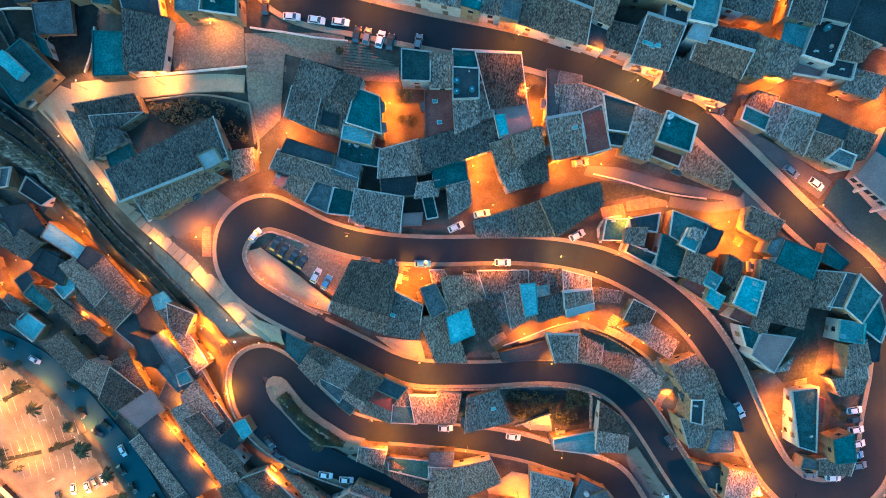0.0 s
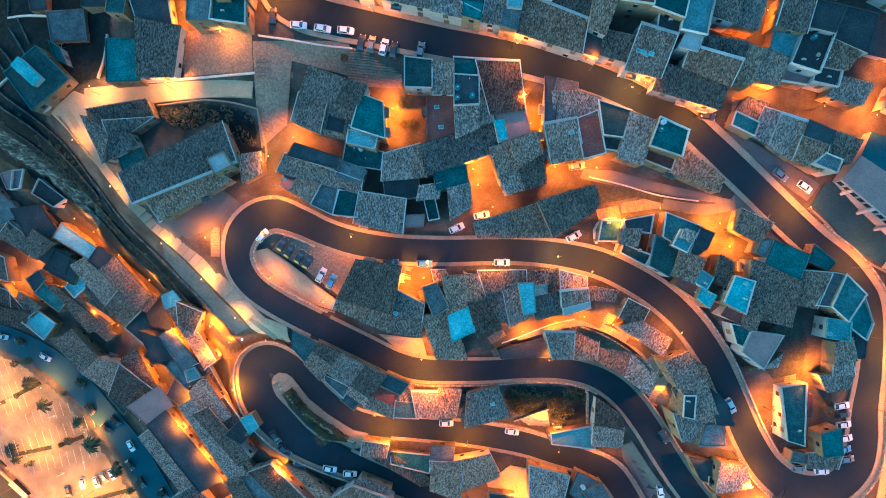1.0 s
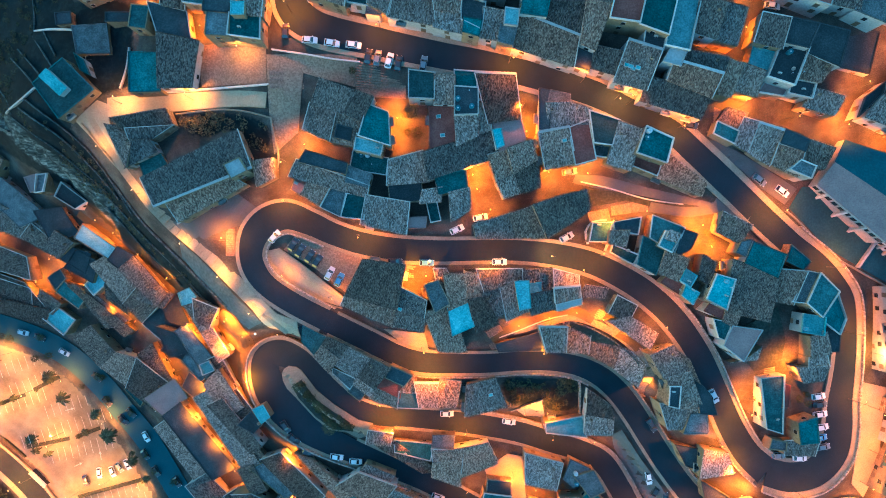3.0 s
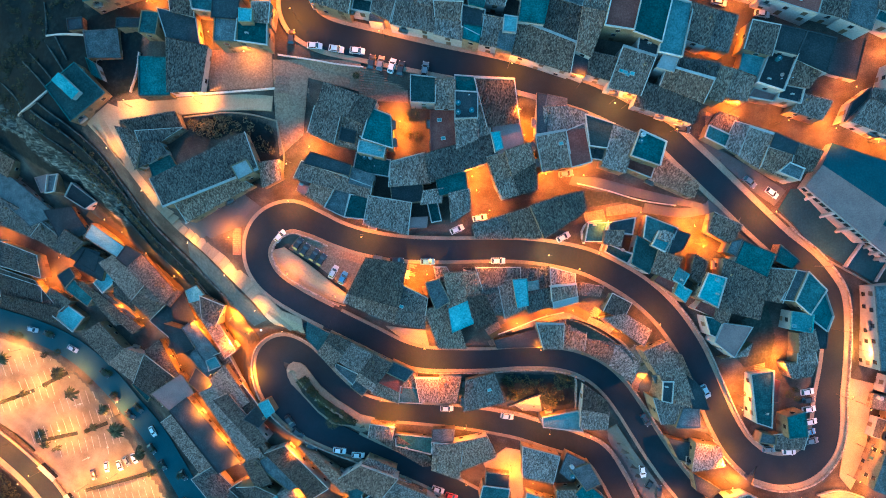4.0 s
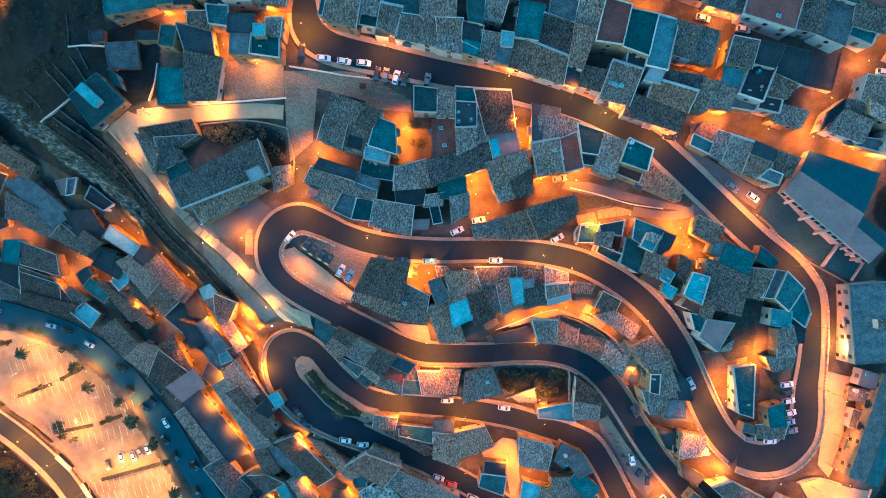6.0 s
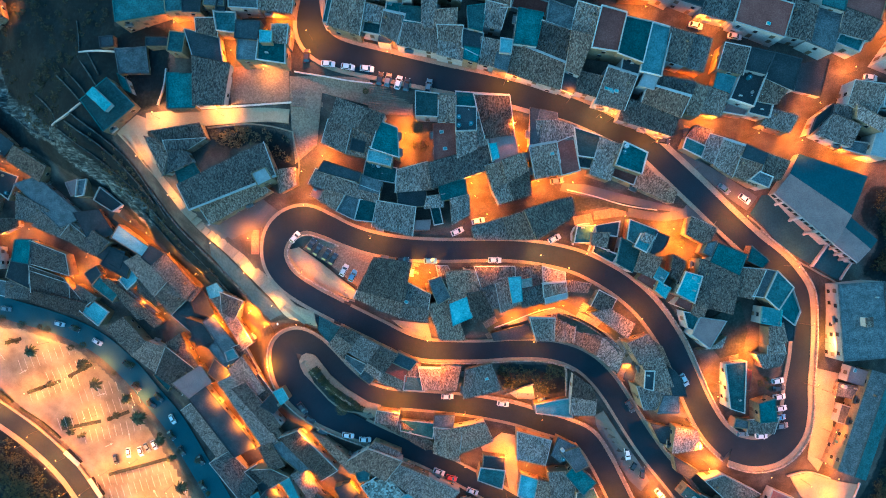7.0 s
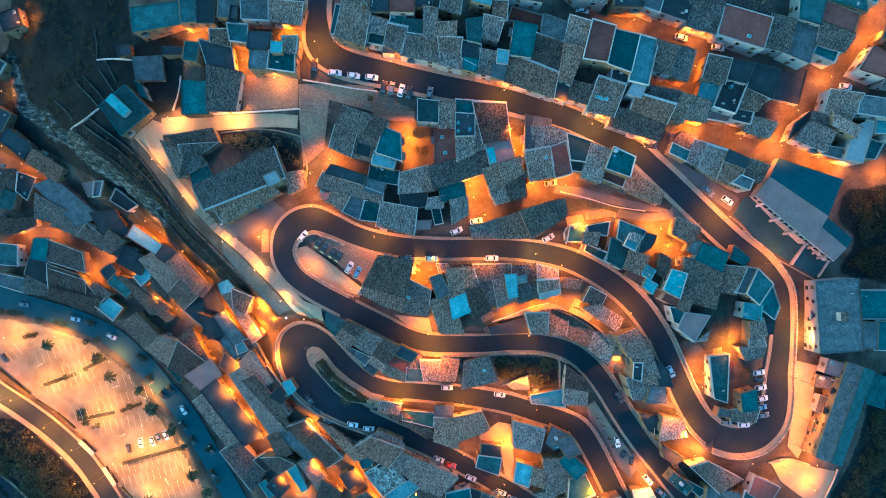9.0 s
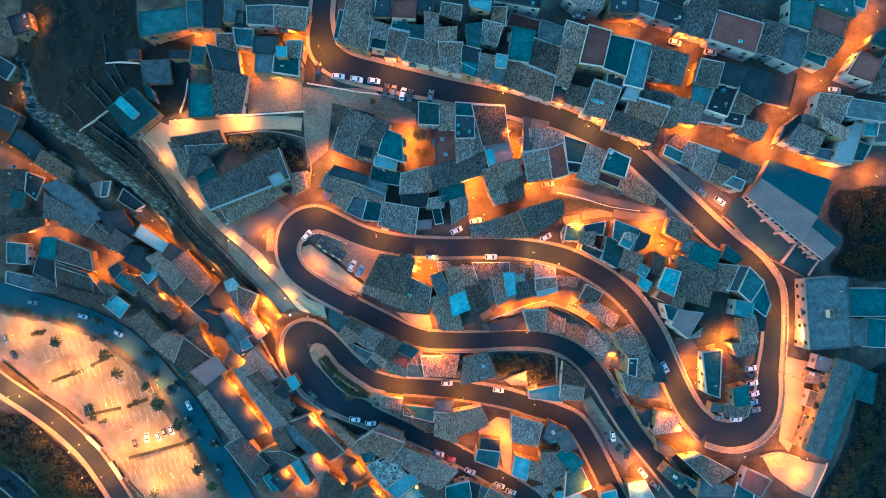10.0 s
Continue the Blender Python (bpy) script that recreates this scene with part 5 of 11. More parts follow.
house(-105.86, -49.68, 7.77, 3.56, -45.4, -46.80, 5.98, "membrane", "a", faces="br", edge=0.25, trim="wall", shape=(-4.08, -1.58, 4.38, -1.90, 3.38, 1.90, -3.68, 1.58))
house(-91.22, -48.80, 8.19, 11.52, -48.7, -43.05, 10.65, "plum", "c", faces="br", edge=0.25, trim="wall", shape=(-4.88, -6.18, 3.50, -5.25, 4.64, 5.25, -3.26, 6.18))
house(-96.30, -38.64, 12.81, 7.20, -63.2, -41.59, 7.27, "dark_tile", "a", faces="br", rise=0.16, chimney=1, edge=0.2, shape=(-5.80, -3.28, 5.80, -3.82, 7.00, 3.82, -7.00, 3.28))
house(-85.20, -29.13, 9.16, 6.31, -61.4, -33.27, 10.75, "bitumen", "c", faces="br", edge=0.25, trim="roof", shape=(-6.77, -2.18, 3.94, -3.14, 5.17, 3.14, -2.34, 2.18))
house(-76.61, -31.22, 17.23, 5.13, -54.5, -28.95, 8.51, "concrete", "c", faces="br", edge=0.25, trim="roof", shape=(-8.85, -2.14, 9.07, -2.94, 8.14, 2.94, -8.36, 2.14))
house(-73.18, -36.45, 3.56, 3.81, -64.8, -27.65, 8.25, "bright", "b", faces="", edge=0.35, trim="wall", shape=(-1.80, -1.66, 1.67, -2.16, 1.86, 2.16, -1.73, 1.66))
house(-67.2, -44.2, 13.30, 7.00, -55.2, -25.94, 8.17, "tile", "a", faces="br", rise=0.19, edge=0.2, shape=(-6.06, -3.42, 6.74, -3.52, 6.56, 3.52, -7.24, 3.42))
house(-81.01, -63.20, 27.64, 8.11, -50.8, -40.95, 8.84, "bitumen", "b", faces="br", edge=0.35, trim="roof", shape=(-13.86, -3.79, 12.97, -4.24, 14.67, 4.24, -13.78, 3.79))
house(-87.22, -67.11, 23.58, 6.99, -50.9, -44.17, 7.87, "tile", "a", faces="br", rise=0.19, edge=0.45, shape=(-11.95, -3.19, 10.94, -3.70, 12.64, 3.70, -11.63, 3.19))
house(-68.45, -57.79, 29.76, 5.96, -54.8, -32.68, 7.71, "tile", "b", faces="bl", rise=0.19, chimney=2, edge=0.2, shape=(-15.27, -2.89, 14.77, -3.04, 14.99, 3.04, -14.49, 2.89))
house(-63.24, -53.74, 19.42, 4.63, -49.1, -27.40, 10.13, "dark_tile", "b", faces="br", rise=0.18, edge=0.2, shape=(-10.38, -2.46, 9.60, -2.08, 9.82, 2.08, -9.04, 2.46))
house(-37.35, -25.51, 6.86, 5.45, -35.1, -13.05, 9.71, "membrane", "c", faces="br", edge=0.25, trim="roof", shape=(-2.23, -2.02, 3.10, -3.12, 3.67, 3.12, -4.54, 2.02))
house(-30.63, -27.18, 6.80, 4.04, -29.8, -8.37, 6.99, "dark_tile", "c", faces="br", rise=0.21, edge=0.2, shape=(-3.47, -1.69, 3.19, -2.33, 3.58, 2.33, -3.29, 1.69))
house(-33.11, -30.32, 6.16, 4.42, -41.9, -13.91, 11.84, "tile", "b", faces="br", rise=0.18, edge=0.2, shape=(-2.93, -1.98, 3.16, -2.43, 2.99, 2.43, -3.22, 1.98))
house(-25.41, -31.31, 7.08, 6.79, -28.9, -10.67, 9.11, "tile", "c", faces="br", rise=0.17, edge=0.2, shape=(-3.96, -3.28, 2.89, -3.42, 4.19, 3.42, -3.12, 3.28))
house(-19.71, -34.21, 5.96, 7.09, -30.3, -10.93, 9.69, "dark_tile", "a", faces="br", rise=0.23, chimney=2, edge=0.2, shape=(-3.41, -3.31, 2.56, -3.73, 3.39, 3.73, -2.54, 3.31))
house(-22.78, -38.63, 6.41, 4.12, -30.7, -13.37, 6.55, "tile", "a", faces="br", rise=0.22, edge=0.2, shape=(-2.99, -1.87, 3.22, -2.24, 3.18, 2.24, -3.42, 1.87))
house(-15.36, -38.45, 6.90, 4.90, -23.4, -12.31, 6.91, "red", "a", faces="bl", edge=0.25, trim="roof", shape=(-3.68, -2.31, 4.03, -2.52, 2.87, 2.52, -3.22, 2.31))
house(-17.06, -42.62, 8.83, 4.41, -22.1, -17.40, 8.05, "tile", "c", faces="bl", rise=0.21, edge=0.2, shape=(-4.40, -2.29, 4.45, -2.12, 4.37, 2.12, -4.42, 2.29))
house(-25.62, -41.47, 5.20, 4.08, -31.8, -17.56, 6.83, "concrete", "a", faces="bl", edge=0.25, trim="wall", shape=(-2.45, -1.74, 2.36, -2.32, 2.81, 2.32, -2.72, 1.74))
house(-12.95, -35.12, 6.46, 3.88, -25.1, -7.12, 6.40, "bitumen", "a", faces="", edge=0.25, trim="wall", shape=(-3.34, -1.90, 2.73, -1.92, 3.72, 1.92, -3.12, 1.90))
house(-10.23, -38.34, 3.92, 4.62, 0.7, -11.47, 6.15, "tile", "a", faces="", rise=0.18, edge=0.2, shape=(-2.39, -2.12, 1.52, -2.42, 2.39, 2.42, -1.52, 2.12))
house(-9.90, -42.90, 6.84, 4.67, -3.8, -16.94, 11.59, "membrane", "b", faces="br", edge=0.25, trim="wall", shape=(-3.49, -2.41, 3.41, -2.26, 3.43, 2.26, -3.35, 2.41))
house(-4.78, -41.12, 6.50, 7.22, -0.3, -15.63, 10.13, "tile", "a", faces="br", rise=0.21, edge=0.95, shape=(-2.61, -3.61, 3.04, -3.55, 3.46, 3.55, -3.89, 3.61))
house(-19.19, -55.55, 7.43, 4.23, -6.5, -18.32, 6.29, "tile", "c", faces="br", rise=0.24, edge=0.45, shape=(-3.87, -2.14, 3.49, -2.07, 3.94, 2.07, -3.56, 2.14))
house(-11.66, -62.25, 7.36, 18.40, 0.5, -22.13, 5.68, "tile", "c", faces="br", rise=0.12, chimney=2, edge=0.2, shape=(4.71, -5.38, 10.54, -4.90, -3.20, 4.90, -12.05, 5.38))
house(-9.41, -59.80, 11.60, 4.60, -9.4, -20.01, 5.23, "membrane", "a", faces="bl", edge=0.5, trim="coping", shape=(-5.39, -1.86, 5.85, -2.70, 5.73, 2.70, -6.18, 1.86))
house(0.84, -62.34, 8.94, 6.48, -5.7, -20.21, 7.12, "tile", "b", faces="bl", rise=0.17, edge=0.45, shape=(-3.80, -3.02, 4.51, -3.39, 4.43, 3.39, -5.14, 3.02))
house(3.82, 12.12, 5.94, 6.56, 22.6, 1.81, 6.97, "tile", "a", faces="fl", rise=0.19, edge=0.2, shape=(-4.02, -3.53, 1.95, -2.69, 3.93, 2.69, -1.86, 3.53))
house(1.61, 17.48, 8.15, 5.32, 8.4, 2.53, 7.34, "membrane", "a", faces="fl", edge=0.35, trim="roof", shape=(-3.87, -2.75, 3.91, -2.56, 4.24, 2.56, -4.28, 2.75))
house(-3.21, 10.42, 2.92, 6.29, 12.1, 1.42, 4.14, "membrane", "a", faces="fr", edge=0.9, trim="coping", shape=(-1.42, -3.11, 1.49, -3.18, 1.44, 3.18, -1.50, 3.11))
house(-10.50, 15.00, 9.07, 5.05, 5.1, 1.33, 4.53, "bitumen", "c", faces="fr", edge=0.35, trim="wall", shape=(-4.53, -2.48, 4.68, -2.56, 4.40, 2.56, -4.55, 2.48))
house(-15.84, 9.37, 12.22, 8.22, -11.0, -0.91, 6.44, "tile", "b", faces="rf", rise=0.21, edge=0.45, shape=(-6.20, -3.93, 6.42, -4.28, 5.79, 4.28, -6.01, 3.93))
house(-3.67, 14.07, 5.58, 3.50, 7.0, 1.97, 6.94, "tile", "a", faces="fr", rise=0.22, edge=0.2, shape=(-3.33, -1.61, 2.37, -1.75, 3.20, 1.75, -2.24, 1.61))
house(-7.51, 7.20, 4.97, 3.09, 2.4, 0.23, 4.76, "plum", "a", faces="", edge=0.25, trim="roof", shape=(-2.55, -1.50, 2.22, -1.56, 2.75, 1.56, -2.42, 1.50))
house(-24.13, 11.47, 6.15, 6.65, -4.2, -1.21, 6.87, "membrane", "a", faces="rf", edge=0.7, trim="coping", shape=(-3.53, -3.21, 2.84, -3.40, 3.31, 3.40, -2.62, 3.21))
house(-29.39, 12.95, 5.47, 6.78, -21.7, -1.61, 7.14, "concrete", "b", faces="rf", edge=0.7, trim="coping", shape=(-3.14, -3.16, 3.14, -3.57, 2.32, 3.57, -2.32, 3.16))
house(-34.55, 15.35, 6.41, 5.25, -24.0, -1.60, 6.34, "tile", "a", faces="rf", rise=0.24, edge=0.2, shape=(-3.59, -2.23, 2.82, -2.96, 3.54, 2.96, -2.77, 2.23))
house(-39.27, 16.86, 3.62, 3.89, -25.2, -1.69, 5.54, "plum", "c", faces="", edge=0.35, trim="wall", shape=(-1.75, -1.79, 1.85, -2.10, 1.76, 2.10, -1.86, 1.79))
house(12.81, 5.53, 10.35, 5.34, 9.2, 1.07, 5.36, "tile", "c", faces="lf", rise=0.2, edge=0.2, shape=(-4.93, -1.92, 5.74, -3.35, 4.51, 3.35, -5.32, 1.92))
house(21.28, 6.72, 7.45, 8.03, 7.8, 1.54, 5.79, "tile", "a", faces="lf", rise=0.23, edge=0.2, shape=(-2.88, -3.30, 5.28, -4.35, 2.10, 4.35, -4.50, 3.30))
house(28.72, 9.35, 9.71, 8.24, 26.2, 1.88, 8.12, "dark_tile", "c", faces="lb", rise=0.19, chimney=1, edge=0.2, shape=(-4.86, -4.69, 5.50, -3.48, 4.14, 3.48, -4.78, 4.69))
house(34.99, 12.18, 4.62, 6.13, 25.4, 3.61, 6.17, "dark_tile", "a", faces="lb", rise=0.21, edge=0.2, shape=(-1.65, -3.57, 1.77, -2.47, 2.72, 2.47, -2.83, 3.57))
house(40.79, 4.60, 5.18, 5.36, 0.7, 2.16, 5.36, "membrane", "a", faces="lf", edge=0.5, trim="coping", shape=(-3.09, -2.55, 1.88, -2.68, 3.29, 2.68, -2.09, 2.55))
house(44.96, 3.09, 4.86, 3.81, -4.0, 2.50, 6.95, "tile", "a", faces="", rise=0.22, edge=0.2, shape=(-2.49, -1.73, 2.26, -2.07, 2.59, 2.07, -2.36, 1.73))
house(46.84, -1.13, 7.34, 2.71, -24.8, 2.20, 5.26, "membrane", "a", faces="lf", edge=0.9, trim="coping", shape=(-3.58, -1.14, 3.50, -1.56, 3.83, 1.56, -3.75, 1.14))
house(47.33, 6.17, 7.03, 3.55, 1.4, 3.42, 5.10, "bitumen", "b", faces="lf", edge=0.7, trim="coping", shape=(-3.23, -1.08, 2.98, -2.40, 3.93, 2.40, -3.67, 1.08))
house(5.01, -10.20, 10.04, 8.04, 14.6, -1.74, 6.27, "tile", "c", faces="bl", rise=0.21, chimney=1, edge=0.2, shape=(-5.49, -4.78, 5.59, -3.17, 4.32, 3.17, -4.42, 4.78))
house(14.86, -7.40, 11.50, 4.72, 8.1, -0.72, 5.97, "dark_tile", "c", faces="lb", rise=0.21, edge=0.45, shape=(-5.13, -3.10, 5.62, -1.56, 5.77, 1.56, -6.26, 3.10))
house(13.55, -14.04, 5.81, 8.01, 23.6, -2.54, 6.16, "dark_tile", "a", faces="bl", rise=0.15, chimney=2, edge=0.2, shape=(-3.28, -3.83, 2.77, -4.16, 3.02, 4.16, -2.52, 3.83))
house(18.07, -13.28, 5.60, 9.86, 20.5, -2.45, 5.81, "tile", "a", faces="bl", rise=0.19, edge=0.95, shape=(-3.52, -5.21, 2.97, -4.59, 2.59, 4.59, -2.05, 5.21))
house(20.66, -11.99, 3.53, 7.63, 8.5, -1.38, 8.42, "bright", "c", faces="lb", edge=0.25, trim="roof", shape=(-1.65, -3.94, 1.50, -3.68, 2.02, 3.68, -1.87, 3.94))
house(24.05, -10.38, 3.62, 2.99, 7.9, -0.12, 4.90, "bright", "c", faces="", edge=0.35, trim="roof", shape=(-1.86, -1.50, 1.76, -1.50, 1.86, 1.50, -1.76, 1.50))
house(25.03, -7.86, 8.47, 5.46, 0.8, 0.33, 3.34, "dark_tile", "a", faces="lb", rise=0.21, chimney=1, edge=0.2, shape=(-3.86, -2.40, 4.47, -3.02, 3.98, 3.02, -4.59, 2.40))
house(32.16, -7.95, 6.85, 4.14, -5.1, 0.71, 5.01, "tile", "a", faces="lb", rise=0.19, edge=0.45, shape=(-2.93, -2.61, 3.61, -1.47, 3.15, 1.47, -3.83, 2.61))
house(25.88, -13.96, 7.23, 5.47, 13.9, -1.52, 6.30, "dark_tile", "c", faces="lb", rise=0.15, edge=0.2, shape=(-3.73, -2.83, 3.22, -2.61, 4.01, 2.61, -3.50, 2.83))
house(32.26, -11.58, 6.93, 3.59, 9.6, -0.20, 7.01, "tile", "b", faces="lb", rise=0.18, edge=0.95, shape=(-3.59, -2.03, 3.41, -1.56, 3.50, 1.56, -3.32, 2.03))
house(4.17, -18.47, 6.34, 7.22, 20.3, -3.81, 8.08, "bright", "c", faces="br", edge=0.25, trim="roof", shape=(-3.88, -3.76, 2.75, -3.36, 3.59, 3.36, -2.45, 3.76))
house(-0.03, -21.95, 7.90, 12.68, 6.8, -7.40, 8.98, "tile", "c", faces="br", rise=0.15, edge=0.2, shape=(-2.62, -5.75, 5.24, -6.65, 2.61, 6.65, -5.23, 5.75))
house(9.84, -16.98, 5.75, 8.76, 15.0, -3.50, 7.24, "dark_tile", "a", faces="bl", rise=0.18, edge=0.2, shape=(-2.96, -4.52, 3.91, -4.11, 1.83, 4.11, -2.78, 4.52))
house(-18.07, -8.79, 12.96, 11.58, -12.2, -2.47, 7.14, "dark_tile", "a", faces="rb", rise=0.2, edge=0.2, shape=(-7.93, -5.29, 6.53, -6.09, 6.41, 6.09, -5.00, 5.29))
house(-8.99, -14.49, 8.15, 5.54, -21.7, -2.47, 6.15, "dark_tile", "a", faces="br", rise=0.23, chimney=2, edge=0.45, shape=(-3.24, -3.06, 4.60, -2.30, 3.51, 2.30, -4.88, 3.06))
house(-20.66, -16.05, 15.11, 4.29, -19.9, -4.42, 6.10, "tile", "c", faces="br", rise=0.19, edge=0.45, shape=(-7.70, -1.77, 7.62, -2.52, 7.47, 2.52, -7.39, 1.77))
house(-17.80, -18.77, 6.82, 2.78, -20.1, -5.45, 4.67, "concrete", "a", faces="br", edge=0.25, trim="roof", shape=(-3.84, -1.56, 3.44, -1.16, 3.38, 1.16, -2.98, 1.56))
house(-9.61, -19.29, 8.41, 4.64, -11.6, -3.68, 6.24, "tile", "c", faces="br", rise=0.16, edge=0.2, shape=(-4.34, -2.42, 4.39, -2.21, 4.01, 2.21, -4.06, 2.42))
house(-2.24, -12.27, 4.44, 7.66, 25.0, -2.10, 7.68, "concrete", "c", faces="br", edge=0.25, trim="wall", shape=(-2.47, -4.07, 2.32, -3.58, 2.09, 3.58, -1.94, 4.07))
house(-0.62, -7.56, 4.17, 5.40, 15.3, -0.85, 4.58, "tile", "a", faces="br", rise=0.15, edge=0.45, shape=(-2.16, -3.10, 2.59, -2.22, 1.47, 2.22, -1.91, 3.10))
house(47.22, -15.65, 5.96, 4.96, -24.2, 0.30, 5.37, "dark_tile", "c", faces="lf", rise=0.16, edge=0.45, shape=(-3.00, -2.63, 2.98, -2.33, 2.97, 2.33, -2.95, 2.63))
house(50.98, -21.39, 11.11, 5.14, -32.7, -1.09, 6.22, "tile", "a", faces="lf", rise=0.18, edge=0.2, shape=(-7.46, -2.12, 6.01, -2.24, 5.10, 2.24, -3.65, 2.12))
house(29.69, -24.29, 6.59, 7.38, -1.0, -8.00, 10.06, "tile", "c", faces="lb", rise=0.24, chimney=2, edge=0.95, shape=(-2.11, -3.65, 3.33, -3.54, 3.25, 3.54, -4.48, 3.65))
house(20.82, -26.44, 13.02, 3.86, 8.7, -7.94, 6.43, "bitumen", "a", faces="bl", edge=0.25, trim="roof", shape=(-6.22, -1.19, 6.94, -2.60, 6.00, 2.60, -6.72, 1.19))
house(36.60, -23.99, 7.79, 9.54, -5.9, -8.08, 5.47, "tile", "c", faces="lb", rise=0.22, chimney=2, edge=0.45, shape=(-3.39, -4.84, 4.07, -4.67, 3.72, 4.67, -4.40, 4.84))
house(44.59, -26.01, 9.16, 10.43, -26.9, -8.30, 5.38, "tile", "c", faces="lb", rise=0.18, edge=0.2, shape=(-2.85, -4.89, 5.75, -5.11, 3.41, 5.11, -6.31, 4.89))
house(52.01, -31.27, 9.20, 9.47, -40.7, -8.50, 5.48, "tile", "b", faces="lf", rise=0.2, edge=0.2, shape=(-2.49, -4.58, 6.37, -4.05, 2.81, 4.05, -6.69, 4.58))
house(10.87, -41.54, 10.42, 9.51, 13.7, -17.42, 12.04, "tile", "a", faces="bl", rise=0.24, chimney=2, edge=0.2, shape=(-6.59, -4.61, 5.91, -4.65, 4.51, 4.65, -3.82, 4.61))
house(34.92, -51.45, 11.61, 4.79, 1.9, -17.51, 8.74, "bright", "a", faces="bl", edge=0.7, trim="coping", shape=(-5.64, -1.50, 6.30, -3.24, 5.17, 3.24, -5.84, 1.50))
house(44.19, -50.16, 8.15, 5.87, -5.2, -15.12, 8.14, "tile", "b", faces="lb", rise=0.18, chimney=2, edge=0.2, shape=(-3.84, -3.14, 4.28, -2.70, 3.86, 2.70, -4.30, 3.14))
house(43.94, -44.55, 7.95, 5.61, -23.2, -11.58, 6.38, "dark_tile", "b", faces="lb", rise=0.15, edge=0.2, shape=(-2.56, -3.33, 5.01, -1.68, 2.77, 1.68, -5.22, 3.33))
house(60.39, 18.59, 13.13, 4.94, -30.5, 5.70, 6.27, "tile", "c", faces="fl", rise=0.2, chimney=1, edge=0.2, shape=(-6.31, -3.24, 6.94, -1.63, 6.09, 1.63, -6.71, 3.24))
house(52.09, 25.94, 7.77, 6.84, -21.5, 7.10, 9.36, "membrane", "a", faces="fl", edge=0.9, trim="coping", shape=(-3.83, -3.61, 4.25, -3.21, 3.51, 3.21, -3.94, 3.61))
house(51.18, 21.70, 7.20, 3.49, -21.5, 6.03, 6.54, "red", "a", faces="lf", edge=0.5, trim="coping", shape=(-3.63, -1.72, 3.65, -1.76, 3.55, 1.76, -3.57, 1.72))
house(57.15, 4.31, 8.43, 6.62, -25.4, 3.55, 5.96, "membrane", "c", faces="lf", edge=0.5, trim="coping", shape=(-3.27, -2.90, 4.35, -3.57, 4.05, 3.57, -5.14, 2.90))
house(57.63, 2.28, 4.12, 4.85, -20.9, 3.53, 7.05, "bright", "a", faces="lf", edge=0.9, trim="coping", shape=(-2.29, -2.21, 1.68, -2.61, 2.42, 2.61, -1.81, 2.21))
house(62.60, 1.93, 4.44, 6.06, 3.2, 3.67, 6.10, "bitumen", "c", faces="lb", edge=0.35, trim="roof", shape=(-3.05, -3.65, 0.95, -1.99, 3.16, 1.99, -1.06, 3.65))
house(53.59, -1.77, 6.54, 7.41, -31.7, 2.09, 6.74, "membrane", "b", faces="lf", edge=0.25, trim="roof", shape=(-1.95, -3.66, 3.71, -3.50, 2.83, 3.50, -4.59, 3.66))
house(59.26, -4.18, 6.43, 6.13, -21.0, 2.38, 6.58, "tile", "c", faces="lf", rise=0.18, edge=0.2, shape=(-2.98, -2.89, 3.30, -3.23, 3.12, 3.23, -3.43, 2.89))
house(63.68, -11.63, 4.02, 3.30, -33.7, 1.69, 7.59, "bright", "c", faces="", edge=0.35, trim="roof", shape=(-1.67, -1.45, 2.17, -1.80, 1.84, 1.80, -2.33, 1.45))
house(63.13, -7.34, 3.48, 3.57, -31.7, 3.10, 6.44, "bright", "b", faces="", edge=0.35, trim="roof", shape=(-1.57, -1.82, 1.78, -1.74, 1.70, 1.74, -1.90, 1.82))
house(60.31, -9.25, 6.17, 2.89, -31.2, 1.84, 5.16, "red", "a", faces="", edge=0.25, trim="roof", shape=(-3.35, -1.30, 3.34, -1.53, 2.82, 1.53, -2.81, 1.30))
house(70.91, -10.47, 5.64, 7.73, -22.6, 3.41, 7.82, "bright", "c", faces="lf", edge=0.5, trim="coping", shape=(-2.86, -3.57, 3.27, -4.13, 2.34, 4.13, -2.76, 3.57))
house(67.86, -5.28, 3.93, 6.21, -32.1, 3.74, 5.62, "dark_tile", "a", faces="lf", rise=0.17, edge=0.2, shape=(-0.75, -2.84, 3.09, -2.91, 0.85, 2.91, -3.19, 2.84))
house(74.14, 5.65, 7.64, 5.34, -25.9, 4.74, 5.73, "tile", "a", faces="lf", rise=0.19, edge=0.2, shape=(-3.15, -2.56, 3.78, -2.69, 3.86, 2.69, -4.49, 2.56))
house(81.95, -2.36, 9.29, 6.27, -23.3, 4.07, 7.83, "membrane", "b", faces="lf", edge=0.25, trim="roof", shape=(-4.66, -3.01, 4.74, -3.25, 4.56, 3.25, -4.63, 3.01))
house(76.68, 0.57, 3.04, 4.05, -4.7, 4.57, 6.91, "concrete", "a", faces="", edge=0.25, trim="roof", shape=(-1.95, -1.38, 0.84, -2.50, 1.99, 2.50, -0.88, 1.38))
house(92.24, -2.44, 6.10, 3.81, -34.2, 2.60, 5.94, "membrane", "c", faces="lf", edge=0.35, trim="roof", shape=(-2.36, -2.22, 2.78, -1.47, 3.27, 1.47, -3.69, 2.22))
house(79.37, -10.95, 12.25, 12.89, -16.6, 3.23, 6.02, "dark_tile", "a", faces="lf", rise=0.18, chimney=2, edge=0.2, shape=(-4.28, -6.59, 7.17, -5.96, 5.07, 5.96, -7.95, 6.59))
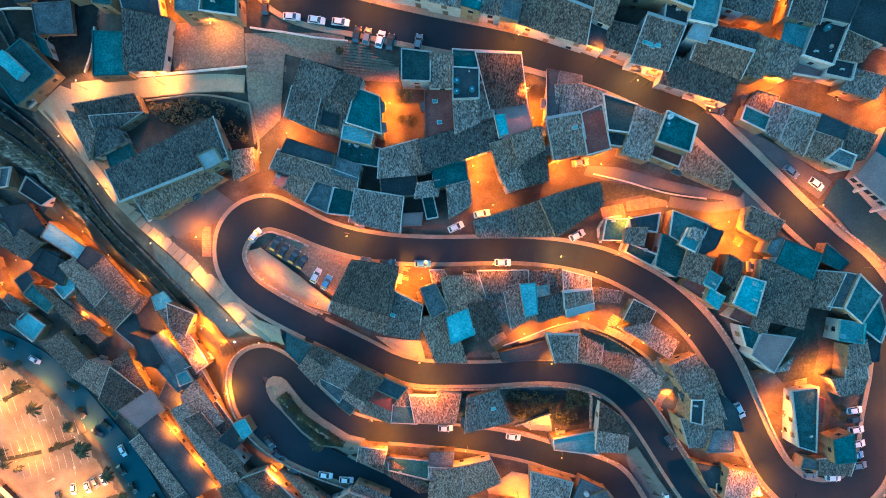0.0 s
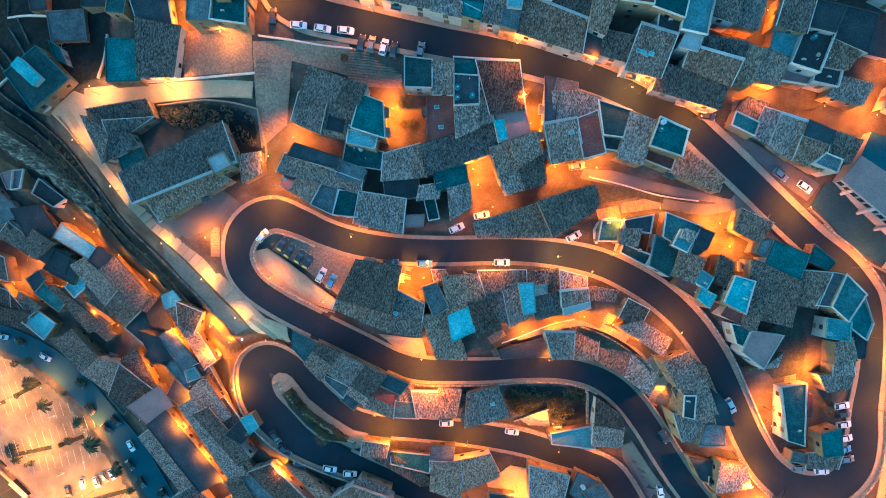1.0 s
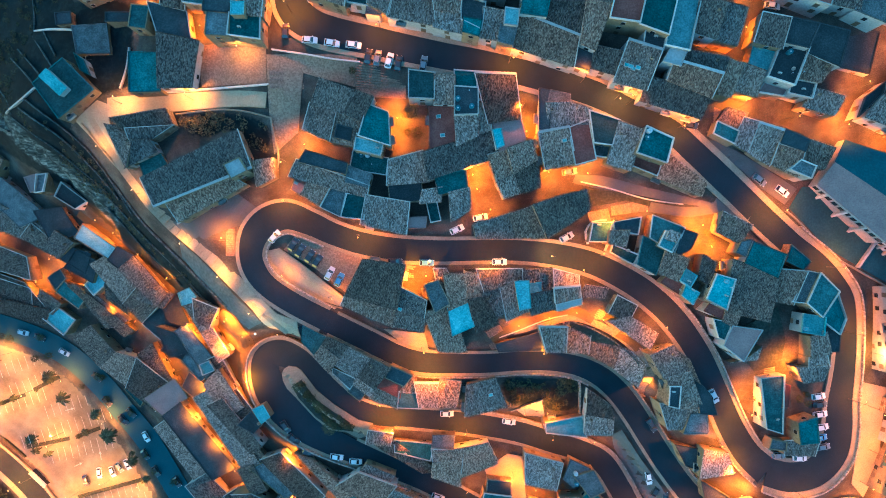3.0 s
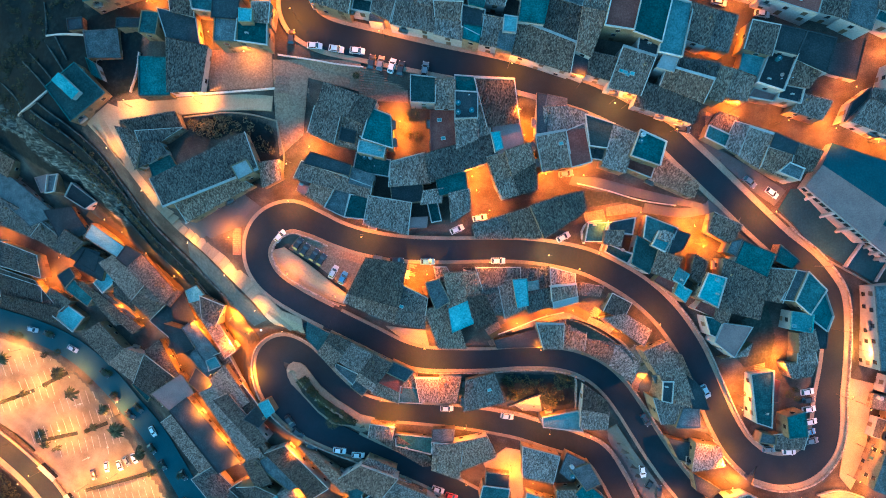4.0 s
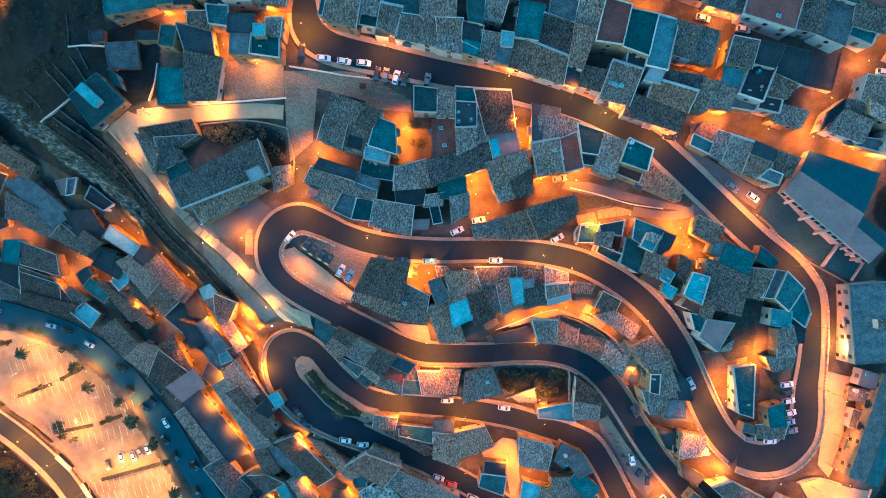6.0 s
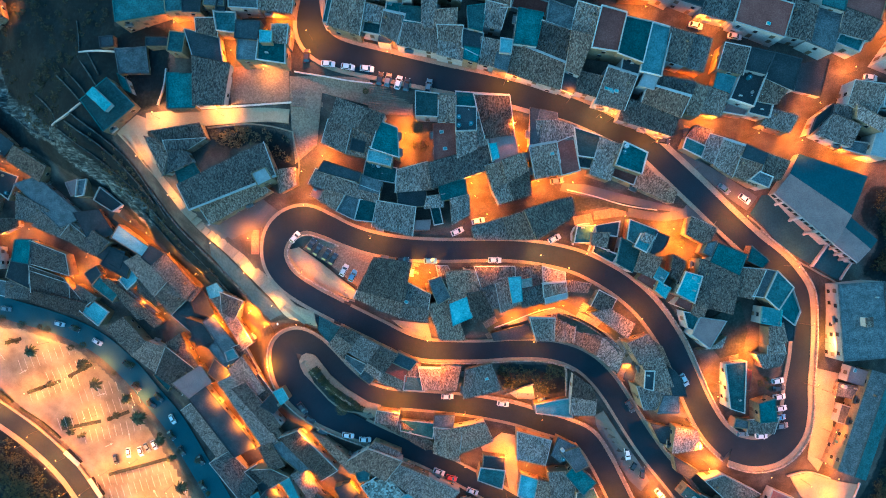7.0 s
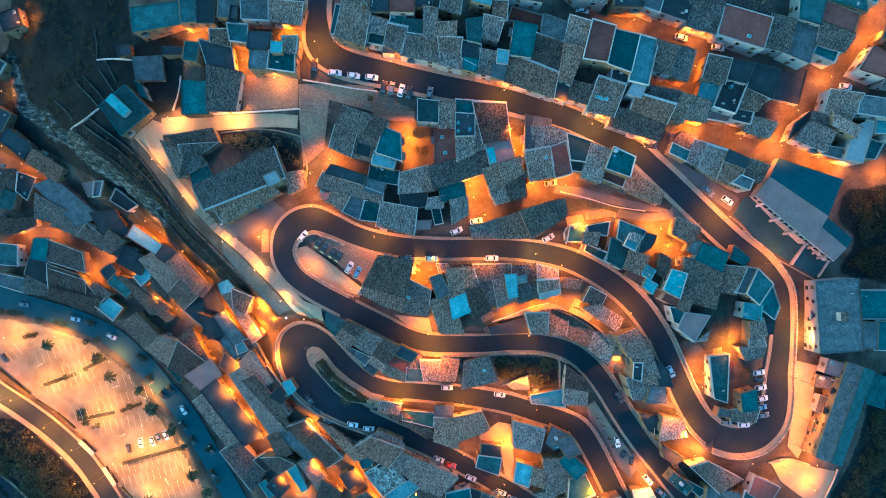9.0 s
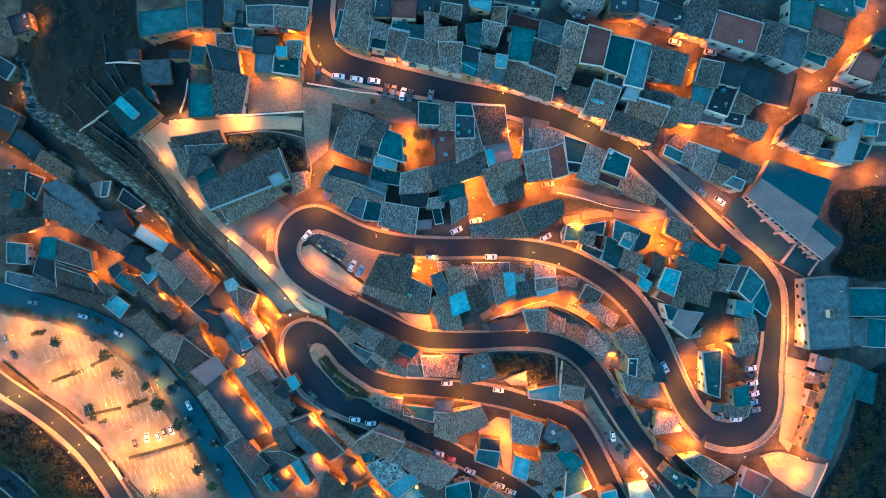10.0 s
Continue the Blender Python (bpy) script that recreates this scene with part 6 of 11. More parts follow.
house(88.70, -9.43, 6.81, 8.81, -6.9, 3.22, 6.09, "tile", "b", faces="lb", rise=0.16, edge=0.45, shape=(-3.51, -4.24, 2.49, -4.48, 4.31, 4.48, -3.30, 4.24))
house(97.47, -11.94, 6.29, 8.45, -43.6, 1.20, 9.16, "membrane", "a", faces="lf", edge=0.5, trim="coping", shape=(-1.71, -4.18, 3.84, -3.97, 2.45, 3.97, -4.58, 4.18))
house(102.36, -16.85, 8.63, 6.91, -54.2, -0.27, 7.38, "membrane", "a", faces="fl", edge=0.9, trim="coping", shape=(-2.90, -4.47, 5.35, -1.92, 2.89, 1.92, -5.33, 4.47))
house(93.91, -9.69, 3.78, 8.94, -8.2, 2.34, 7.20, "concrete", "c", faces="lb", edge=0.5, trim="coping", shape=(-3.33, -4.35, 0.69, -4.18, 3.09, 4.18, -0.45, 4.35))
house(70.89, -15.96, 5.19, 2.75, -20.8, 1.79, 6.19, "red", "b", faces="", edge=0.25, trim="roof", shape=(-2.92, -1.22, 2.36, -1.47, 2.82, 1.47, -2.26, 1.22))
house(74.94, -17.50, 4.15, 4.15, -17.5, 3.13, 4.96, "tile", "a", faces="", rise=0.15, edge=0.2, shape=(-1.89, -1.71, 2.14, -2.43, 1.94, 2.43, -2.19, 1.71))
house(72.92, -21.11, 4.14, 5.24, -15.5, 1.10, 6.49, "membrane", "b", faces="lb", edge=0.7, trim="coping", shape=(-0.70, -2.23, 2.00, -2.62, 2.12, 2.62, -3.42, 2.23))
house(77.33, -23.79, 7.54, 7.77, -21.8, 0.96, 7.39, "plum", "b", faces="lf", edge=0.25, trim="wall", shape=(-3.78, -2.86, 2.84, -4.84, 4.42, 4.84, -3.49, 2.86))
house(80.97, -28.56, 6.52, 3.53, 20.3, 0.25, 4.71, "tile", "a", faces="bl", rise=0.22, edge=0.2, shape=(-4.85, 0.10, 2.12, -1.52, 4.19, 1.52, -1.47, -0.10))
house(88.36, -41.46, 5.67, 14.85, -2.2, -4.11, 7.98, "membrane", "b", faces="lb", edge=0.5, trim="coping", shape=(-1.68, -6.78, 2.80, -7.99, 2.73, 7.99, -3.85, 6.78))
house(91.91, -39.40, 1.97, 6.38, -8.6, -2.93, 6.61, "red", "c", faces="", edge=0.25, trim="roof", shape=(-0.89, -3.33, 1.16, -3.04, 0.79, 3.04, -1.06, 3.33))
house(98.72, -49.37, 5.20, 6.45, 11.6, -5.10, 7.66, "membrane", "a", faces="lb", edge=0.35, trim="roof", shape=(-2.94, -2.96, 2.21, -3.45, 2.97, 3.45, -2.24, 2.96))
house(98.96, -54.77, 9.36, 4.75, 1.9, -6.73, 4.93, "tile", "a", faces="lb", rise=0.18, edge=0.45, shape=(-4.50, -2.10, 4.07, -2.57, 5.28, 2.57, -4.85, 2.10))
house(92.19, -53.97, 4.65, 2.76, -9.3, -5.96, 5.48, "concrete", "a", faces="", edge=0.35, trim="wall", shape=(-2.51, -1.47, 2.46, -1.27, 2.19, 1.27, -2.13, 1.47))
house(98.45, -33.10, 7.42, 4.85, 6.3, -1.62, 6.10, "tile", "c", faces="lb", rise=0.21, edge=0.2, shape=(-2.61, -2.27, 2.91, -2.19, 4.51, 2.19, -4.81, 2.27))
house(98.72, -25.04, 5.09, 6.01, 14.9, 0.13, 6.63, "tile", "a", faces="lb", rise=0.22, edge=0.2, shape=(-2.88, -2.96, 2.77, -3.03, 2.32, 3.03, -2.21, 2.96))
house(99.19, -29.50, 5.24, 3.34, 9.0, -0.72, 6.25, "tile", "a", faces="", rise=0.22, edge=0.45, shape=(-2.67, -1.49, 2.93, -1.82, 2.30, 1.82, -2.55, 1.49))
house(102.44, -23.14, 4.21, 7.74, -2.7, -0.82, 7.50, "bitumen", "c", faces="lb", edge=0.25, trim="roof", shape=(-1.65, -3.94, 1.94, -3.77, 2.27, 3.77, -2.55, 3.94))
house(59.68, -30.15, 6.99, 8.49, 19.6, -3.00, 7.66, "tile", "c", faces="lb", rise=0.18, chimney=1, edge=0.2, shape=(-2.60, -3.85, 4.56, -4.41, 2.41, 4.41, -4.37, 3.85))
house(64.41, -38.35, 7.31, 10.78, 2.1, -4.11, 6.79, "tile", "a", faces="lb", rise=0.2, edge=0.2, shape=(-2.00, -4.35, 5.79, -5.75, 1.38, 5.75, -5.17, 4.35))
house(64.71, -30.94, 5.11, 7.95, -38.0, -0.00, 4.39, "dark_tile", "c", faces="lf", rise=0.18, edge=0.2, shape=(1.32, -1.37, 6.03, -1.62, -0.92, 1.62, -6.43, 1.37))
house(70.35, -40.41, 5.87, 8.53, -30.7, -1.87, 5.12, "bitumen", "c", faces="lf", edge=0.25, trim="roof", shape=(0.82, -4.05, 5.16, -1.99, 0.32, 1.99, -6.30, 4.05))
house(61.36, -39.31, 3.06, 5.79, -6.5, -5.14, 10.06, "bitumen", "c", faces="", edge=0.5, trim="coping", shape=(-1.38, -2.72, 1.64, -3.07, 1.41, 3.07, -1.66, 2.72))
house(64.05, -45.98, 8.43, 6.88, -5.4, -8.96, 9.39, "tile", "a", faces="lb", rise=0.17, edge=0.45, shape=(-2.57, -3.60, 3.68, -2.89, 4.72, 2.89, -5.83, 3.60))
house(68.85, -47.34, 5.85, 6.03, 3.0, -6.97, 8.68, "concrete", "a", faces="lb", edge=0.25, trim="roof", shape=(-4.00, -2.70, 3.07, -3.12, 2.77, 3.12, -1.83, 2.70))
house(69.40, -58.50, 6.32, 6.37, -12.1, -10.31, 6.55, "bitumen", "a", faces="lb", edge=0.35, trim="roof", shape=(-1.03, -2.66, 3.13, -2.97, 3.19, 2.97, -5.28, 2.66))
house(74.98, -58.92, 7.97, 7.61, 1.6, -10.64, 9.56, "tile", "a", faces="lb", rise=0.2, edge=0.2, shape=(-4.30, -4.30, 4.93, -3.14, 2.95, 3.14, -3.59, 4.30))
house(-92.44, 73.56, 17.75, 7.73, 9.0, -7.30, 11.31, "membrane", "a", faces="fr", edge=0.35, trim="roof", shape=(-9.01, -4.01, 8.59, -3.71, 9.15, 3.71, -8.73, 4.01))
house(-80.99, 74.04, 5.80, 8.89, 3.5, -0.78, 9.64, "membrane", "a", faces="fr", edge=0.35, trim="wall", shape=(-2.78, -4.54, 2.84, -4.35, 2.95, 4.35, -3.01, 4.54))
house(-75.39, 73.68, 5.86, 9.04, 0.8, 0.83, 8.88, "bitumen", "c", faces="fr", edge=0.25, trim="roof", shape=(-2.78, -4.51, 2.45, -4.51, 3.41, 4.51, -3.08, 4.51))
house(-81.09, 61.43, 4.85, 6.22, -6.7, -0.67, 7.34, "membrane", "a", faces="rf", edge=0.35, trim="wall", shape=(-2.50, -3.06, 2.27, -3.16, 2.58, 3.16, -2.35, 3.06))
house(-71.96, 59.54, 10.11, 8.30, -11.9, 0.79, 7.57, "bitumen", "b", faces="rf", edge=0.25, trim="wall", shape=(-2.77, -3.99, 6.37, -3.46, 3.72, 3.46, -7.32, 3.99))
house(-64.46, 65.34, 6.21, 5.83, -4.6, 4.17, 7.88, "membrane", "a", faces="rf", edge=0.9, trim="coping", shape=(-2.42, -2.71, 3.36, -3.02, 2.84, 3.02, -3.78, 2.71))
house(-70.76, 65.05, 6.71, 4.35, -5.1, 2.17, 7.28, "dark_tile", "a", faces="rf", rise=0.23, edge=0.45, shape=(-3.16, -1.84, 3.33, -2.50, 3.35, 2.50, -3.52, 1.84))
house(-57.18, 61.88, 6.88, 5.38, -2.9, 5.80, 9.74, "bitumen", "a", faces="rf", edge=0.35, trim="roof", shape=(-3.47, -2.59, 3.15, -2.78, 3.72, 2.78, -3.40, 2.59))
house(-57.08, 56.33, 6.14, 6.05, -4.4, 4.93, 10.31, "concrete", "a", faces="rf", edge=0.35, trim="wall", shape=(-3.00, -3.11, 3.21, -2.93, 2.92, 2.93, -3.14, 3.11))
house(-51.16, 59.10, 3.29, 3.28, -1.0, 7.02, 11.17, "bright", "a", faces="", edge=0.35, trim="roof", shape=(-1.60, -1.68, 1.60, -1.60, 1.69, 1.60, -1.69, 1.68))
house(-50.36, 55.88, 8.19, 5.94, -6.9, 6.16, 9.12, "membrane", "a", faces="rf", edge=0.7, trim="coping", shape=(-4.10, -2.90, 4.45, -3.03, 3.73, 3.03, -4.09, 2.90))
house(-47.69, 60.50, 4.51, 4.78, -1.7, 7.44, 8.78, "tile", "c", faces="fr", rise=0.22, edge=0.45, shape=(-2.32, -2.29, 1.96, -2.47, 2.56, 2.47, -2.20, 2.29))
house(-58.45, 71.28, 8.69, 6.22, -0.1, 5.40, 10.04, "concrete", "b", faces="fr", edge=0.25, trim="wall", shape=(-4.14, -2.89, 4.19, -3.33, 4.49, 3.33, -4.54, 2.89))
house(-49.27, 70.70, 10.22, 6.17, -5.4, 7.18, 7.74, "tile", "a", faces="fr", rise=0.21, edge=0.45, shape=(-5.00, -2.97, 4.84, -3.19, 5.38, 3.19, -5.22, 2.97))
house(-98.04, 58.10, 9.66, 8.16, 2.3, -6.07, 5.06, "concrete", "a", faces="rf", edge=0.35, trim="roof", shape=(-4.29, -3.92, 5.16, -4.20, 4.49, 4.20, -5.36, 3.92))
house(-33.60, 68.22, 2.44, 9.12, -6.0, 8.25, 8.41, "membrane", "b", faces="fr", edge=0.25, trim="wall", shape=(-1.58, -4.51, 0.59, -4.55, 1.84, 4.55, -0.85, 4.51))
house(-28.01, 67.60, 9.25, 13.38, -9.6, 8.93, 9.63, "tile", "a", faces="fr", rise=0.16, chimney=1, edge=0.45, shape=(-5.09, -6.01, 4.44, -7.35, 4.72, 7.35, -4.06, 6.01))
house(-21.33, 65.65, 5.83, 4.29, -12.5, 11.21, 7.56, "tile", "b", faces="fr", rise=0.19, edge=0.2, shape=(-3.16, -2.24, 2.35, -1.96, 3.47, 1.96, -2.67, 2.24))
house(-21.26, 62.49, 5.68, 4.00, -7.1, 10.13, 6.65, "membrane", "b", faces="fr", edge=0.7, trim="coping", shape=(-2.95, -1.80, 2.59, -2.17, 3.08, 2.17, -2.72, 1.80))
house(-13.58, 70.79, 7.16, 5.34, -0.7, 12.65, 10.19, "red", "b", faces="fr", edge=0.35, trim="roof", shape=(-3.71, -2.58, 3.37, -2.75, 3.79, 2.75, -3.46, 2.58))
house(-15.33, 67.01, 4.42, 3.95, -14.4, 12.46, 7.08, "membrane", "b", faces="", edge=0.7, trim="coping", shape=(-2.02, -1.80, 2.12, -2.14, 2.28, 2.14, -2.39, 1.80))
house(-15.82, 61.95, 6.10, 6.65, -19.5, 10.60, 8.59, "tile", "a", faces="fr", rise=0.2, chimney=2, edge=0.95, shape=(-2.66, -2.89, 3.34, -3.73, 2.70, 3.73, -3.38, 2.89))
house(-17.76, 59.29, 3.96, 2.76, -14.0, 10.29, 6.70, "concrete", "b", faces="", edge=0.25, trim="roof", shape=(-1.86, -1.54, 1.72, -1.19, 2.22, 1.19, -2.08, 1.54))
house(-10.35, 64.66, 6.06, 4.72, -4.9, 12.88, 7.57, "membrane", "a", faces="fr", edge=0.35, trim="roof", shape=(-2.26, -2.21, 2.96, -2.38, 3.10, 2.38, -3.81, 2.21))
house(-8.10, 59.05, 10.83, 6.62, -10.2, 10.72, 8.33, "tile", "b", faces="fr", rise=0.22, edge=0.45, shape=(-5.84, -3.14, 6.04, -3.39, 4.79, 3.39, -4.99, 3.14))
house(-5.52, 65.23, 4.06, 8.68, -9.1, 13.17, 8.14, "tile", "b", faces="fr", rise=0.21, edge=0.2, shape=(-1.32, -4.36, 2.39, -4.25, 1.66, 4.25, -2.74, 4.36))
house(-0.81, 63.30, 6.06, 4.31, -1.2, 13.54, 8.07, "tile", "b", faces="fr", rise=0.22, edge=0.2, shape=(-3.24, -1.90, 3.00, -2.40, 3.05, 2.40, -2.80, 1.90))
house(0.26, 59.44, 6.87, 3.87, -4.3, 13.06, 7.70, "tile", "b", faces="fr", rise=0.24, edge=0.45, shape=(-3.13, -1.72, 3.27, -2.11, 3.59, 2.11, -3.73, 1.72))
house(0.60, 55.74, 7.45, 4.61, -9.6, 11.51, 7.64, "tile", "b", faces="fr", rise=0.15, edge=0.2, shape=(-3.62, -2.09, 3.99, -2.50, 3.45, 2.50, -3.82, 2.09))
house(0.44, 70.74, 6.34, 3.84, -11.7, 14.15, 7.48, "tile", "a", faces="fr", rise=0.17, edge=0.45, shape=(-3.13, -1.76, 3.37, -2.07, 2.97, 2.07, -3.20, 1.76))
house(9.25, 71.87, 6.29, 2.95, -5.5, 14.77, 9.08, "bright", "a", faces="fl", edge=0.25, trim="roof", shape=(-2.60, -1.04, 3.06, -1.78, 3.19, 1.78, -3.66, 1.04))
house(7.45, 63.51, 4.73, 7.01, -0.8, 14.13, 7.76, "membrane", "b", faces="fl", edge=0.35, trim="roof", shape=(-2.02, -3.08, 1.73, -3.87, 2.93, 3.87, -2.65, 3.08))
house(6.42, 57.39, 5.88, 6.18, -19.3, 12.08, 8.37, "bitumen", "b", faces="fr", edge=0.35, trim="wall", shape=(-2.10, -2.65, 3.53, -3.36, 2.30, 3.36, -3.73, 2.65))
house(6.24, 53.85, 4.49, 3.98, -11.9, 11.91, 8.80, "membrane", "a", faces="fr", edge=0.25, trim="roof", shape=(-2.02, -1.83, 2.26, -2.14, 2.22, 2.14, -2.46, 1.83))
house(11.11, 54.70, 5.27, 6.76, -10.4, 12.02, 7.06, "tile", "b", faces="fl", rise=0.23, edge=0.2, shape=(-2.46, -3.37, 2.40, -3.37, 2.87, 3.37, -2.82, 3.37))
house(12.54, 64.09, 5.64, 6.27, -11.7, 14.34, 6.96, "tile", "b", faces="fr", rise=0.2, edge=0.45, shape=(-2.42, -3.22, 2.58, -3.02, 3.05, 3.02, -3.21, 3.22))
house(15.71, 55.73, 3.46, 4.10, -7.3, 13.40, 8.53, "bright", "b", faces="", edge=0.25, trim="wall", shape=(-1.63, -2.08, 1.74, -2.01, 1.72, 2.01, -1.83, 2.08))
house(14.76, 51.89, 4.08, 4.65, -9.9, 12.13, 8.71, "concrete", "a", faces="fl", edge=0.25, trim="roof", shape=(-2.00, -2.12, 1.79, -2.52, 2.27, 2.52, -2.07, 2.12))
# Orange-lit stepped slats; that light is put in as red roof colour.
house(23.64, 68.44, 11.60, 4.26, -14.7, 14.79, 3.27, "red", "b", faces="fl", edge=0.35, trim="wall", shape=(-5.93, -2.19, 5.82, -2.07, 5.79, 2.07, -5.67, 2.19))
house(21.61, 60.56, 6.74, 9.79, -9.2, 14.19, 8.42, "membrane", "b", faces="fl", edge=0.25, trim="roof", shape=(-3.21, -4.99, 3.14, -4.80, 3.59, 4.80, -3.52, 4.99))
house(30.50, 63.86, 7.56, 6.14, -17.8, 14.47, 8.32, "concrete", "b", faces="fl", edge=0.35, trim="roof", shape=(-3.27, -3.22, 3.71, -2.88, 3.84, 2.88, -4.27, 3.22))
house(37.29, 62.61, 6.65, 8.19, -13.5, 14.21, 8.02, "tile", "b", faces="fl", rise=0.16, chimney=1, edge=0.45, shape=(-3.22, -4.25, 3.28, -3.94, 3.36, 3.94, -3.43, 4.25))
house(28.66, 57.21, 9.09, 8.17, -19.6, 13.85, 7.09, "dark_tile", "b", faces="fl", rise=0.2, edge=0.45, shape=(-4.19, -3.94, 5.37, -4.14, 3.72, 4.14, -4.90, 3.94))
house(24.37, 50.69, 15.70, 7.61, -19.4, 11.85, 7.36, "tile", "b", faces="fl", rise=0.23, edge=0.95, shape=(-7.28, -4.03, 8.56, -3.46, 7.14, 3.46, -8.42, 4.03))
house(35.26, 53.83, 5.18, 10.29, -16.9, 12.89, 8.32, "tile", "b", faces="fl", rise=0.19, edge=0.2, shape=(-1.65, -4.84, 2.44, -5.36, 2.70, 5.36, -3.50, 4.84))
house(43.60, 59.85, 7.36, 11.54, -11.5, 13.69, 9.78, "red", "a", faces="fl", edge=0.7, trim="coping", shape=(-3.89, -5.99, 3.54, -5.55, 3.81, 5.55, -3.47, 5.99))
house(50.68, 57.75, 7.85, 11.03, -15.7, 13.20, 9.49, "membrane", "a", faces="fl", edge=0.5, trim="coping", shape=(-3.49, -5.21, 4.16, -5.80, 3.68, 5.80, -4.34, 5.21))
house(57.09, 55.29, 6.15, 14.01, -13.9, 12.62, 8.39, "bright", "b", faces="fl", edge=0.9, trim="coping", shape=(-2.92, -7.09, 3.27, -6.91, 2.88, 6.91, -3.23, 7.09))
house(63.41, 56.13, 6.29, 8.47, -16.9, 12.38, 8.01, "dark_tile", "b", faces="fl", rise=0.18, chimney=1, edge=0.2, shape=(-2.44, -4.16, 3.36, -4.24, 2.93, 4.24, -3.85, 4.16))
house(69.21, 54.96, 6.00, 8.67, -15.8, 11.68, 7.35, "dark_tile", "a", faces="fl", rise=0.21, edge=0.2, shape=(-2.88, -4.31, 3.34, -4.35, 2.65, 4.35, -3.12, 4.31))
house(33.56, 46.83, 5.08, 5.05, -18.2, 11.72, 6.63, "bitumen", "b", faces="fl", edge=0.25, trim="roof", shape=(-2.56, -2.43, 2.49, -2.62, 2.58, 2.62, -2.52, 2.43))
house(39.42, 46.22, 7.24, 5.44, -13.6, 11.47, 7.11, "dark_tile", "b", faces="fl", rise=0.2, edge=0.2, shape=(-3.37, -2.63, 3.30, -2.78, 3.93, 2.78, -3.87, 2.63))
house(46.61, 44.76, 8.60, 9.96, -15.5, 11.16, 7.66, "tile", "b", faces="fl", rise=0.2, chimney=1, edge=0.95, shape=(-4.52, -5.10, 4.04, -4.85, 4.55, 4.85, -4.07, 5.10))
house(50.49, 50.69, 5.45, 3.99, -10.5, 13.06, 7.22, "bitumen", "b", faces="", edge=0.7, trim="coping", shape=(-2.69, -2.01, 2.48, -1.97, 2.96, 1.97, -2.75, 2.01))
house(55.28, 46.59, 4.35, 3.94, -12.3, 12.40, 8.49, "pale", "b", faces="", edge=0.35, trim="wall", shape=(-2.68, -1.82, 1.88, -2.03, 2.46, 2.03, -1.66, 1.82))
house(66.50, 71.18, 8.91, 5.75, -18.8, 13.80, 7.28, "bitumen", "b", faces="fl", edge=0.25, trim="roof", shape=(-4.26, -2.92, 4.44, -2.82, 4.47, 2.82, -4.66, 2.92))
house(59.00, 72.06, 6.51, 4.71, -16.5, 13.99, 8.35, "concrete", "b", faces="fl", edge=0.35, trim="wall", shape=(-2.62, -2.03, 3.23, -2.58, 3.26, 2.58, -3.86, 2.03))
house(41.13, 73.35, 10.00, 4.01, -2.7, 14.67, 8.15, "tile", "b", faces="fl", rise=0.2, chimney=2, edge=0.2, shape=(-3.14, -1.32, 4.70, -1.70, 5.29, 1.70, -6.86, 1.32))
house(75.38, 68.69, 10.04, 7.62, -11.1, 13.33, 6.58, "dark_tile", "b", faces="fl", rise=0.17, chimney=2, edge=0.2, shape=(-4.77, -3.62, 5.19, -3.99, 4.84, 3.99, -5.26, 3.62))
house(87.15, 65.71, 14.74, 9.60, -16.4, 12.09, 8.80, "red", "b", faces="fl", edge=0.35, trim="wall", shape=(-7.24, -4.69, 7.38, -4.91, 7.36, 4.91, -7.50, 4.69))
house(88.57, 72.41, 13.44, 4.63, -11.9, 13.28, 6.88, "dark_tile", "a", faces="fl", rise=0.17, chimney=1, edge=0.2, shape=(-6.57, -2.22, 6.93, -2.39, 6.51, 2.39, -6.86, 2.22))
house(98.31, 64.35, 7.91, 9.13, -13.2, 11.68, 6.84, "dark_tile", "b", faces="fl", rise=0.21, chimney=2, edge=0.2, shape=(-3.68, -4.62, 4.50, -4.47, 3.40, 4.47, -4.22, 4.62))
house(105.71, 62.35, 8.30, 10.83, -18.2, 11.03, 7.53, "concrete", "b", faces="fl", edge=0.25, trim="roof", shape=(-4.20, -5.14, 4.09, -5.69, 4.20, 5.69, -4.09, 5.14))
house(115.00, 63.14, 10.31, 6.12, -18.1, 11.12, 7.57, "dark_tile", "b", faces="fl", rise=0.16, edge=0.2, shape=(-4.80, -3.22, 4.57, -2.82, 5.74, 2.82, -5.50, 3.22))
house(113.39, 59.41, 7.25, 4.37, -21.3, 10.65, 6.59, "membrane", "b", faces="fl", edge=0.9, trim="coping", shape=(-3.84, -2.11, 3.55, -2.24, 3.70, 2.24, -3.40, 2.11))
house(116.08, 69.17, 11.18, 6.44, -21.7, 11.83, 7.66, "red", "a", faces="fl", edge=0.35, trim="wall", shape=(-5.44, -3.05, 5.87, -3.37, 5.31, 3.37, -5.74, 3.05))
house(107.42, 71.52, 7.27, 8.30, -11.8, 12.56, 7.72, "membrane", "b", faces="fl", edge=0.35, trim="roof", shape=(-3.04, -3.87, 3.53, -4.38, 3.73, 4.38, -4.22, 3.87))
house(125.39, 75.33, 4.14, 3.52, -11.5, 12.78, 7.37, "membrane", "b", faces="", edge=0.35, trim="wall", shape=(-1.74, -1.44, 1.94, -2.05, 2.15, 2.05, -2.35, 1.44))
house(128.78, 56.21, 7.73, 7.77, -23.5, 9.15, 9.14, "red", "b", faces="fl", edge=0.25, trim="roof", shape=(-4.45, -4.28, 3.83, -3.45, 3.86, 3.45, -3.24, 4.28))
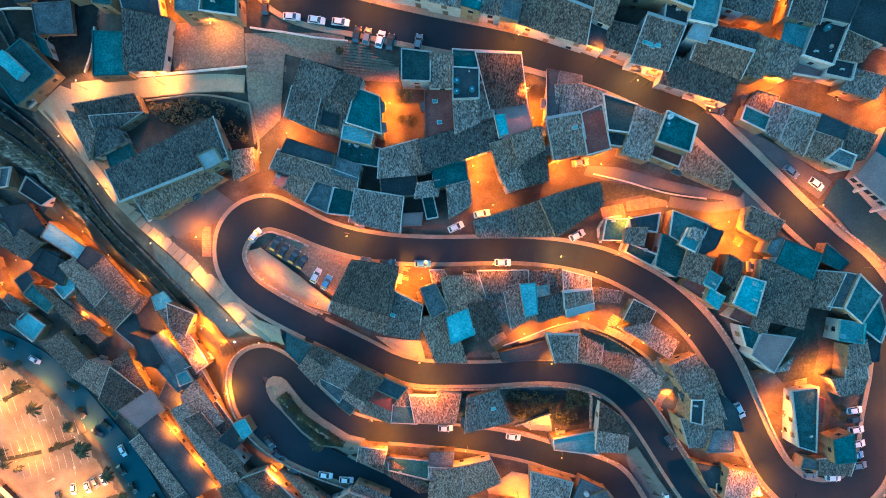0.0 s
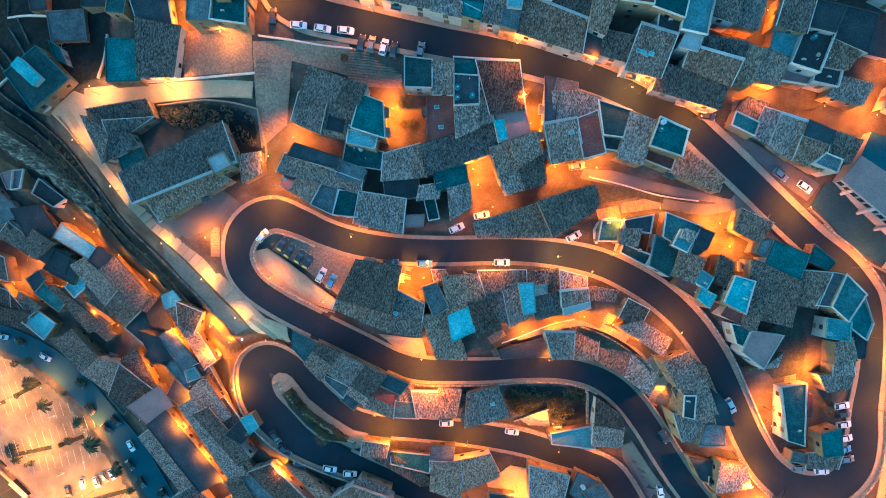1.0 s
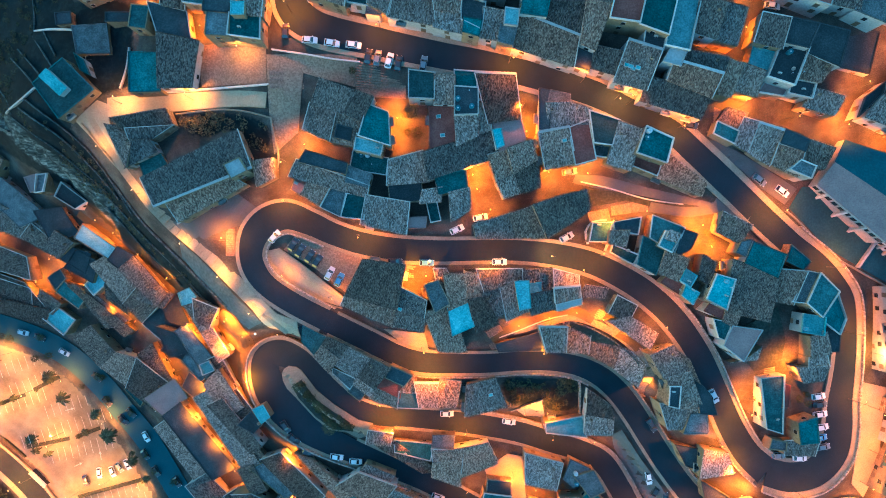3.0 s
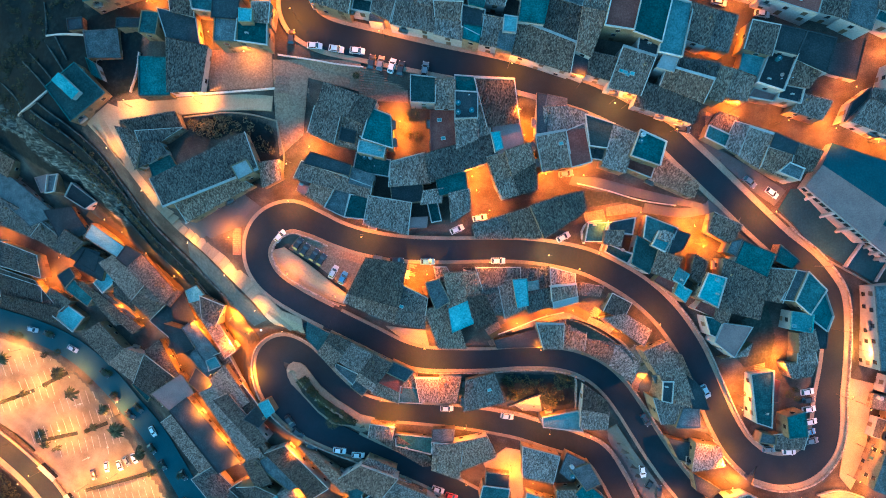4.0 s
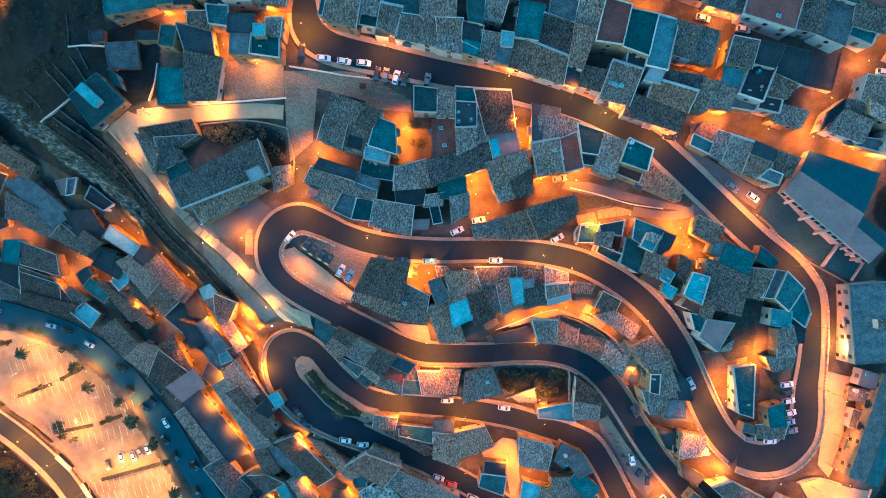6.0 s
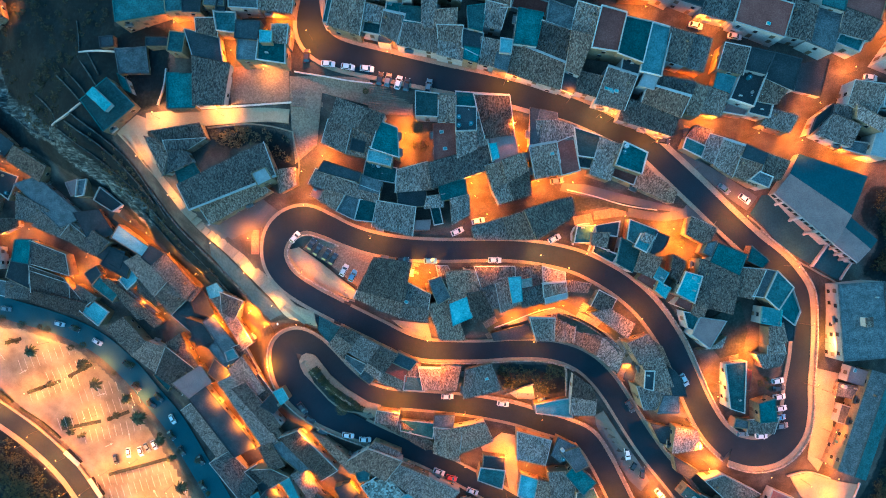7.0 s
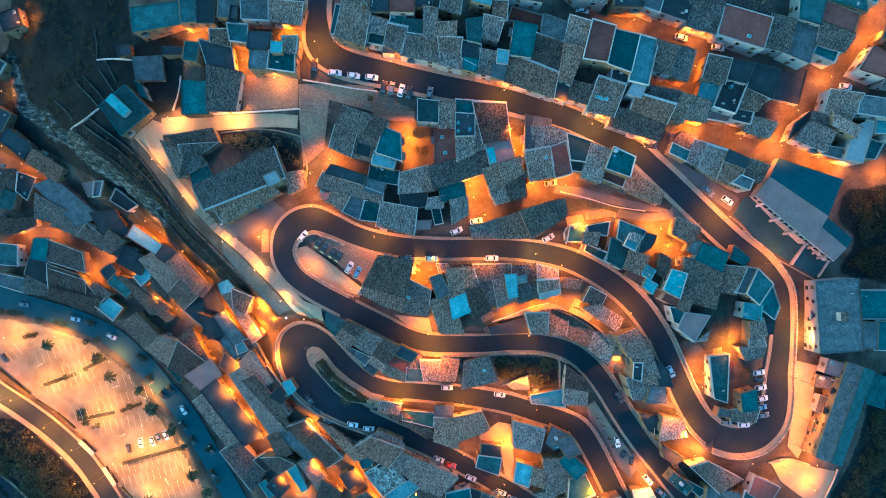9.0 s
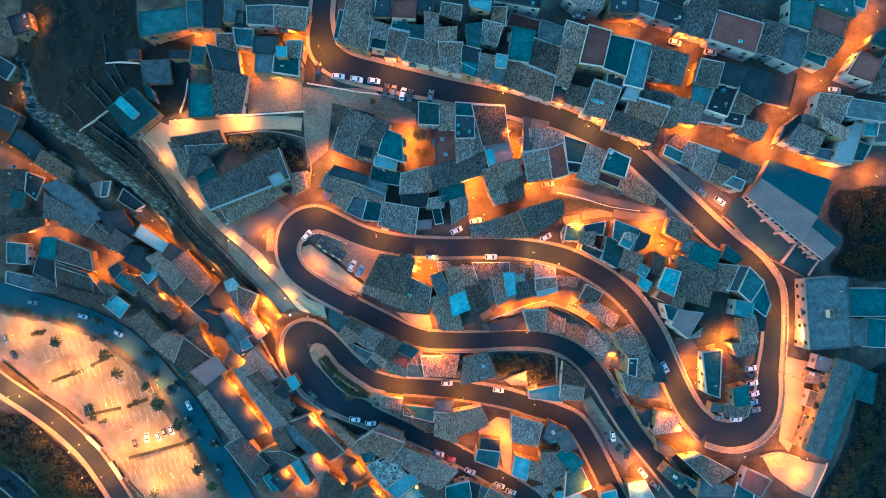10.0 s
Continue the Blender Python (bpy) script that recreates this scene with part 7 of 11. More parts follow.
house(132.69, 65.03, 4.69, 4.88, -0.5, 10.87, 7.84, "membrane", "a", faces="lf", edge=0.35, trim="roof", shape=(-3.05, -1.50, 1.89, -3.14, 2.50, 3.14, -1.34, 1.50))
house(79.64, 53.63, 7.23, 7.17, -12.1, 10.88, 7.97, "dark_tile", "a", faces="fl", rise=0.15, edge=0.45, shape=(-3.68, -3.50, 3.60, -3.67, 3.62, 3.67, -3.55, 3.50))
house(86.64, 53.13, 7.30, 6.67, -12.4, 10.50, 8.47, "bitumen", "b", faces="lf", edge=0.25, trim="roof", shape=(-4.08, -3.25, 2.96, -3.31, 4.34, 3.31, -3.21, 3.25))
house(94.40, 51.18, 9.22, 8.61, -18.4, 9.03, 8.29, "bitumen", "b", faces="fl", edge=0.25, trim="roof", shape=(-4.14, -3.88, 4.85, -4.69, 4.33, 4.69, -5.04, 3.88))
house(78.57, 47.77, 5.48, 5.04, -18.9, 9.91, 5.92, "bright", "a", faces="fl", edge=0.35, trim="roof", shape=(-2.57, -2.37, 2.62, -2.66, 2.85, 2.66, -2.90, 2.37))
house(84.69, 46.35, 7.16, 10.02, -16.3, 8.79, 8.16, "bitumen", "b", faces="lf", edge=0.9, trim="coping", shape=(-4.07, -4.90, 3.14, -5.07, 4.02, 5.07, -3.09, 4.90))
house(83.10, 40.83, 6.66, 3.46, -11.0, 8.47, 4.90, "plum", "a", faces="lf", edge=0.9, trim="coping", shape=(-4.00, -1.73, 2.80, -1.52, 3.86, 1.52, -2.66, 1.73))
house(91.82, 44.98, 7.35, 5.74, -12.5, 8.53, 7.23, "tile", "a", faces="lf", rise=0.16, chimney=1, edge=0.2, shape=(-3.80, -2.94, 2.66, -2.60, 4.68, 2.60, -3.54, 2.94))
house(89.64, 40.69, 6.34, 4.09, -11.8, 7.78, 6.50, "bitumen", "b", faces="lf", edge=0.9, trim="coping", shape=(-3.32, -2.00, 3.04, -2.08, 3.30, 2.08, -3.02, 2.00))
house(95.72, 37.51, 8.27, 5.02, -14.9, 6.68, 6.81, "tile", "a", faces="lf", rise=0.22, chimney=2, edge=0.2, shape=(-4.92, -2.39, 3.77, -2.47, 4.50, 2.47, -3.35, 2.39))
# Dark ruins, given as a low block under bitumen.
house(106.14, 51.22, 7.95, 11.00, -10.6, 8.39, 3.33, "bitumen", "b", faces="lf", edge=0.25, trim="roof", shape=(-4.04, -5.32, 3.60, -5.66, 4.35, 5.66, -3.90, 5.32))
house(120.08, 44.44, 9.57, 7.94, -15.5, 6.45, 7.81, "tile", "b", faces="lf", rise=0.18, edge=0.45, shape=(-4.38, -3.22, 4.23, -4.68, 5.23, 4.68, -5.08, 3.22))
house(131.25, 43.61, 12.67, 5.94, -8.0, 5.88, 9.49, "concrete", "b", faces="lf", edge=0.25, trim="wall", shape=(-6.45, -2.98, 6.39, -2.96, 6.28, 2.96, -6.22, 2.98))
house(113.84, 35.04, 9.57, 6.61, -21.3, 4.65, 7.73, "tile", "b", faces="lf", rise=0.21, edge=0.2, shape=(-5.75, -3.29, 4.87, -3.17, 4.70, 3.17, -3.82, 3.29))
house(115.24, 40.02, 6.12, 4.24, -8.3, 6.56, 5.63, "tile", "b", faces="lf", rise=0.18, edge=0.2, shape=(-3.14, -2.24, 2.58, -1.94, 3.54, 1.94, -2.98, 2.24))
house(120.55, 30.70, 7.51, 3.52, -11.0, 3.44, 6.68, "concrete", "a", faces="lf", edge=0.5, trim="coping", shape=(-4.30, -1.41, 3.30, -1.95, 4.20, 1.95, -3.19, 1.41))
house(121.37, 37.91, 9.15, 3.43, -27.7, 5.15, 9.55, "tile", "a", faces="fl", rise=0.21, edge=0.2, shape=(-3.61, -1.60, 4.72, -1.55, 4.43, 1.55, -5.54, 1.60))
# Stands for a large white facade, laid flat as a pale roof.
house(127.74, 33.76, 6.87, 13.00, 8.2, 2.73, 9.23, "pale", "b", faces="lb", edge=0.35, trim="wall", shape=(-5.45, -4.87, -0.09, -6.89, 6.65, 6.89, -1.11, 4.87))
house(134.88, 38.62, 4.64, 5.14, -2.9, 5.04, 6.90, "bright", "a", faces="", edge=0.5, trim="coping", shape=(-2.63, -2.60, 2.01, -2.51, 2.63, 2.51, -2.01, 2.60))
house(133.49, 31.89, 6.11, 6.65, -12.3, 2.48, 5.64, "membrane", "a", faces="lf", edge=0.7, trim="coping", shape=(-3.73, -3.65, 2.24, -2.82, 3.82, 2.82, -2.33, 3.65))
house(44.48, -75.51, 9.06, 5.49, -44.7, -18.83, 7.58, "membrane", "a", faces="lb", edge=0.35, trim="roof", shape=(-4.53, -2.39, 4.50, -3.10, 4.53, 3.10, -4.50, 2.39))
house(43.03, -68.82, 5.65, 7.75, 22.2, -18.18, 7.24, "concrete", "a", faces="bl", edge=0.25, trim="wall", shape=(-1.72, -3.99, 3.21, -3.59, 2.43, 3.59, -3.92, 3.99))
house(39.25, -79.64, 8.32, 13.28, 8.8, -21.57, 7.08, "tile", "a", faces="bl", rise=0.19, edge=0.2, shape=(-4.16, -6.99, 5.10, -6.22, 3.18, 6.22, -4.12, 6.99))
house(46.92, -83.43, 8.30, 8.80, 20.2, -20.85, 8.60, "membrane", "a", faces="bl", edge=0.9, trim="coping", shape=(-6.11, -4.33, 4.55, -4.02, 3.74, 4.02, -2.18, 4.33))
house(44.87, -89.53, 9.41, 4.66, 3.0, -23.42, 8.03, "bright", "c", faces="bl", edge=0.35, trim="wall", shape=(-4.86, -1.47, 7.07, -2.11, 2.31, 2.11, -4.53, 1.47))
house(69.10, -85.94, 7.68, 6.86, 3.9, -16.15, 5.89, "bright", "a", faces="bl", edge=0.9, trim="coping", shape=(-3.51, -2.93, 5.53, -3.52, 2.13, 3.52, -4.15, 2.93))
house(76.94, -70.40, 7.09, 4.63, -29.8, -12.20, 5.69, "bitumen", "a", faces="lb", edge=0.35, trim="roof", shape=(-1.83, -1.97, 2.95, -1.93, 4.14, 1.93, -5.26, 1.97))
house(90.61, -75.81, 7.70, 14.57, 26.7, -11.45, 6.41, "tile", "b", faces="bl", rise=0.17, chimney=2, edge=0.45, shape=(-1.18, -6.80, 8.04, -5.93, -0.39, 5.93, -6.47, 6.80))
house(85.27, -81.54, 7.85, 2.94, -32.5, -13.80, 6.06, "membrane", "a", faces="lb", edge=0.7, trim="coping", shape=(-3.40, -0.97, 3.24, -1.72, 4.57, 1.72, -4.41, 0.97))
house(94.40, -83.84, 12.45, 5.46, -3.5, -14.01, 8.66, "concrete", "a", faces="lb", edge=0.35, trim="roof", shape=(-6.58, -3.21, 7.30, -1.94, 5.08, 1.94, -5.80, 3.21))
house(107.39, -81.26, 9.00, 7.09, -27.1, -12.32, 7.36, "red", "b", faces="lb", edge=0.25, trim="wall", shape=(-4.02, -3.32, 4.18, -3.72, 4.81, 3.72, -4.97, 3.32))
house(104.12, -84.93, 7.16, 4.41, -14.3, -12.47, 6.67, "membrane", "a", faces="lb", edge=0.7, trim="coping", shape=(-3.55, -2.99, 3.82, -1.37, 3.15, 1.37, -3.43, 2.99))
house(7.22, -62.27, 14.93, 8.76, 16.1, -21.72, 8.35, "tile", "b", faces="br", rise=0.21, chimney=2, edge=0.2, shape=(-6.29, -4.90, 8.05, -3.68, 6.83, 3.68, -8.59, 4.90))
house(0.10, -65.94, 8.05, 6.78, -8.1, -22.40, 8.79, "tile", "a", faces="bl", rise=0.19, chimney=2, edge=0.2, shape=(-3.77, -2.35, 5.69, -4.06, 2.17, 4.06, -4.08, 2.35))
house(28.89, -65.81, 10.62, 9.29, -13.5, -19.28, 6.59, "tile", "a", faces="bl", rise=0.16, chimney=1, edge=0.45, shape=(-4.05, -4.69, 5.49, -4.44, 5.12, 4.44, -6.56, 4.69))
house(15.54, -75.92, 8.67, 5.48, -13.5, -23.48, 9.10, "membrane", "a", faces="bl", edge=0.5, trim="coping", shape=(-4.28, -2.24, 4.57, -3.23, 4.04, 3.23, -4.33, 2.24))
house(16.36, -71.43, 7.40, 4.49, -5.4, -21.54, 6.71, "bitumen", "c", faces="bl", edge=0.25, trim="wall", shape=(-3.69, -2.20, 3.72, -2.30, 3.68, 2.30, -3.71, 2.20))
house(27.80, -79.82, 6.29, 7.55, -19.3, -23.71, 8.57, "bright", "c", faces="bl", edge=0.7, trim="coping", shape=(-2.48, -3.67, 3.42, -3.81, 2.87, 3.81, -3.80, 3.67))
house(33.14, -80.56, 4.96, 6.78, -12.7, -22.00, 7.09, "tile", "a", faces="bl", rise=0.16, edge=0.2, shape=(-2.24, -3.38, 2.73, -3.38, 2.23, 3.38, -2.72, 3.38))
house(-23.09, -71.59, 13.37, 8.64, -24.1, -24.08, 8.42, "tile", "b", faces="bl", rise=0.17, edge=0.45, shape=(-8.86, -3.46, 5.62, -4.42, 7.71, 4.42, -4.48, 3.46))
house(-12.32, -78.01, 13.34, 8.11, -29.9, -24.87, 7.37, "tile", "c", faces="bl", rise=0.18, edge=0.2, shape=(-5.36, -3.01, 7.92, -4.67, 5.31, 4.67, -7.87, 3.01))
house(-2.54, -83.14, 9.57, 9.73, -24.1, -25.02, 7.72, "tile", "b", faces="bl", rise=0.19, edge=0.2, shape=(-4.32, -4.87, 3.35, -4.62, 6.21, 4.62, -5.24, 4.87))
house(-21.25, -82.58, 10.77, 9.76, -49.4, -27.29, 7.76, "stones", "c", faces="bl", edge=0.9, trim="coping", shape=(-6.11, -4.59, 4.91, -5.09, 5.85, 5.09, -4.65, 4.59))
house(-16.21, -80.72, 8.66, 2.90, -44.3, -25.26, 4.95, "concrete", "a", faces="bl", edge=0.35, trim="roof", shape=(-4.10, -1.15, 4.39, -1.73, 4.25, 1.73, -4.54, 1.15))
house(-14.99, -87.90, 5.56, 11.80, -50.0, -27.51, 7.07, "bright", "b", faces="bl", edge=0.9, trim="coping", shape=(-4.19, -5.99, 2.60, -5.65, 2.95, 5.65, -1.37, 5.99))
house(-12.86, -92.17, 4.39, 7.73, -47.2, -27.53, 5.72, "bright", "a", faces="bl", edge=0.25, trim="roof", shape=(-3.08, -3.39, -0.03, -3.60, 4.41, 3.60, -1.31, 3.39))
house(5.08, -89.59, 9.42, 5.85, 7.9, -25.66, 7.20, "membrane", "b", faces="br", edge=0.9, trim="coping", shape=(-5.01, -2.47, 4.77, -3.36, 4.60, 3.36, -4.36, 2.47))
house(11.16, -89.54, 4.19, 6.06, -8.9, -25.10, 6.50, "bitumen", "a", faces="bl", edge=0.35, trim="wall", shape=(-1.57, -3.50, 2.03, -2.53, 2.04, 2.53, -2.50, 3.50))
house(15.09, -90.29, 4.61, 4.63, -10.6, -24.87, 6.62, "concrete", "c", faces="bl", edge=0.35, trim="wall", shape=(-2.26, -2.74, 2.31, -1.89, 2.21, 1.89, -2.27, 2.74))
house(-46.35, -70.43, 19.93, 6.99, -44.6, -28.17, 8.35, "dark_tile", "b", faces="bl", rise=0.16, edge=0.45, shape=(-11.34, -3.28, 9.29, -3.36, 10.64, 3.36, -8.58, 3.28))
house(-52.83, -72.41, 14.71, 6.49, -40.4, -30.82, 7.16, "concrete", "a", faces="bl", edge=0.35, trim="wall", shape=(-8.65, -3.04, 5.85, -2.80, 8.87, 2.80, -6.06, 3.04))
house(-33.91, -84.43, 5.87, 6.04, -55.7, -29.58, 7.05, "bitumen", "a", faces="bl", edge=0.25, trim="roof", shape=(-3.53, -2.77, 2.79, -3.21, 3.06, 3.21, -2.33, 2.77))
house(-54.88, -86.83, 11.39, 3.47, -59.6, -36.41, 7.04, "bright", "b", faces="bl", edge=0.25, trim="roof", shape=(-6.40, -2.09, 5.70, -1.26, 5.66, 1.26, -4.96, 2.09))
house(-36.42, -69.20, 18.39, 4.93, -43.8, -25.06, 7.46, "tile", "c", faces="bl", rise=0.16, edge=0.2, shape=(-11.65, -1.10, 8.19, -2.00, 10.18, 2.00, -6.72, 1.10))
house(-144.68, 16.81, 23.27, 9.31, -41.5, -40.67, 7.21, "concrete", "b", faces="rb", edge=0.25, trim="roof", shape=(-13.67, -3.72, 9.46, -4.57, 13.80, 4.57, -9.59, 3.72))
house(-131.89, 21.28, 5.00, 4.24, -70.9, -34.43, 7.04, "plum", "c", faces="br", edge=0.35, trim="roof", shape=(-2.60, -2.33, 2.76, -1.89, 2.22, 1.89, -2.38, 2.33))
house(-126.41, 8.22, 11.48, 9.45, -58.8, -38.52, 8.13, "bitumen", "c", faces="br", edge=0.25, trim="roof", shape=(-7.55, -4.33, 4.97, -4.70, 6.51, 4.70, -3.92, 4.33))
house(-147.00, -4.19, 8.50, 15.99, -81.3, -45.08, 6.42, "dark_tile", "a", faces="br", rise=0.15, chimney=2, edge=0.45, shape=(-7.98, -7.11, 1.09, -7.30, 7.41, 7.30, -0.51, 7.11))
house(-157.72, -1.50, 6.38, 8.81, -5.1, -46.11, 7.67, "membrane", "b", faces="rb", edge=0.35, trim="roof", shape=(-3.45, -4.12, 3.07, -4.67, 3.29, 4.67, -2.90, 4.12))
house(-172.09, -3.69, 8.16, 8.52, -5.2, -49.51, 8.24, "membrane", "b", faces="rb", edge=0.5, trim="coping", shape=(-3.65, -4.30, 4.49, -4.18, 3.66, 4.18, -4.50, 4.30))
house(-173.10, -14.84, 12.20, 5.45, -13.7, -53.37, 8.28, "concrete", "a", faces="rb", edge=0.5, trim="coping", shape=(-5.72, -2.40, 6.49, -2.99, 5.69, 2.99, -6.46, 2.40))
house(-147.70, -13.89, 16.59, 10.51, -13.7, -48.39, 7.25, "dark_tile", "a", faces="rb", rise=0.18, chimney=1, edge=0.45, shape=(-7.32, -4.89, 12.44, -3.63, 4.10, 3.63, -9.21, 4.89))
house(-172.28, 7.48, 11.11, 6.50, -2.5, -47.20, 6.92, "dark_tile", "a", faces="rb", rise=0.21, edge=0.2, shape=(-5.77, -4.05, 4.93, -2.38, 6.05, 2.38, -5.21, 4.05))
house(-170.32, 17.69, 5.38, 6.94, -12.8, -45.30, 6.90, "membrane", "c", faces="rb", edge=0.25, trim="roof", shape=(-2.53, -3.45, 2.28, -3.46, 3.10, 3.46, -2.84, 3.45))
house(-171.16, 25.40, 11.86, 8.62, 7.6, -45.65, 6.32, "dark_tile", "c", faces="rf", rise=0.21, chimney=1, edge=0.2, shape=(-7.19, -4.82, 6.49, -3.58, 5.31, 3.58, -4.60, 4.82))
house(-134.48, 3.30, 11.23, 5.30, -35.6, -40.92, 5.97, "dark_tile", "b", faces="rb", rise=0.21, chimney=2, edge=0.45, shape=(-5.93, -2.98, 5.88, -2.29, 5.32, 2.29, -5.28, 2.98))
house(-121.80, -2.43, 11.47, 5.90, -25.6, -39.52, 7.84, "bitumen", "c", faces="rb", edge=0.25, trim="roof", shape=(-6.55, -2.28, 6.26, -3.42, 5.15, 3.42, -4.86, 2.28))
house(-160.79, -9.41, 9.75, 8.88, -18.3, -48.73, 6.64, "bitumen", "c", faces="rb", edge=0.25, trim="wall", shape=(-4.58, -3.67, 5.79, -5.11, 3.85, 5.11, -5.06, 3.67))
house(-161.14, -16.89, 12.50, 5.52, -9.7, -52.83, 8.75, "dark_tile", "b", faces="rb", rise=0.16, chimney=2, edge=0.2, shape=(-6.21, -3.24, 5.85, -2.26, 6.60, 2.26, -6.24, 3.24))
house(-145.72, -20.98, 19.93, 4.92, -14.2, -50.99, 10.06, "dark_tile", "c", faces="rb", rise=0.19, chimney=2, edge=0.2, shape=(-10.04, -2.20, 9.46, -2.67, 10.47, 2.67, -9.89, 2.20))
house(-90.64, -14.33, 9.44, 6.77, -24.8, -32.36, 9.15, "dark_tile", "a", faces="rb", rise=0.2, chimney=2, edge=0.2, shape=(-5.21, -3.65, 3.91, -2.98, 5.50, 2.98, -4.20, 3.65))
# Dark void between houses; its shade is given as a bitumen roof.
house(-91.06, -23.81, 10.00, 9.18, -40.7, -36.32, 7.52, "bitumen", "b", faces="br", edge=0.35, trim="wall", shape=(-4.89, -4.59, 4.34, -4.54, 5.66, 4.54, -5.10, 4.59))
house(-84.27, -30.73, 7.51, 6.45, -25.7, -34.52, 10.52, "bitumen", "a", faces="br", edge=0.35, trim="roof", shape=(-4.04, -3.41, 4.41, -2.95, 3.09, 2.95, -3.46, 3.41))
house(-71.26, -24.18, 20.07, 4.03, -57.7, -22.85, 7.86, "tile", "c", faces="br", rise=0.16, chimney=2, edge=0.45, shape=(-10.32, -1.94, 10.17, -2.07, 9.90, 2.07, -9.74, 1.94))
house(-77.29, -35.74, 9.45, 6.30, -47.8, -31.32, 8.25, "concrete", "b", faces="br", edge=0.35, trim="roof", shape=(-4.03, -3.06, 4.90, -3.16, 4.55, 3.16, -5.42, 3.06))
house(-80.16, -43.70, 6.73, 5.79, -39.1, -34.90, 8.36, "bitumen", "a", faces="br", edge=0.25, trim="wall", shape=(-2.69, -2.85, 2.76, -2.80, 3.98, 2.80, -4.05, 2.85))
house(-69.34, -38.30, 11.00, 6.47, -61.3, -27.07, 6.01, "dark_tile", "b", faces="bl", rise=0.23, edge=0.45, shape=(-5.83, -3.11, 6.32, -3.24, 4.69, 3.24, -5.17, 3.11))
house(-63.14, -47.43, 8.83, 6.57, -53.6, -25.80, 7.85, "dark_tile", "a", faces="bl", rise=0.17, edge=0.45, shape=(-4.69, -3.24, 4.76, -3.30, 4.07, 3.30, -4.14, 3.24))
house(-58.46, -52.66, 5.36, 4.72, -41.6, -24.86, 8.76, "bitumen", "c", faces="br", edge=0.25, trim="roof", shape=(-2.72, -3.01, 2.55, -1.71, 2.65, 1.71, -2.48, 3.01))
house(147.66, -28.72, 8.09, 9.95, -4.1, -12.59, 9.14, "membrane", "a", faces="lb", edge=0.5, trim="coping", shape=(-3.84, -5.07, 4.23, -4.87, 3.86, 4.87, -4.24, 5.07))
house(140.64, -28.29, 6.45, 9.18, -2.7, -9.94, 8.27, "concrete", "a", faces="lb", edge=0.25, trim="wall", shape=(-3.17, -4.73, 3.26, -4.45, 3.18, 4.45, -3.28, 4.73))
house(148.34, -48.15, 7.15, 10.95, -16.8, -16.15, 8.07, "membrane", "c", faces="lb", edge=0.25, trim="roof", shape=(-2.63, -5.44, 4.49, -5.35, 2.66, 5.35, -4.51, 5.44))
house(36.73, -88.02, 6.43, 5.25, 26.1, -24.59, 6.97, "tile", "c", faces="bl", rise=0.18, edge=0.2, shape=(-2.13, -2.77, 4.59, -1.80, 1.77, 1.80, -4.23, 2.77))
house(-4.69, -89.40, 10.72, 5.10, -21.9, -26.05, 5.52, "dark_tile", "a", faces="bl", rise=0.15, edge=0.2, shape=(-5.89, -2.07, 5.40, -2.96, 5.29, 2.96, -4.79, 2.07))
house(-20.41, -67.86, 9.56, 4.03, -23.8, -21.60, 5.71, "tile", "a", faces="bl", rise=0.17, edge=0.2, shape=(-5.35, -1.85, 4.31, -2.04, 5.25, 2.04, -4.22, 1.85))
house(-21.96, -76.70, 6.56, 3.80, -161.4, -24.93, 5.58, "bitumen", "a", faces="fl", edge=0.35, trim="wall", shape=(-2.59, -1.44, 3.95, -2.10, 2.58, 2.10, -3.95, 1.44))
house(-60.45, -72.76, 9.32, 5.47, -60.3, -34.15, 9.57, "dark_tile", "c", faces="bl", rise=0.2, chimney=2, edge=0.2, shape=(-4.99, -2.69, 4.44, -2.74, 4.88, 2.74, -4.33, 2.69))
house(-60.73, -79.52, 8.02, 7.31, -36.1, -36.80, 11.97, "dark_tile", "a", faces="br", rise=0.18, chimney=2, edge=0.45, shape=(-6.39, -2.31, 2.54, -3.68, 5.36, 3.68, -1.51, 2.31))
house(-63.09, -91.41, 6.89, 6.85, -47.4, -40.64, 7.21, "bitumen", "b", faces="bl", edge=0.35, trim="roof", shape=(-3.11, -3.57, 3.75, -3.26, 3.13, 3.26, -3.77, 3.57))
house(-43.19, -91.92, 7.62, 8.92, -18.5, -36.06, 9.29, "dark_tile", "c", faces="br", rise=0.23, edge=0.2, shape=(-3.71, -5.37, 2.38, -3.32, 4.95, 3.32, -3.62, 5.37))
house(-61.68, -63.09, 10.15, 6.08, -51.4, -30.94, 6.01, "dark_tile", "c", faces="bl", rise=0.23, edge=0.2, shape=(-5.57, -3.01, 5.13, -3.03, 5.02, 3.03, -4.58, 3.01))
house(-54.55, 21.04, 4.59, 4.20, 26.5, -0.43, 10.04, "pale", "a", faces="fr", edge=0.35, trim="wall", shape=(-2.23, -2.14, 2.48, -2.05, 2.12, 2.05, -2.36, 2.14))
house(-141.48, 7.64, 15.68, 7.96, -25.6, -42.22, 6.82, "dark_tile", "b", faces="rb", rise=0.2, chimney=1, edge=0.2, shape=(-9.75, -4.30, 7.87, -3.25, 7.77, 3.25, -5.90, 4.30))
house(-152.46, 13.27, 10.05, 9.00, -24.3, -42.78, 7.65, "dark_tile", "a", faces="rb", rise=0.2, chimney=1, edge=0.2, shape=(-3.70, -4.55, 2.57, -3.52, 7.42, 3.52, -6.29, 4.55))
house(-125.95, 1.40, 6.89, 7.64, -36.2, -39.53, 8.49, "dark_tile", "c", faces="rb", rise=0.21, chimney=1, edge=0.2, shape=(-3.89, -3.62, 2.63, -3.91, 4.26, 3.91, -3.00, 3.62))
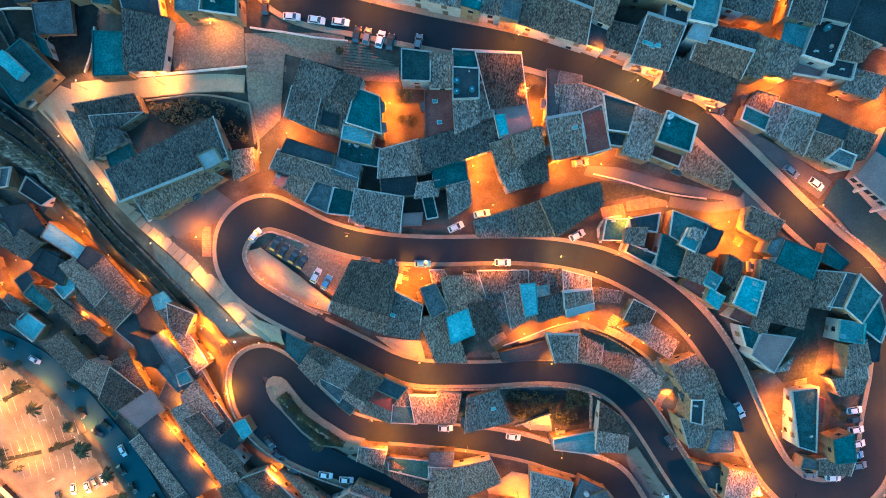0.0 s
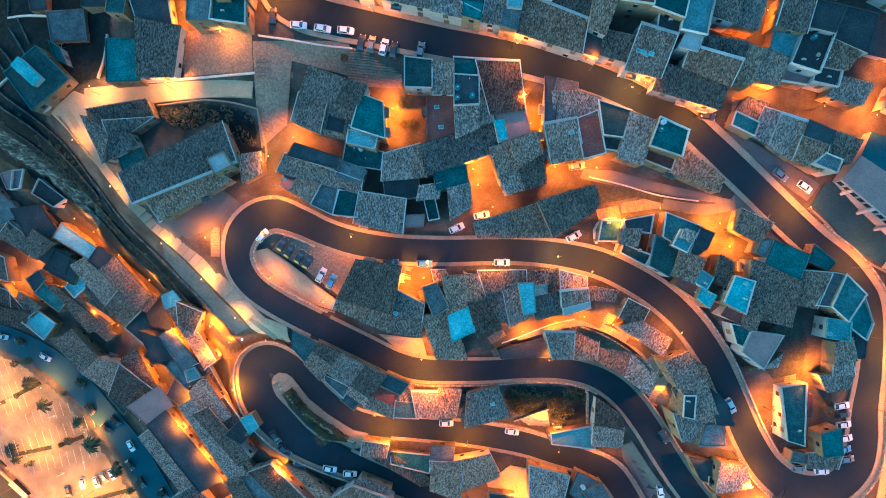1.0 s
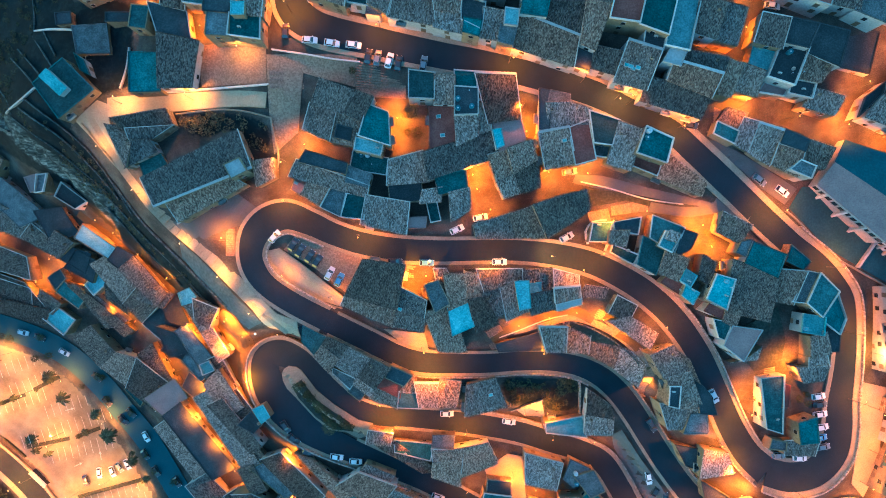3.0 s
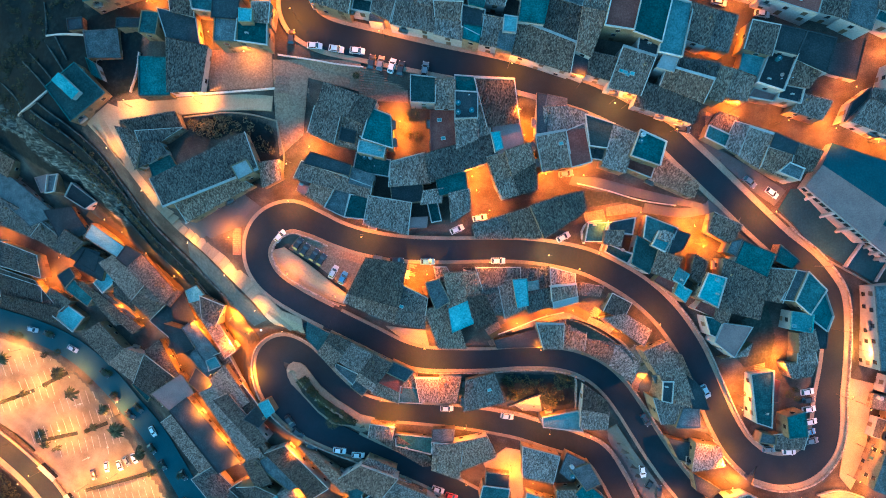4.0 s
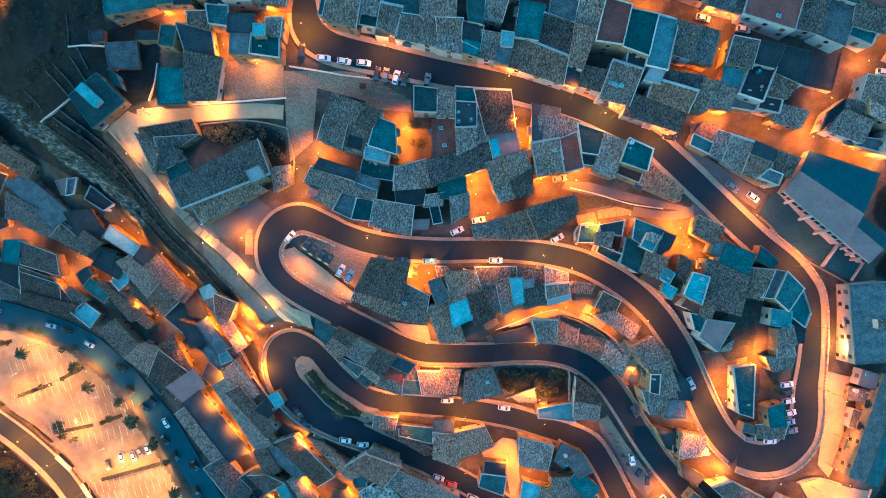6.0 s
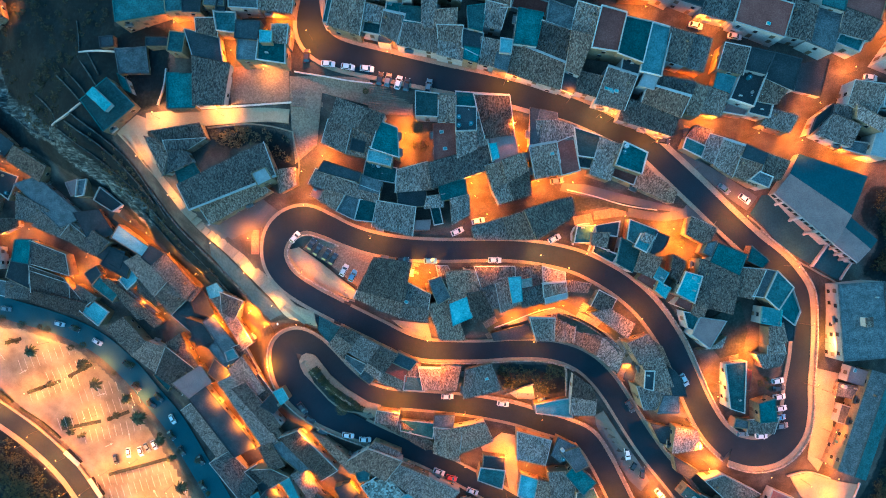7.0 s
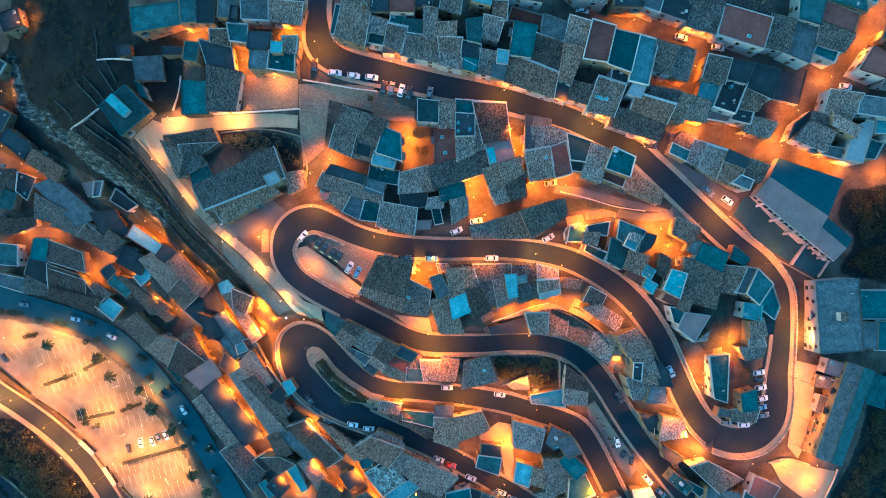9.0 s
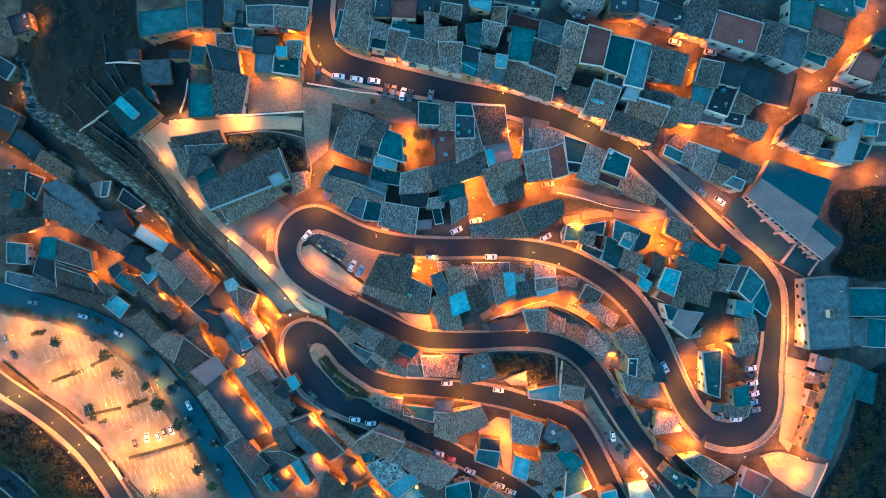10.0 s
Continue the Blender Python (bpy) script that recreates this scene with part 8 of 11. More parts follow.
house(-118.50, -5.39, 9.63, 7.21, -28.4, -39.79, 8.18, "bitumen", "a", faces="rb", edge=0.35, trim="roof", shape=(-5.12, -3.58, 5.62, -3.54, 4.02, 3.54, -4.52, 3.58))
house(-148.44, -13.68, 15.83, 5.15, -18.3, -47.57, 6.94, "dark_tile", "a", faces="rb", rise=0.18, edge=0.45, shape=(-7.45, -2.44, 8.67, -2.57, 7.16, 2.57, -8.38, 2.44))
house(-135.95, -18.43, 8.29, 5.82, -31.3, -46.28, 5.17, "dark_tile", "a", faces="rb", rise=0.22, chimney=2, edge=0.2, shape=(-4.32, -3.11, 3.42, -2.61, 4.86, 2.61, -3.95, 3.11))
house(-115.64, -20.16, 25.55, 3.46, -40.1, -42.33, 5.29, "dark_tile", "c", faces="br", rise=0.16, chimney=2, edge=0.2, shape=(-13.59, -1.20, 12.20, -1.93, 13.34, 1.93, -11.95, 1.20))


# ---- halls, paths, walls, stairs ----
def hall(a0, a1, r0, r1, b0, b1, base, eave, top):
    """A two-slope hall over six corners: one eave, the ridge, the other eave."""
    cx, cy = (a0[0] + a1[0] + b0[0] + b1[0]) / 4, (a0[1] + a1[1] + b0[1] + b1[1]) / 4
    ob = thing("hall", pose(cx, cy, base), "large hall with a mauve-grey and blue-green two-slope roof", "building")
    p = lambda q, z: (q[0] - cx, q[1] - cy, z - base)
    w = bmesh.new()
    v = [w.verts.new(q) for q in (p(a0, base), p(a1, base), p(b1, base), p(b0, base), p(a0, eave - 0.1), p(a1, eave - 0.1), p(b1, eave - 0.1), p(b0, eave - 0.1), p(r0, top - 0.1), p(r1, top - 0.1))]
    for q in ((3, 2, 1, 0), (0, 1, 5, 4), (2, 3, 7, 6), (1, 2, 6, 9, 5), (3, 0, 4, 8, 7), (4, 5, 9, 8), (8, 9, 6, 7)):
        w.faces.new([v[i] for i in q])
    bmesh.ops.recalc_face_normals(w, faces=w.faces)
    part("wall", w, M["coping"], ob)
    along = Vector((*a1, 0)) - Vector((*a0, 0))
    for i in range(11):
        q = Vector(p(a0, eave - 1.7)) + along * ((i + 0.5) / 11)
        part("window", SHARED["window"], None, ob, m=pose(q.x, q.y, q.z, 0, 0, math.degrees(math.atan2(along.y, along.x))) @ Matrix.Diagonal((1.35, 1, 1.2, 1)))
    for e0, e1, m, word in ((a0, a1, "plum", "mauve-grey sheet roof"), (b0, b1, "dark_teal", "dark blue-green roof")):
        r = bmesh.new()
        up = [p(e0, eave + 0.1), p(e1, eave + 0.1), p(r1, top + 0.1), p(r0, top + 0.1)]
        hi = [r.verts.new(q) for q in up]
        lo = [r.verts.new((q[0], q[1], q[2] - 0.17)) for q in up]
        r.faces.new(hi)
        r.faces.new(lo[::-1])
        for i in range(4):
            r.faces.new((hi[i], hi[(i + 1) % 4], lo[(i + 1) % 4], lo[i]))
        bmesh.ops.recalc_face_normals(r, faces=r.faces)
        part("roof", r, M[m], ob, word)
    # buttresses and coping along the court side
    for t in (0.17, 0.47, 0.74):
        q = Vector(p(a0, 0)) * (1 - t) + Vector(p(a1, 0)) * t
        d = (Vector((*a1, 0)) - Vector((*a0, 0))).normalized()
        out = Vector((d.y, -d.x, 0))
        b = bmesh.new()
        box(b, -0.35, 0.35, -0.1, 1.7, 0, eave - base - 0.6, 0)
        for v in b.verts:
            if v.co.z > 1 and v.co.y > 1:
                v.co.y, v.co.x = 0.3, v.co.x * 0.8
        bmesh.ops.transform(b, matrix=Matrix.Translation((q.x, q.y, 0)) @ Matrix(((d.x, out.x, 0, 0), (d.y, out.y, 0, 0), (0, 0, 1, 0), (0, 0, 0, 1))), verts=b.verts)
        bmesh.ops.recalc_face_normals(b, faces=b.faces)
        part("buttress", b, M["coping"], ob)
    return ob


PATCH_WORDS = {"slope": ("retaining_slope", "smooth grey concrete retaining slope below the path", "wall"), "kerbstone": ("traffic_island", "pale stone island in the hairpin bend", "traffic island"), "brick": ("terrace_paving", "pink brick terrace paving", "pavement"), "pale": ("terrace_paving", "pale stone terrace paving", "pavement"), "worn_asphalt": ("parking_bay", "light worn asphalt parking bay", "pavement"), "asphalt": ("yard", "dark asphalt yard", "yard"), "paving": ("terrace_paving", "stone terrace paving", "pavement"), "dark_teal": ("yard", "dark blue-green courtyard below the hall", "yard"), "scrub": ("garden_bed", "dark garden soil with scrub", "garden")}


def patch(material, lift, outline):
    """A paved area laid over the ground inside an outline."""
    name, words, cat = PATCH_WORDS[material]
    bm = bmesh.new()
    bm.faces.new([bm.verts.new((x, y, 0)) for x, y in outline])
    bmesh.ops.triangulate(bm, faces=bm.faces[:])
    for _ in range(6):
        long = [e for e in bm.edges if e.calc_length() > 1.8]
        if not long:
            break
        bmesh.ops.subdivide_edges(bm, edges=long, cuts=1)
        bmesh.ops.triangulate(bm, faces=[f for f in bm.faces if len(f.verts) > 3])
    for v, z in zip(bm.verts, ground_many([v.co.xy for v in bm.verts])):
        v.co.z = z + lift + 0.12
    skirt = bmesh.ops.extrude_edge_only(bm, edges=[e for e in bm.edges if e.is_boundary])
    for v in skirt["geom"]:
        if isinstance(v, bmesh.types.BMVert):
            v.co.z -= 2.0
    bmesh.ops.recalc_face_normals(bm, faces=bm.faces)
    if sum(f.normal.z for f in bm.faces) < 0:
        bmesh.ops.reverse_faces(bm, faces=bm.faces)
    return tagged(new(name, mesh_of(name, bm, M[material])), words, cat, kind="structure")


def line_over_ground(outline, width):
    pts = smooth_line([(x, y, width, 0.0) for x, y in outline], 1.2)
    pts[:, 3] = ground_many(pts[:, :2])
    return pts


def stone_wall(material, high, thick, outline):
    pts = line_over_ground(outline, thick)
    bm = ribbon(bmesh.new(), pts, lambda w: -w / 2, lambda w: w / 2, -2.5, high)
    return tagged(new("garden_wall", mesh_of("garden_wall", bm, M[material])), "rough stone terrace wall along the slope", "wall", kind="structure")


def footpath(material, width, outline):
    pts = line_over_ground(outline, width)
    bm = ribbon(bmesh.new(), pts, lambda w: -w / 2, lambda w: w / 2, -1.5, 0.3)
    return tagged(new("footpath", mesh_of("footpath", bm, M[material])), "stone footpath along the hillside", "path", kind="structure")


def stairs(x0, y0, z0, x1, y1, z1, width, tread=0.55, stone="brick", gap=0.05):
    """A flight of stone steps from the top to the bottom, each step a piece of its own."""
    run = math.hypot(x1 - x0, y1 - y0)
    n = max(3, int(run / tread))
    ob = thing("stairs", pose(x0, y0, min(z0, z1), 0, 0, math.degrees(math.atan2(y1 - y0, x1 - x0))), "outdoor flight of worn stone steps", "stairs")
    b = bmesh.new()
    box(b, 0, run / n - gap, -width / 2, width / 2, -1.2, 0.14)
    me = mesh_of("step", b, M[stone])
    for i in range(n):
        part("step", me, None, ob, m=pose(run * i / n, 0, z0 + (z1 - z0) * (i + 0.5) / n - min(z0, z1)))
    return ob


def thicket(count, size, outline):
    """Brush and tree crowns that nobody could count, as one mass of leaf clumps."""
    xs, ys = [p[0] for p in outline], [p[1] for p in outline]
    spots = []
    while len(spots) < count:
        x, y = random.uniform(min(xs), max(xs)), random.uniform(min(ys), max(ys))
        if inside(x, y, outline) and noise.noise((x * 0.08, y * 0.08, 7)) > random.uniform(-0.7, 0.5):
            spots.append((x, y))
    zs = ground_many(spots)
    verts, faces = [], []
    for (x, y), z in zip(spots, zs):
        r = size * random.uniform(0.5, 1.3)
        for k in range(int(26 + 14 * r)):
            d = Vector((random.gauss(0, 1), random.gauss(0, 1), abs(random.gauss(0, 0.7)))).normalized() * r * random.uniform(0.5, 1.05)
            s = random.uniform(0.16, 0.34) * (0.6 + 0.25 * r)
            u = Vector((random.gauss(0, 1), random.gauss(0, 1), random.gauss(0, 0.5))).normalized() * s
            w = u.cross(Vector((random.gauss(0, 1), random.gauss(0, 1), random.gauss(0, 1)))).normalized() * s * 0.6
            c = Vector((x, y, z + 0.4 * r)) + d
            i = len(verts)
            verts += [c - u, c + w, c + u, c - w]
            faces.append((i, i + 1, i + 2, i + 3))
    me = bpy.data.meshes.new("brush")
    me.from_pydata(verts, [], faces)
    me.materials.append(M["leaf_dry" if size < 1.2 else "leaf"])
    return tagged(new("brush", me), "dark brush and low trees on the slope", "brush", kind="stuff")


# ---- street lamps ----
def lamp_meshes():
    out = {}
    for kind, bulb in (("sodium", "bulb"), ("warm", "bulb_warm"), ("cold", "bulb_white")):
        b = bmesh.new()
        bmesh.ops.create_uvsphere(b, u_segments=10, v_segments=6, radius=0.21, matrix=pose(0.9, 0, -0.1) @ Matrix.Diagonal((1, 1, 0.85, 1)))
        out[kind] = mesh_of("bulb", b, M[bulb])
    arm = bmesh.new()
    slab(arm, -0.03, 0.03, 0, 0.03, 0.95, 0.12, 0.06)
    bmesh.ops.rotate(arm, verts=arm.verts, matrix=Matrix.Rotation(radians(-90), 3, "Z"))
    out["arm"] = mesh_of("arm", arm, M["iron"])
    hood = bmesh.new()
    tube(hood, 0.9, 0, 0.05, 0.16, 0.13, 0.06, 10)
    out["hood"] = mesh_of("hood", hood, M["iron"])
    pole = bmesh.new()
    tube(pole, 0, 0, 0, 1, 0.07, 0.045, 8)
    out["pole"] = mesh_of("pole", pole, M["iron"])
    base = bmesh.new()
    tube(base, 0, 0, 0, 0.5, 0.14, 0.11, 8)
    out["base"] = mesh_of("base", base, M["iron"])
    return out


LAMP = lamp_meshes()
LIGHT = {}
TINTS = {"sodium": (1.0, 0.178, 0.003), "warm": (1.0, 0.272, 0.036), "cold": (0.8, 0.95, 1.0)}


def street_lamp(x, y, z, h, kind, power, turn):
    words = {"sodium": "lit sodium street lamp on a dark iron pole", "warm": "lit warm street lamp on a dark iron pole", "cold": "lit cold white street lamp on a pole"}[kind]
    ob = thing("street_lamp", pose(x, y, z, 0, 0, turn), words, "street lamp", "street lamps")
    pole = part("pole", LAMP["pole"], None, ob, m=Matrix.Diagonal((1, 1, h, 1)))
    part("base", LAMP["base"], None, ob)
    part("arm", LAMP["arm"], None, ob, m=pose(0, 0, h))
    part("hood", LAMP["hood"], None, ob, m=pose(0, 0, h + 0.08))
    part("bulb", LAMP[kind], None, ob, "glowing bulb", pose(0, 0, h))
    key = (kind, power)
    if key not in LIGHT:
        l = bpy.data.lights.new(kind + "_light", "SPOT")
        l.spot_size, l.spot_blend = radians(165), 0.5
        l.energy, l.color, l.shadow_soft_size = LAMP_WATTS * power, TINTS[kind], 0.25
        LIGHT[key] = l
    light = new("lamp_light", LIGHT[key])
    light.parent = ob
    light.matrix_basis = pose(0.9, 0, h - 0.5)
    return ob


# ---- cars ----
def car_parts():
    out = {}
    body = bmesh.new()
    # side profile, nose at +x, drawn as half width by height
    prof = [(-2.0, 0.3), (-2.02, 0.62), (-1.92, 0.92), (-1.2, 0.98), (0.75, 0.96), (1.6, 0.84), (1.95, 0.7), (2.02, 0.45), (1.98, 0.28)]
    half = [0.7, 0.8, 0.82, 0.86, 0.86, 0.82, 0.74, 0.7, 0.68]
    cols = []
    for (x, z), w in zip(prof, half):
        cols.append([body.verts.new(p) for p in ((x, -w, z), (x, -w * 0.6, z + 0.03), (x, w * 0.6, z + 0.03), (x, w, z))])
    low = [body.verts.new((x, y, 0.25)) for x, y in ((-1.95, -0.72), (-1.95, 0.72), (1.9, 0.7), (1.9, -0.7))]
    for a, b in zip(cols, cols[1:]):
        for i in range(3):
            body.faces.new((a[i], b[i], b[i + 1], a[i + 1]))
    mid_l = [c[0] for c in cols]
    mid_r = [c[3] for c in cols]
    body.faces.new([low[0], low[3]] + mid_l[::-1])
    body.faces.new([low[2], low[1]] + mid_r)
    body.faces.new((low[0], low[1], cols[0][3], cols[0][2], cols[0][1], cols[0][0]))
    body.faces.new((low[3], cols[-1][0], cols[-1][1], cols[-1][2], cols[-1][3], low[2]))
    body.faces.new(low)
    bmesh.ops.recalc_face_normals(body, faces=body.faces)
    out["body"] = body
    roof = bmesh.new()
    box(roof, -1.25, 0.35, -0.6, 0.6, 1.42, 1.48, 0, 0.025)
    for x0, z0, x1, z1 in ((-1.8, 0.96, -1.25, 1.44), (1.0, 0.95, 0.35, 1.44)):
        for s in (-1, 1):
            v = [roof.verts.new(p) for p in ((x0, s * 0.8, z0), (x0 + 0.1, s * 0.8, z0), (x1 + 0.1, s * 0.6, z1), (x1, s * 0.6, z1), (x0, s * 0.74, z0), (x0 + 0.1, s * 0.74, z0), (x1 + 0.1, s * 0.55, z1), (x1, s * 0.55, z1))]
            for q in ((0, 1, 2, 3), (7, 6, 5, 4), (0, 4, 5, 1), (1, 5, 6, 2), (2, 6, 7, 3), (3, 7, 4, 0)):
                roof.faces.new([v[i] for i in q])
    out["roof"] = roof
    cab = bmesh.new()
    v = [cab.verts.new(p) for p in ((-1.78, -0.76, 0.95), (1.0, -0.76, 0.95), (1.0, 0.76, 0.95), (-1.78, 0.76, 0.95), (-1.22, -0.57, 1.42), (0.33, -0.57, 1.42), (0.33, 0.57, 1.42), (-1.22, 0.57, 1.42))]
    for q in ((3, 2, 1, 0), (4, 5, 6, 7), (0, 1, 5, 4), (1, 2, 6, 5), (2, 3, 7, 6), (3, 0, 4, 7)):
        cab.faces.new([v[i] for i in q])
    out["windows"] = cab
    return out


def wheel_meshes():
    t = bmesh.new()
    tube(t, 0, 0, -0.1, 0.1, 0.31, 0.31, 14)
    r = bmesh.new()
    tube(r, 0, 0, -0.11, 0.11, 0.19, 0.19, 10)
    return mesh_of("tyre", t, M["tyre"]), mesh_of("rim", r, M["rim"])


TYRE, RIM = wheel_meshes()
CAR_MESH, CARS = {}, {}
CAR_WORDS = {"white": "white parked hatchback car", "silver": "silver grey parked car", "black": "black parked car", "blue": "bright blue parked car", "red": "red parked car", "yellow": "pale car turned amber by the lamplight", "grey": "dark grey parked car"}


def car(x, y, z, turn, shade):
    m = pose(x, y, z, 0, 0, turn)
    if shade in CARS:
        return copy_thing(CARS[shade], m)
    ob = thing("car", m, CAR_WORDS[shade] + " on the asphalt", "car", "parked cars")
    p = car_parts()
    paint = M["paint_white" if shade == "yellow" else "paint_" + shade]
    part("body", p["body"], paint, ob)
    part("roof", p["roof"], paint, ob)
    part("cabin_glass", p["windows"], M["glass"], ob, "dark glass")
    for cx in (-1.25, 1.28):
        for cy in (-0.74, 0.74):
            w = part("wheel", TYRE, None, ob, m=pose(cx, cy, 0.31, 90))
            part("rim", RIM, None, w)
    for s in (-1, 1):
        b = bmesh.new()
        box(b, 1.84, 2.01, s * 0.6 - 0.14, s * 0.6 + 0.14, 0.6, 0.74, 0, 0.02)
        part("headlight", b, M["lens"], ob, "clear headlight")
        b = bmesh.new()
        box(b, -2.05, -1.93, s * 0.66 - 0.1, s * 0.66 + 0.1, 0.66, 0.88, 0, 0.02)
        part("tail_light", b, M["red_lens"], ob, "red tail light")
        b = bmesh.new()
        box(b, 0.68, 0.84, s * 0.95 - 0.1, s * 0.95 + 0.1, 0.95, 1.07, 0, 0.02)
        part("wing_mirror", b, paint, ob)
    CARS[shade] = ob
    return ob


# ---- trees and bushes ----
def leaf(bm, p, size, tilt, spin):
    m = Matrix.Translation(p) @ pose(0, 0, 0, tilt, 0, spin)
    v = [bm.verts.new(m @ Vector(q)) for q in ((-size * 0.4, 0, 0), (0, size, size * 0.15), (size * 0.4, 0, 0), (0, -size, size * 0.1))]
    bm.faces.new(v)


def palm(x, y, z, size):
    ob = thing("palm_tree", pose(x, y, z), "palm tree with drooping fronds in the lot", "palm tree", "palms of the lot")
    t = bmesh.new()
    for k in range(5):
        tube(t, 0.06 * k * size, 0, 0.9 * k * size, (0.9 * k + 0.95) * size, 0.24 - 0.02 * k, 0.2 - 0.02 * k, 8)
    part("trunk", t, M["bark"], ob)
    for k in range(16):
        f = bmesh.new()
        a, reach = k * 2 * math.pi / 16 + random.uniform(-0.15, 0.15), random.uniform(1.7, 2.5) * size
        lift = random.uniform(0.2, 0.9)
        left = right = None
        for s in range(7):
            q = s / 6
            r, h = reach * q, 4.5 * size + lift * math.sin(q * 2.4) * size - 1.1 * q * q * size
            w = 0.34 * size * math.sin(0.25 + q * 2.7)
            c = Vector((math.cos(a) * r + 0.24 * size, math.sin(a) * r, h))
            n = Vector((-math.sin(a), math.cos(a), 0)) * max(w, 0.03)
            pair = [f.verts.new(c - n - Vector((0, 0, 0.12 * size))), f.verts.new(c), f.verts.new(c + n - Vector((0, 0, 0.12 * size)))]
            if left:
                f.faces.new((left[0], pair[0], pair[1], left[1]))
                f.faces.new((left[1], pair[1], pair[2], left[2]))
            left = pair
        part("frond", f, M["leaf"], ob)
    return ob


def bush(x, y, z, r):
    ob = thing("small_tree", pose(x, y, z), "small dark leafy tree among the walls", "tree", "small trees")
    t = bmesh.new()
    tube(t, 0, 0, -0.3, r * 0.9, 0.14, 0.08, 7)
    for k in range(4):
        a = k * 1.6
        top = Vector((math.cos(a) * r * 0.5, math.sin(a) * r * 0.5, r * 1.4))
        b0 = Vector((0, 0, r * 0.6))
        side = Vector((-math.sin(a), math.cos(a), 0)) * 0.05
        v = [t.verts.new(q) for q in (b0 - side, b0 + side, top + side * 0.4, top - side * 0.4)]
        t.faces.new(v)
    part("trunk", t, M["bark"], ob)
    c = bmesh.new()
    for k in range(int(260 * r)):
        d = Vector((random.gauss(0, 1), random.gauss(0, 1), random.gauss(0, 0.8))).normalized()
        lump = 0.75 + 0.35 * noise.noise(d * 1.8 + Vector((x, y, 0)))
        p = d * r * lump * random.uniform(0.55, 1.05) + Vector((0, 0, r * 1.25))
        leaf(c, p, random.uniform(0.1, 0.22), random.uniform(-70, 70), random.uniform(0, 360))
    part("crown", c, M["leaf"], ob)
    return ob


# ---- things on the flat roofs ----
def rooftop_meshes():
    out = {}
    b = bmesh.new()
    tube(b, 0, 0, 0, 1.25, 0.62, 0.62, 14)
    top = max(b.faces, key=lambda f: f.calc_center_median().z)
    bmesh.ops.inset_region(b, faces=[top], thickness=0.1)
    bmesh.ops.translate(b, verts=top.verts[:], vec=(0, 0, 0.1))
    out["drum"] = mesh_of("drum", b, M["tank"])
    out["drum_grey"] = out["drum"].copy()
    out["drum_grey"].materials[0] = M["tank_grey"]
    b = bmesh.new()
    tube(b, 0, 0, 1.35, 1.42, 0.22, 0.2, 10)
    out["lid"] = mesh_of("lid", b, M["tank_grey"])
    b = bmesh.new()
    box(b, -0.45, 0.45, -0.2, 0.2, 0.1, 0.75, 0, 0.03)
    out["case"] = mesh_of("case", b, M["white_line"])
    b = bmesh.new()
    tube(b, 0, 0, 0, 0.03, 0.24, 0.22, 12)
    out["fan_grille"] = mesh_of("fan_grille", b, M["tyre"])
    b = bmesh.new()
    box(b, -0.45, 0.45, -0.05, 0.05, 0, 0.1)
    out["foot"] = mesh_of("foot", b, M["metal"])
    b = bmesh.new()
    n, rings = 14, []
    for k in range(4):
        r = 0.13 * (k + 1)
        rings.append([b.verts.new((r * math.cos(2 * math.pi * i / n), r * math.sin(2 * math.pi * i / n), 0.5 * r * r)) for i in range(n)])
    b.faces.new(rings[0])
    for p, q in zip(rings, rings[1:]):
        for i in range(n):
            b.faces.new((p[i], q[i], q[(i + 1) % n], p[(i + 1) % n]))
    bmesh.ops.solidify(b, geom=b.faces[:], thickness=0.02)
    out["dish"] = mesh_of("dish", b, M["coping"])
    b = bmesh.new()
    tube(b, 0, 0, 0, 1.0, 0.03, 0.03, 6)
    out["mast"] = mesh_of("mast", b, M["metal"])
    b = bmesh.new()
    box(b, -0.6, 0.6, -0.45, 0.45, 0, 0.3)
    top = max(b.faces, key=lambda f: f.calc_center_median().z)
    bmesh.ops.inset_region(b, faces=[top], thickness=0.1)
    out["kerb"] = mesh_of("kerb", b, M["coping"])
    b = bmesh.new()
    box(b, -0.5, 0.5, -0.35, 0.35, 0.3, 0.36, 0, 0.02)
    out["pane"] = mesh_of("pane", b, M["bright"])
    b = bmesh.new()
    box(b, -1.3, 1.3, -1.1, 1.1, 0, 2.3)
    out["hut"] = mesh_of("hut", b, M["plaster_b"])
    b = bmesh.new()
    tiled(b, -1.5, 1.5, -1.3, 2.34, 1.3, 2.75)
    out["hut_roof"] = mesh_of("hut_roof", b, M["tile"])
    b = bmesh.new()
    tube(b, 0, 0, 0, 0.7, 0.09, 0.09, 8)
    tube(b, 0, 0, 0.7, 0.8, 0.16, 0.05, 8)
    out["pipe"] = mesh_of("pipe", b, M["tank_grey"])
    return out


TOP = rooftop_meshes()


def water_tank(x, y, z, turn):
    grey = (x * 7 + y * 3) % 2 < 0.9
    ob = thing("water_tank", pose(x, y, z, 0, 0, turn), ("grey cement" if grey else "blue plastic") + " water tank on a flat roof", "water tank", "roof tanks")
    d = part("drum", TOP["drum_grey" if grey else "drum"], None, ob)
    part("lid", TOP["lid"], None, ob)


def air_conditioner(x, y, z, turn):
    ob = thing("air_conditioner", pose(x, y, z, 0, 0, turn), "white air conditioner unit on a flat roof", "air conditioner", "roof units")
    part("case", TOP["case"], None, ob)
    part("fan_grille", TOP["fan_grille"], None, ob, "dark round grille", pose(0.12, -0.2, 0.42, 90))
    part("foot", TOP["foot"], None, ob)


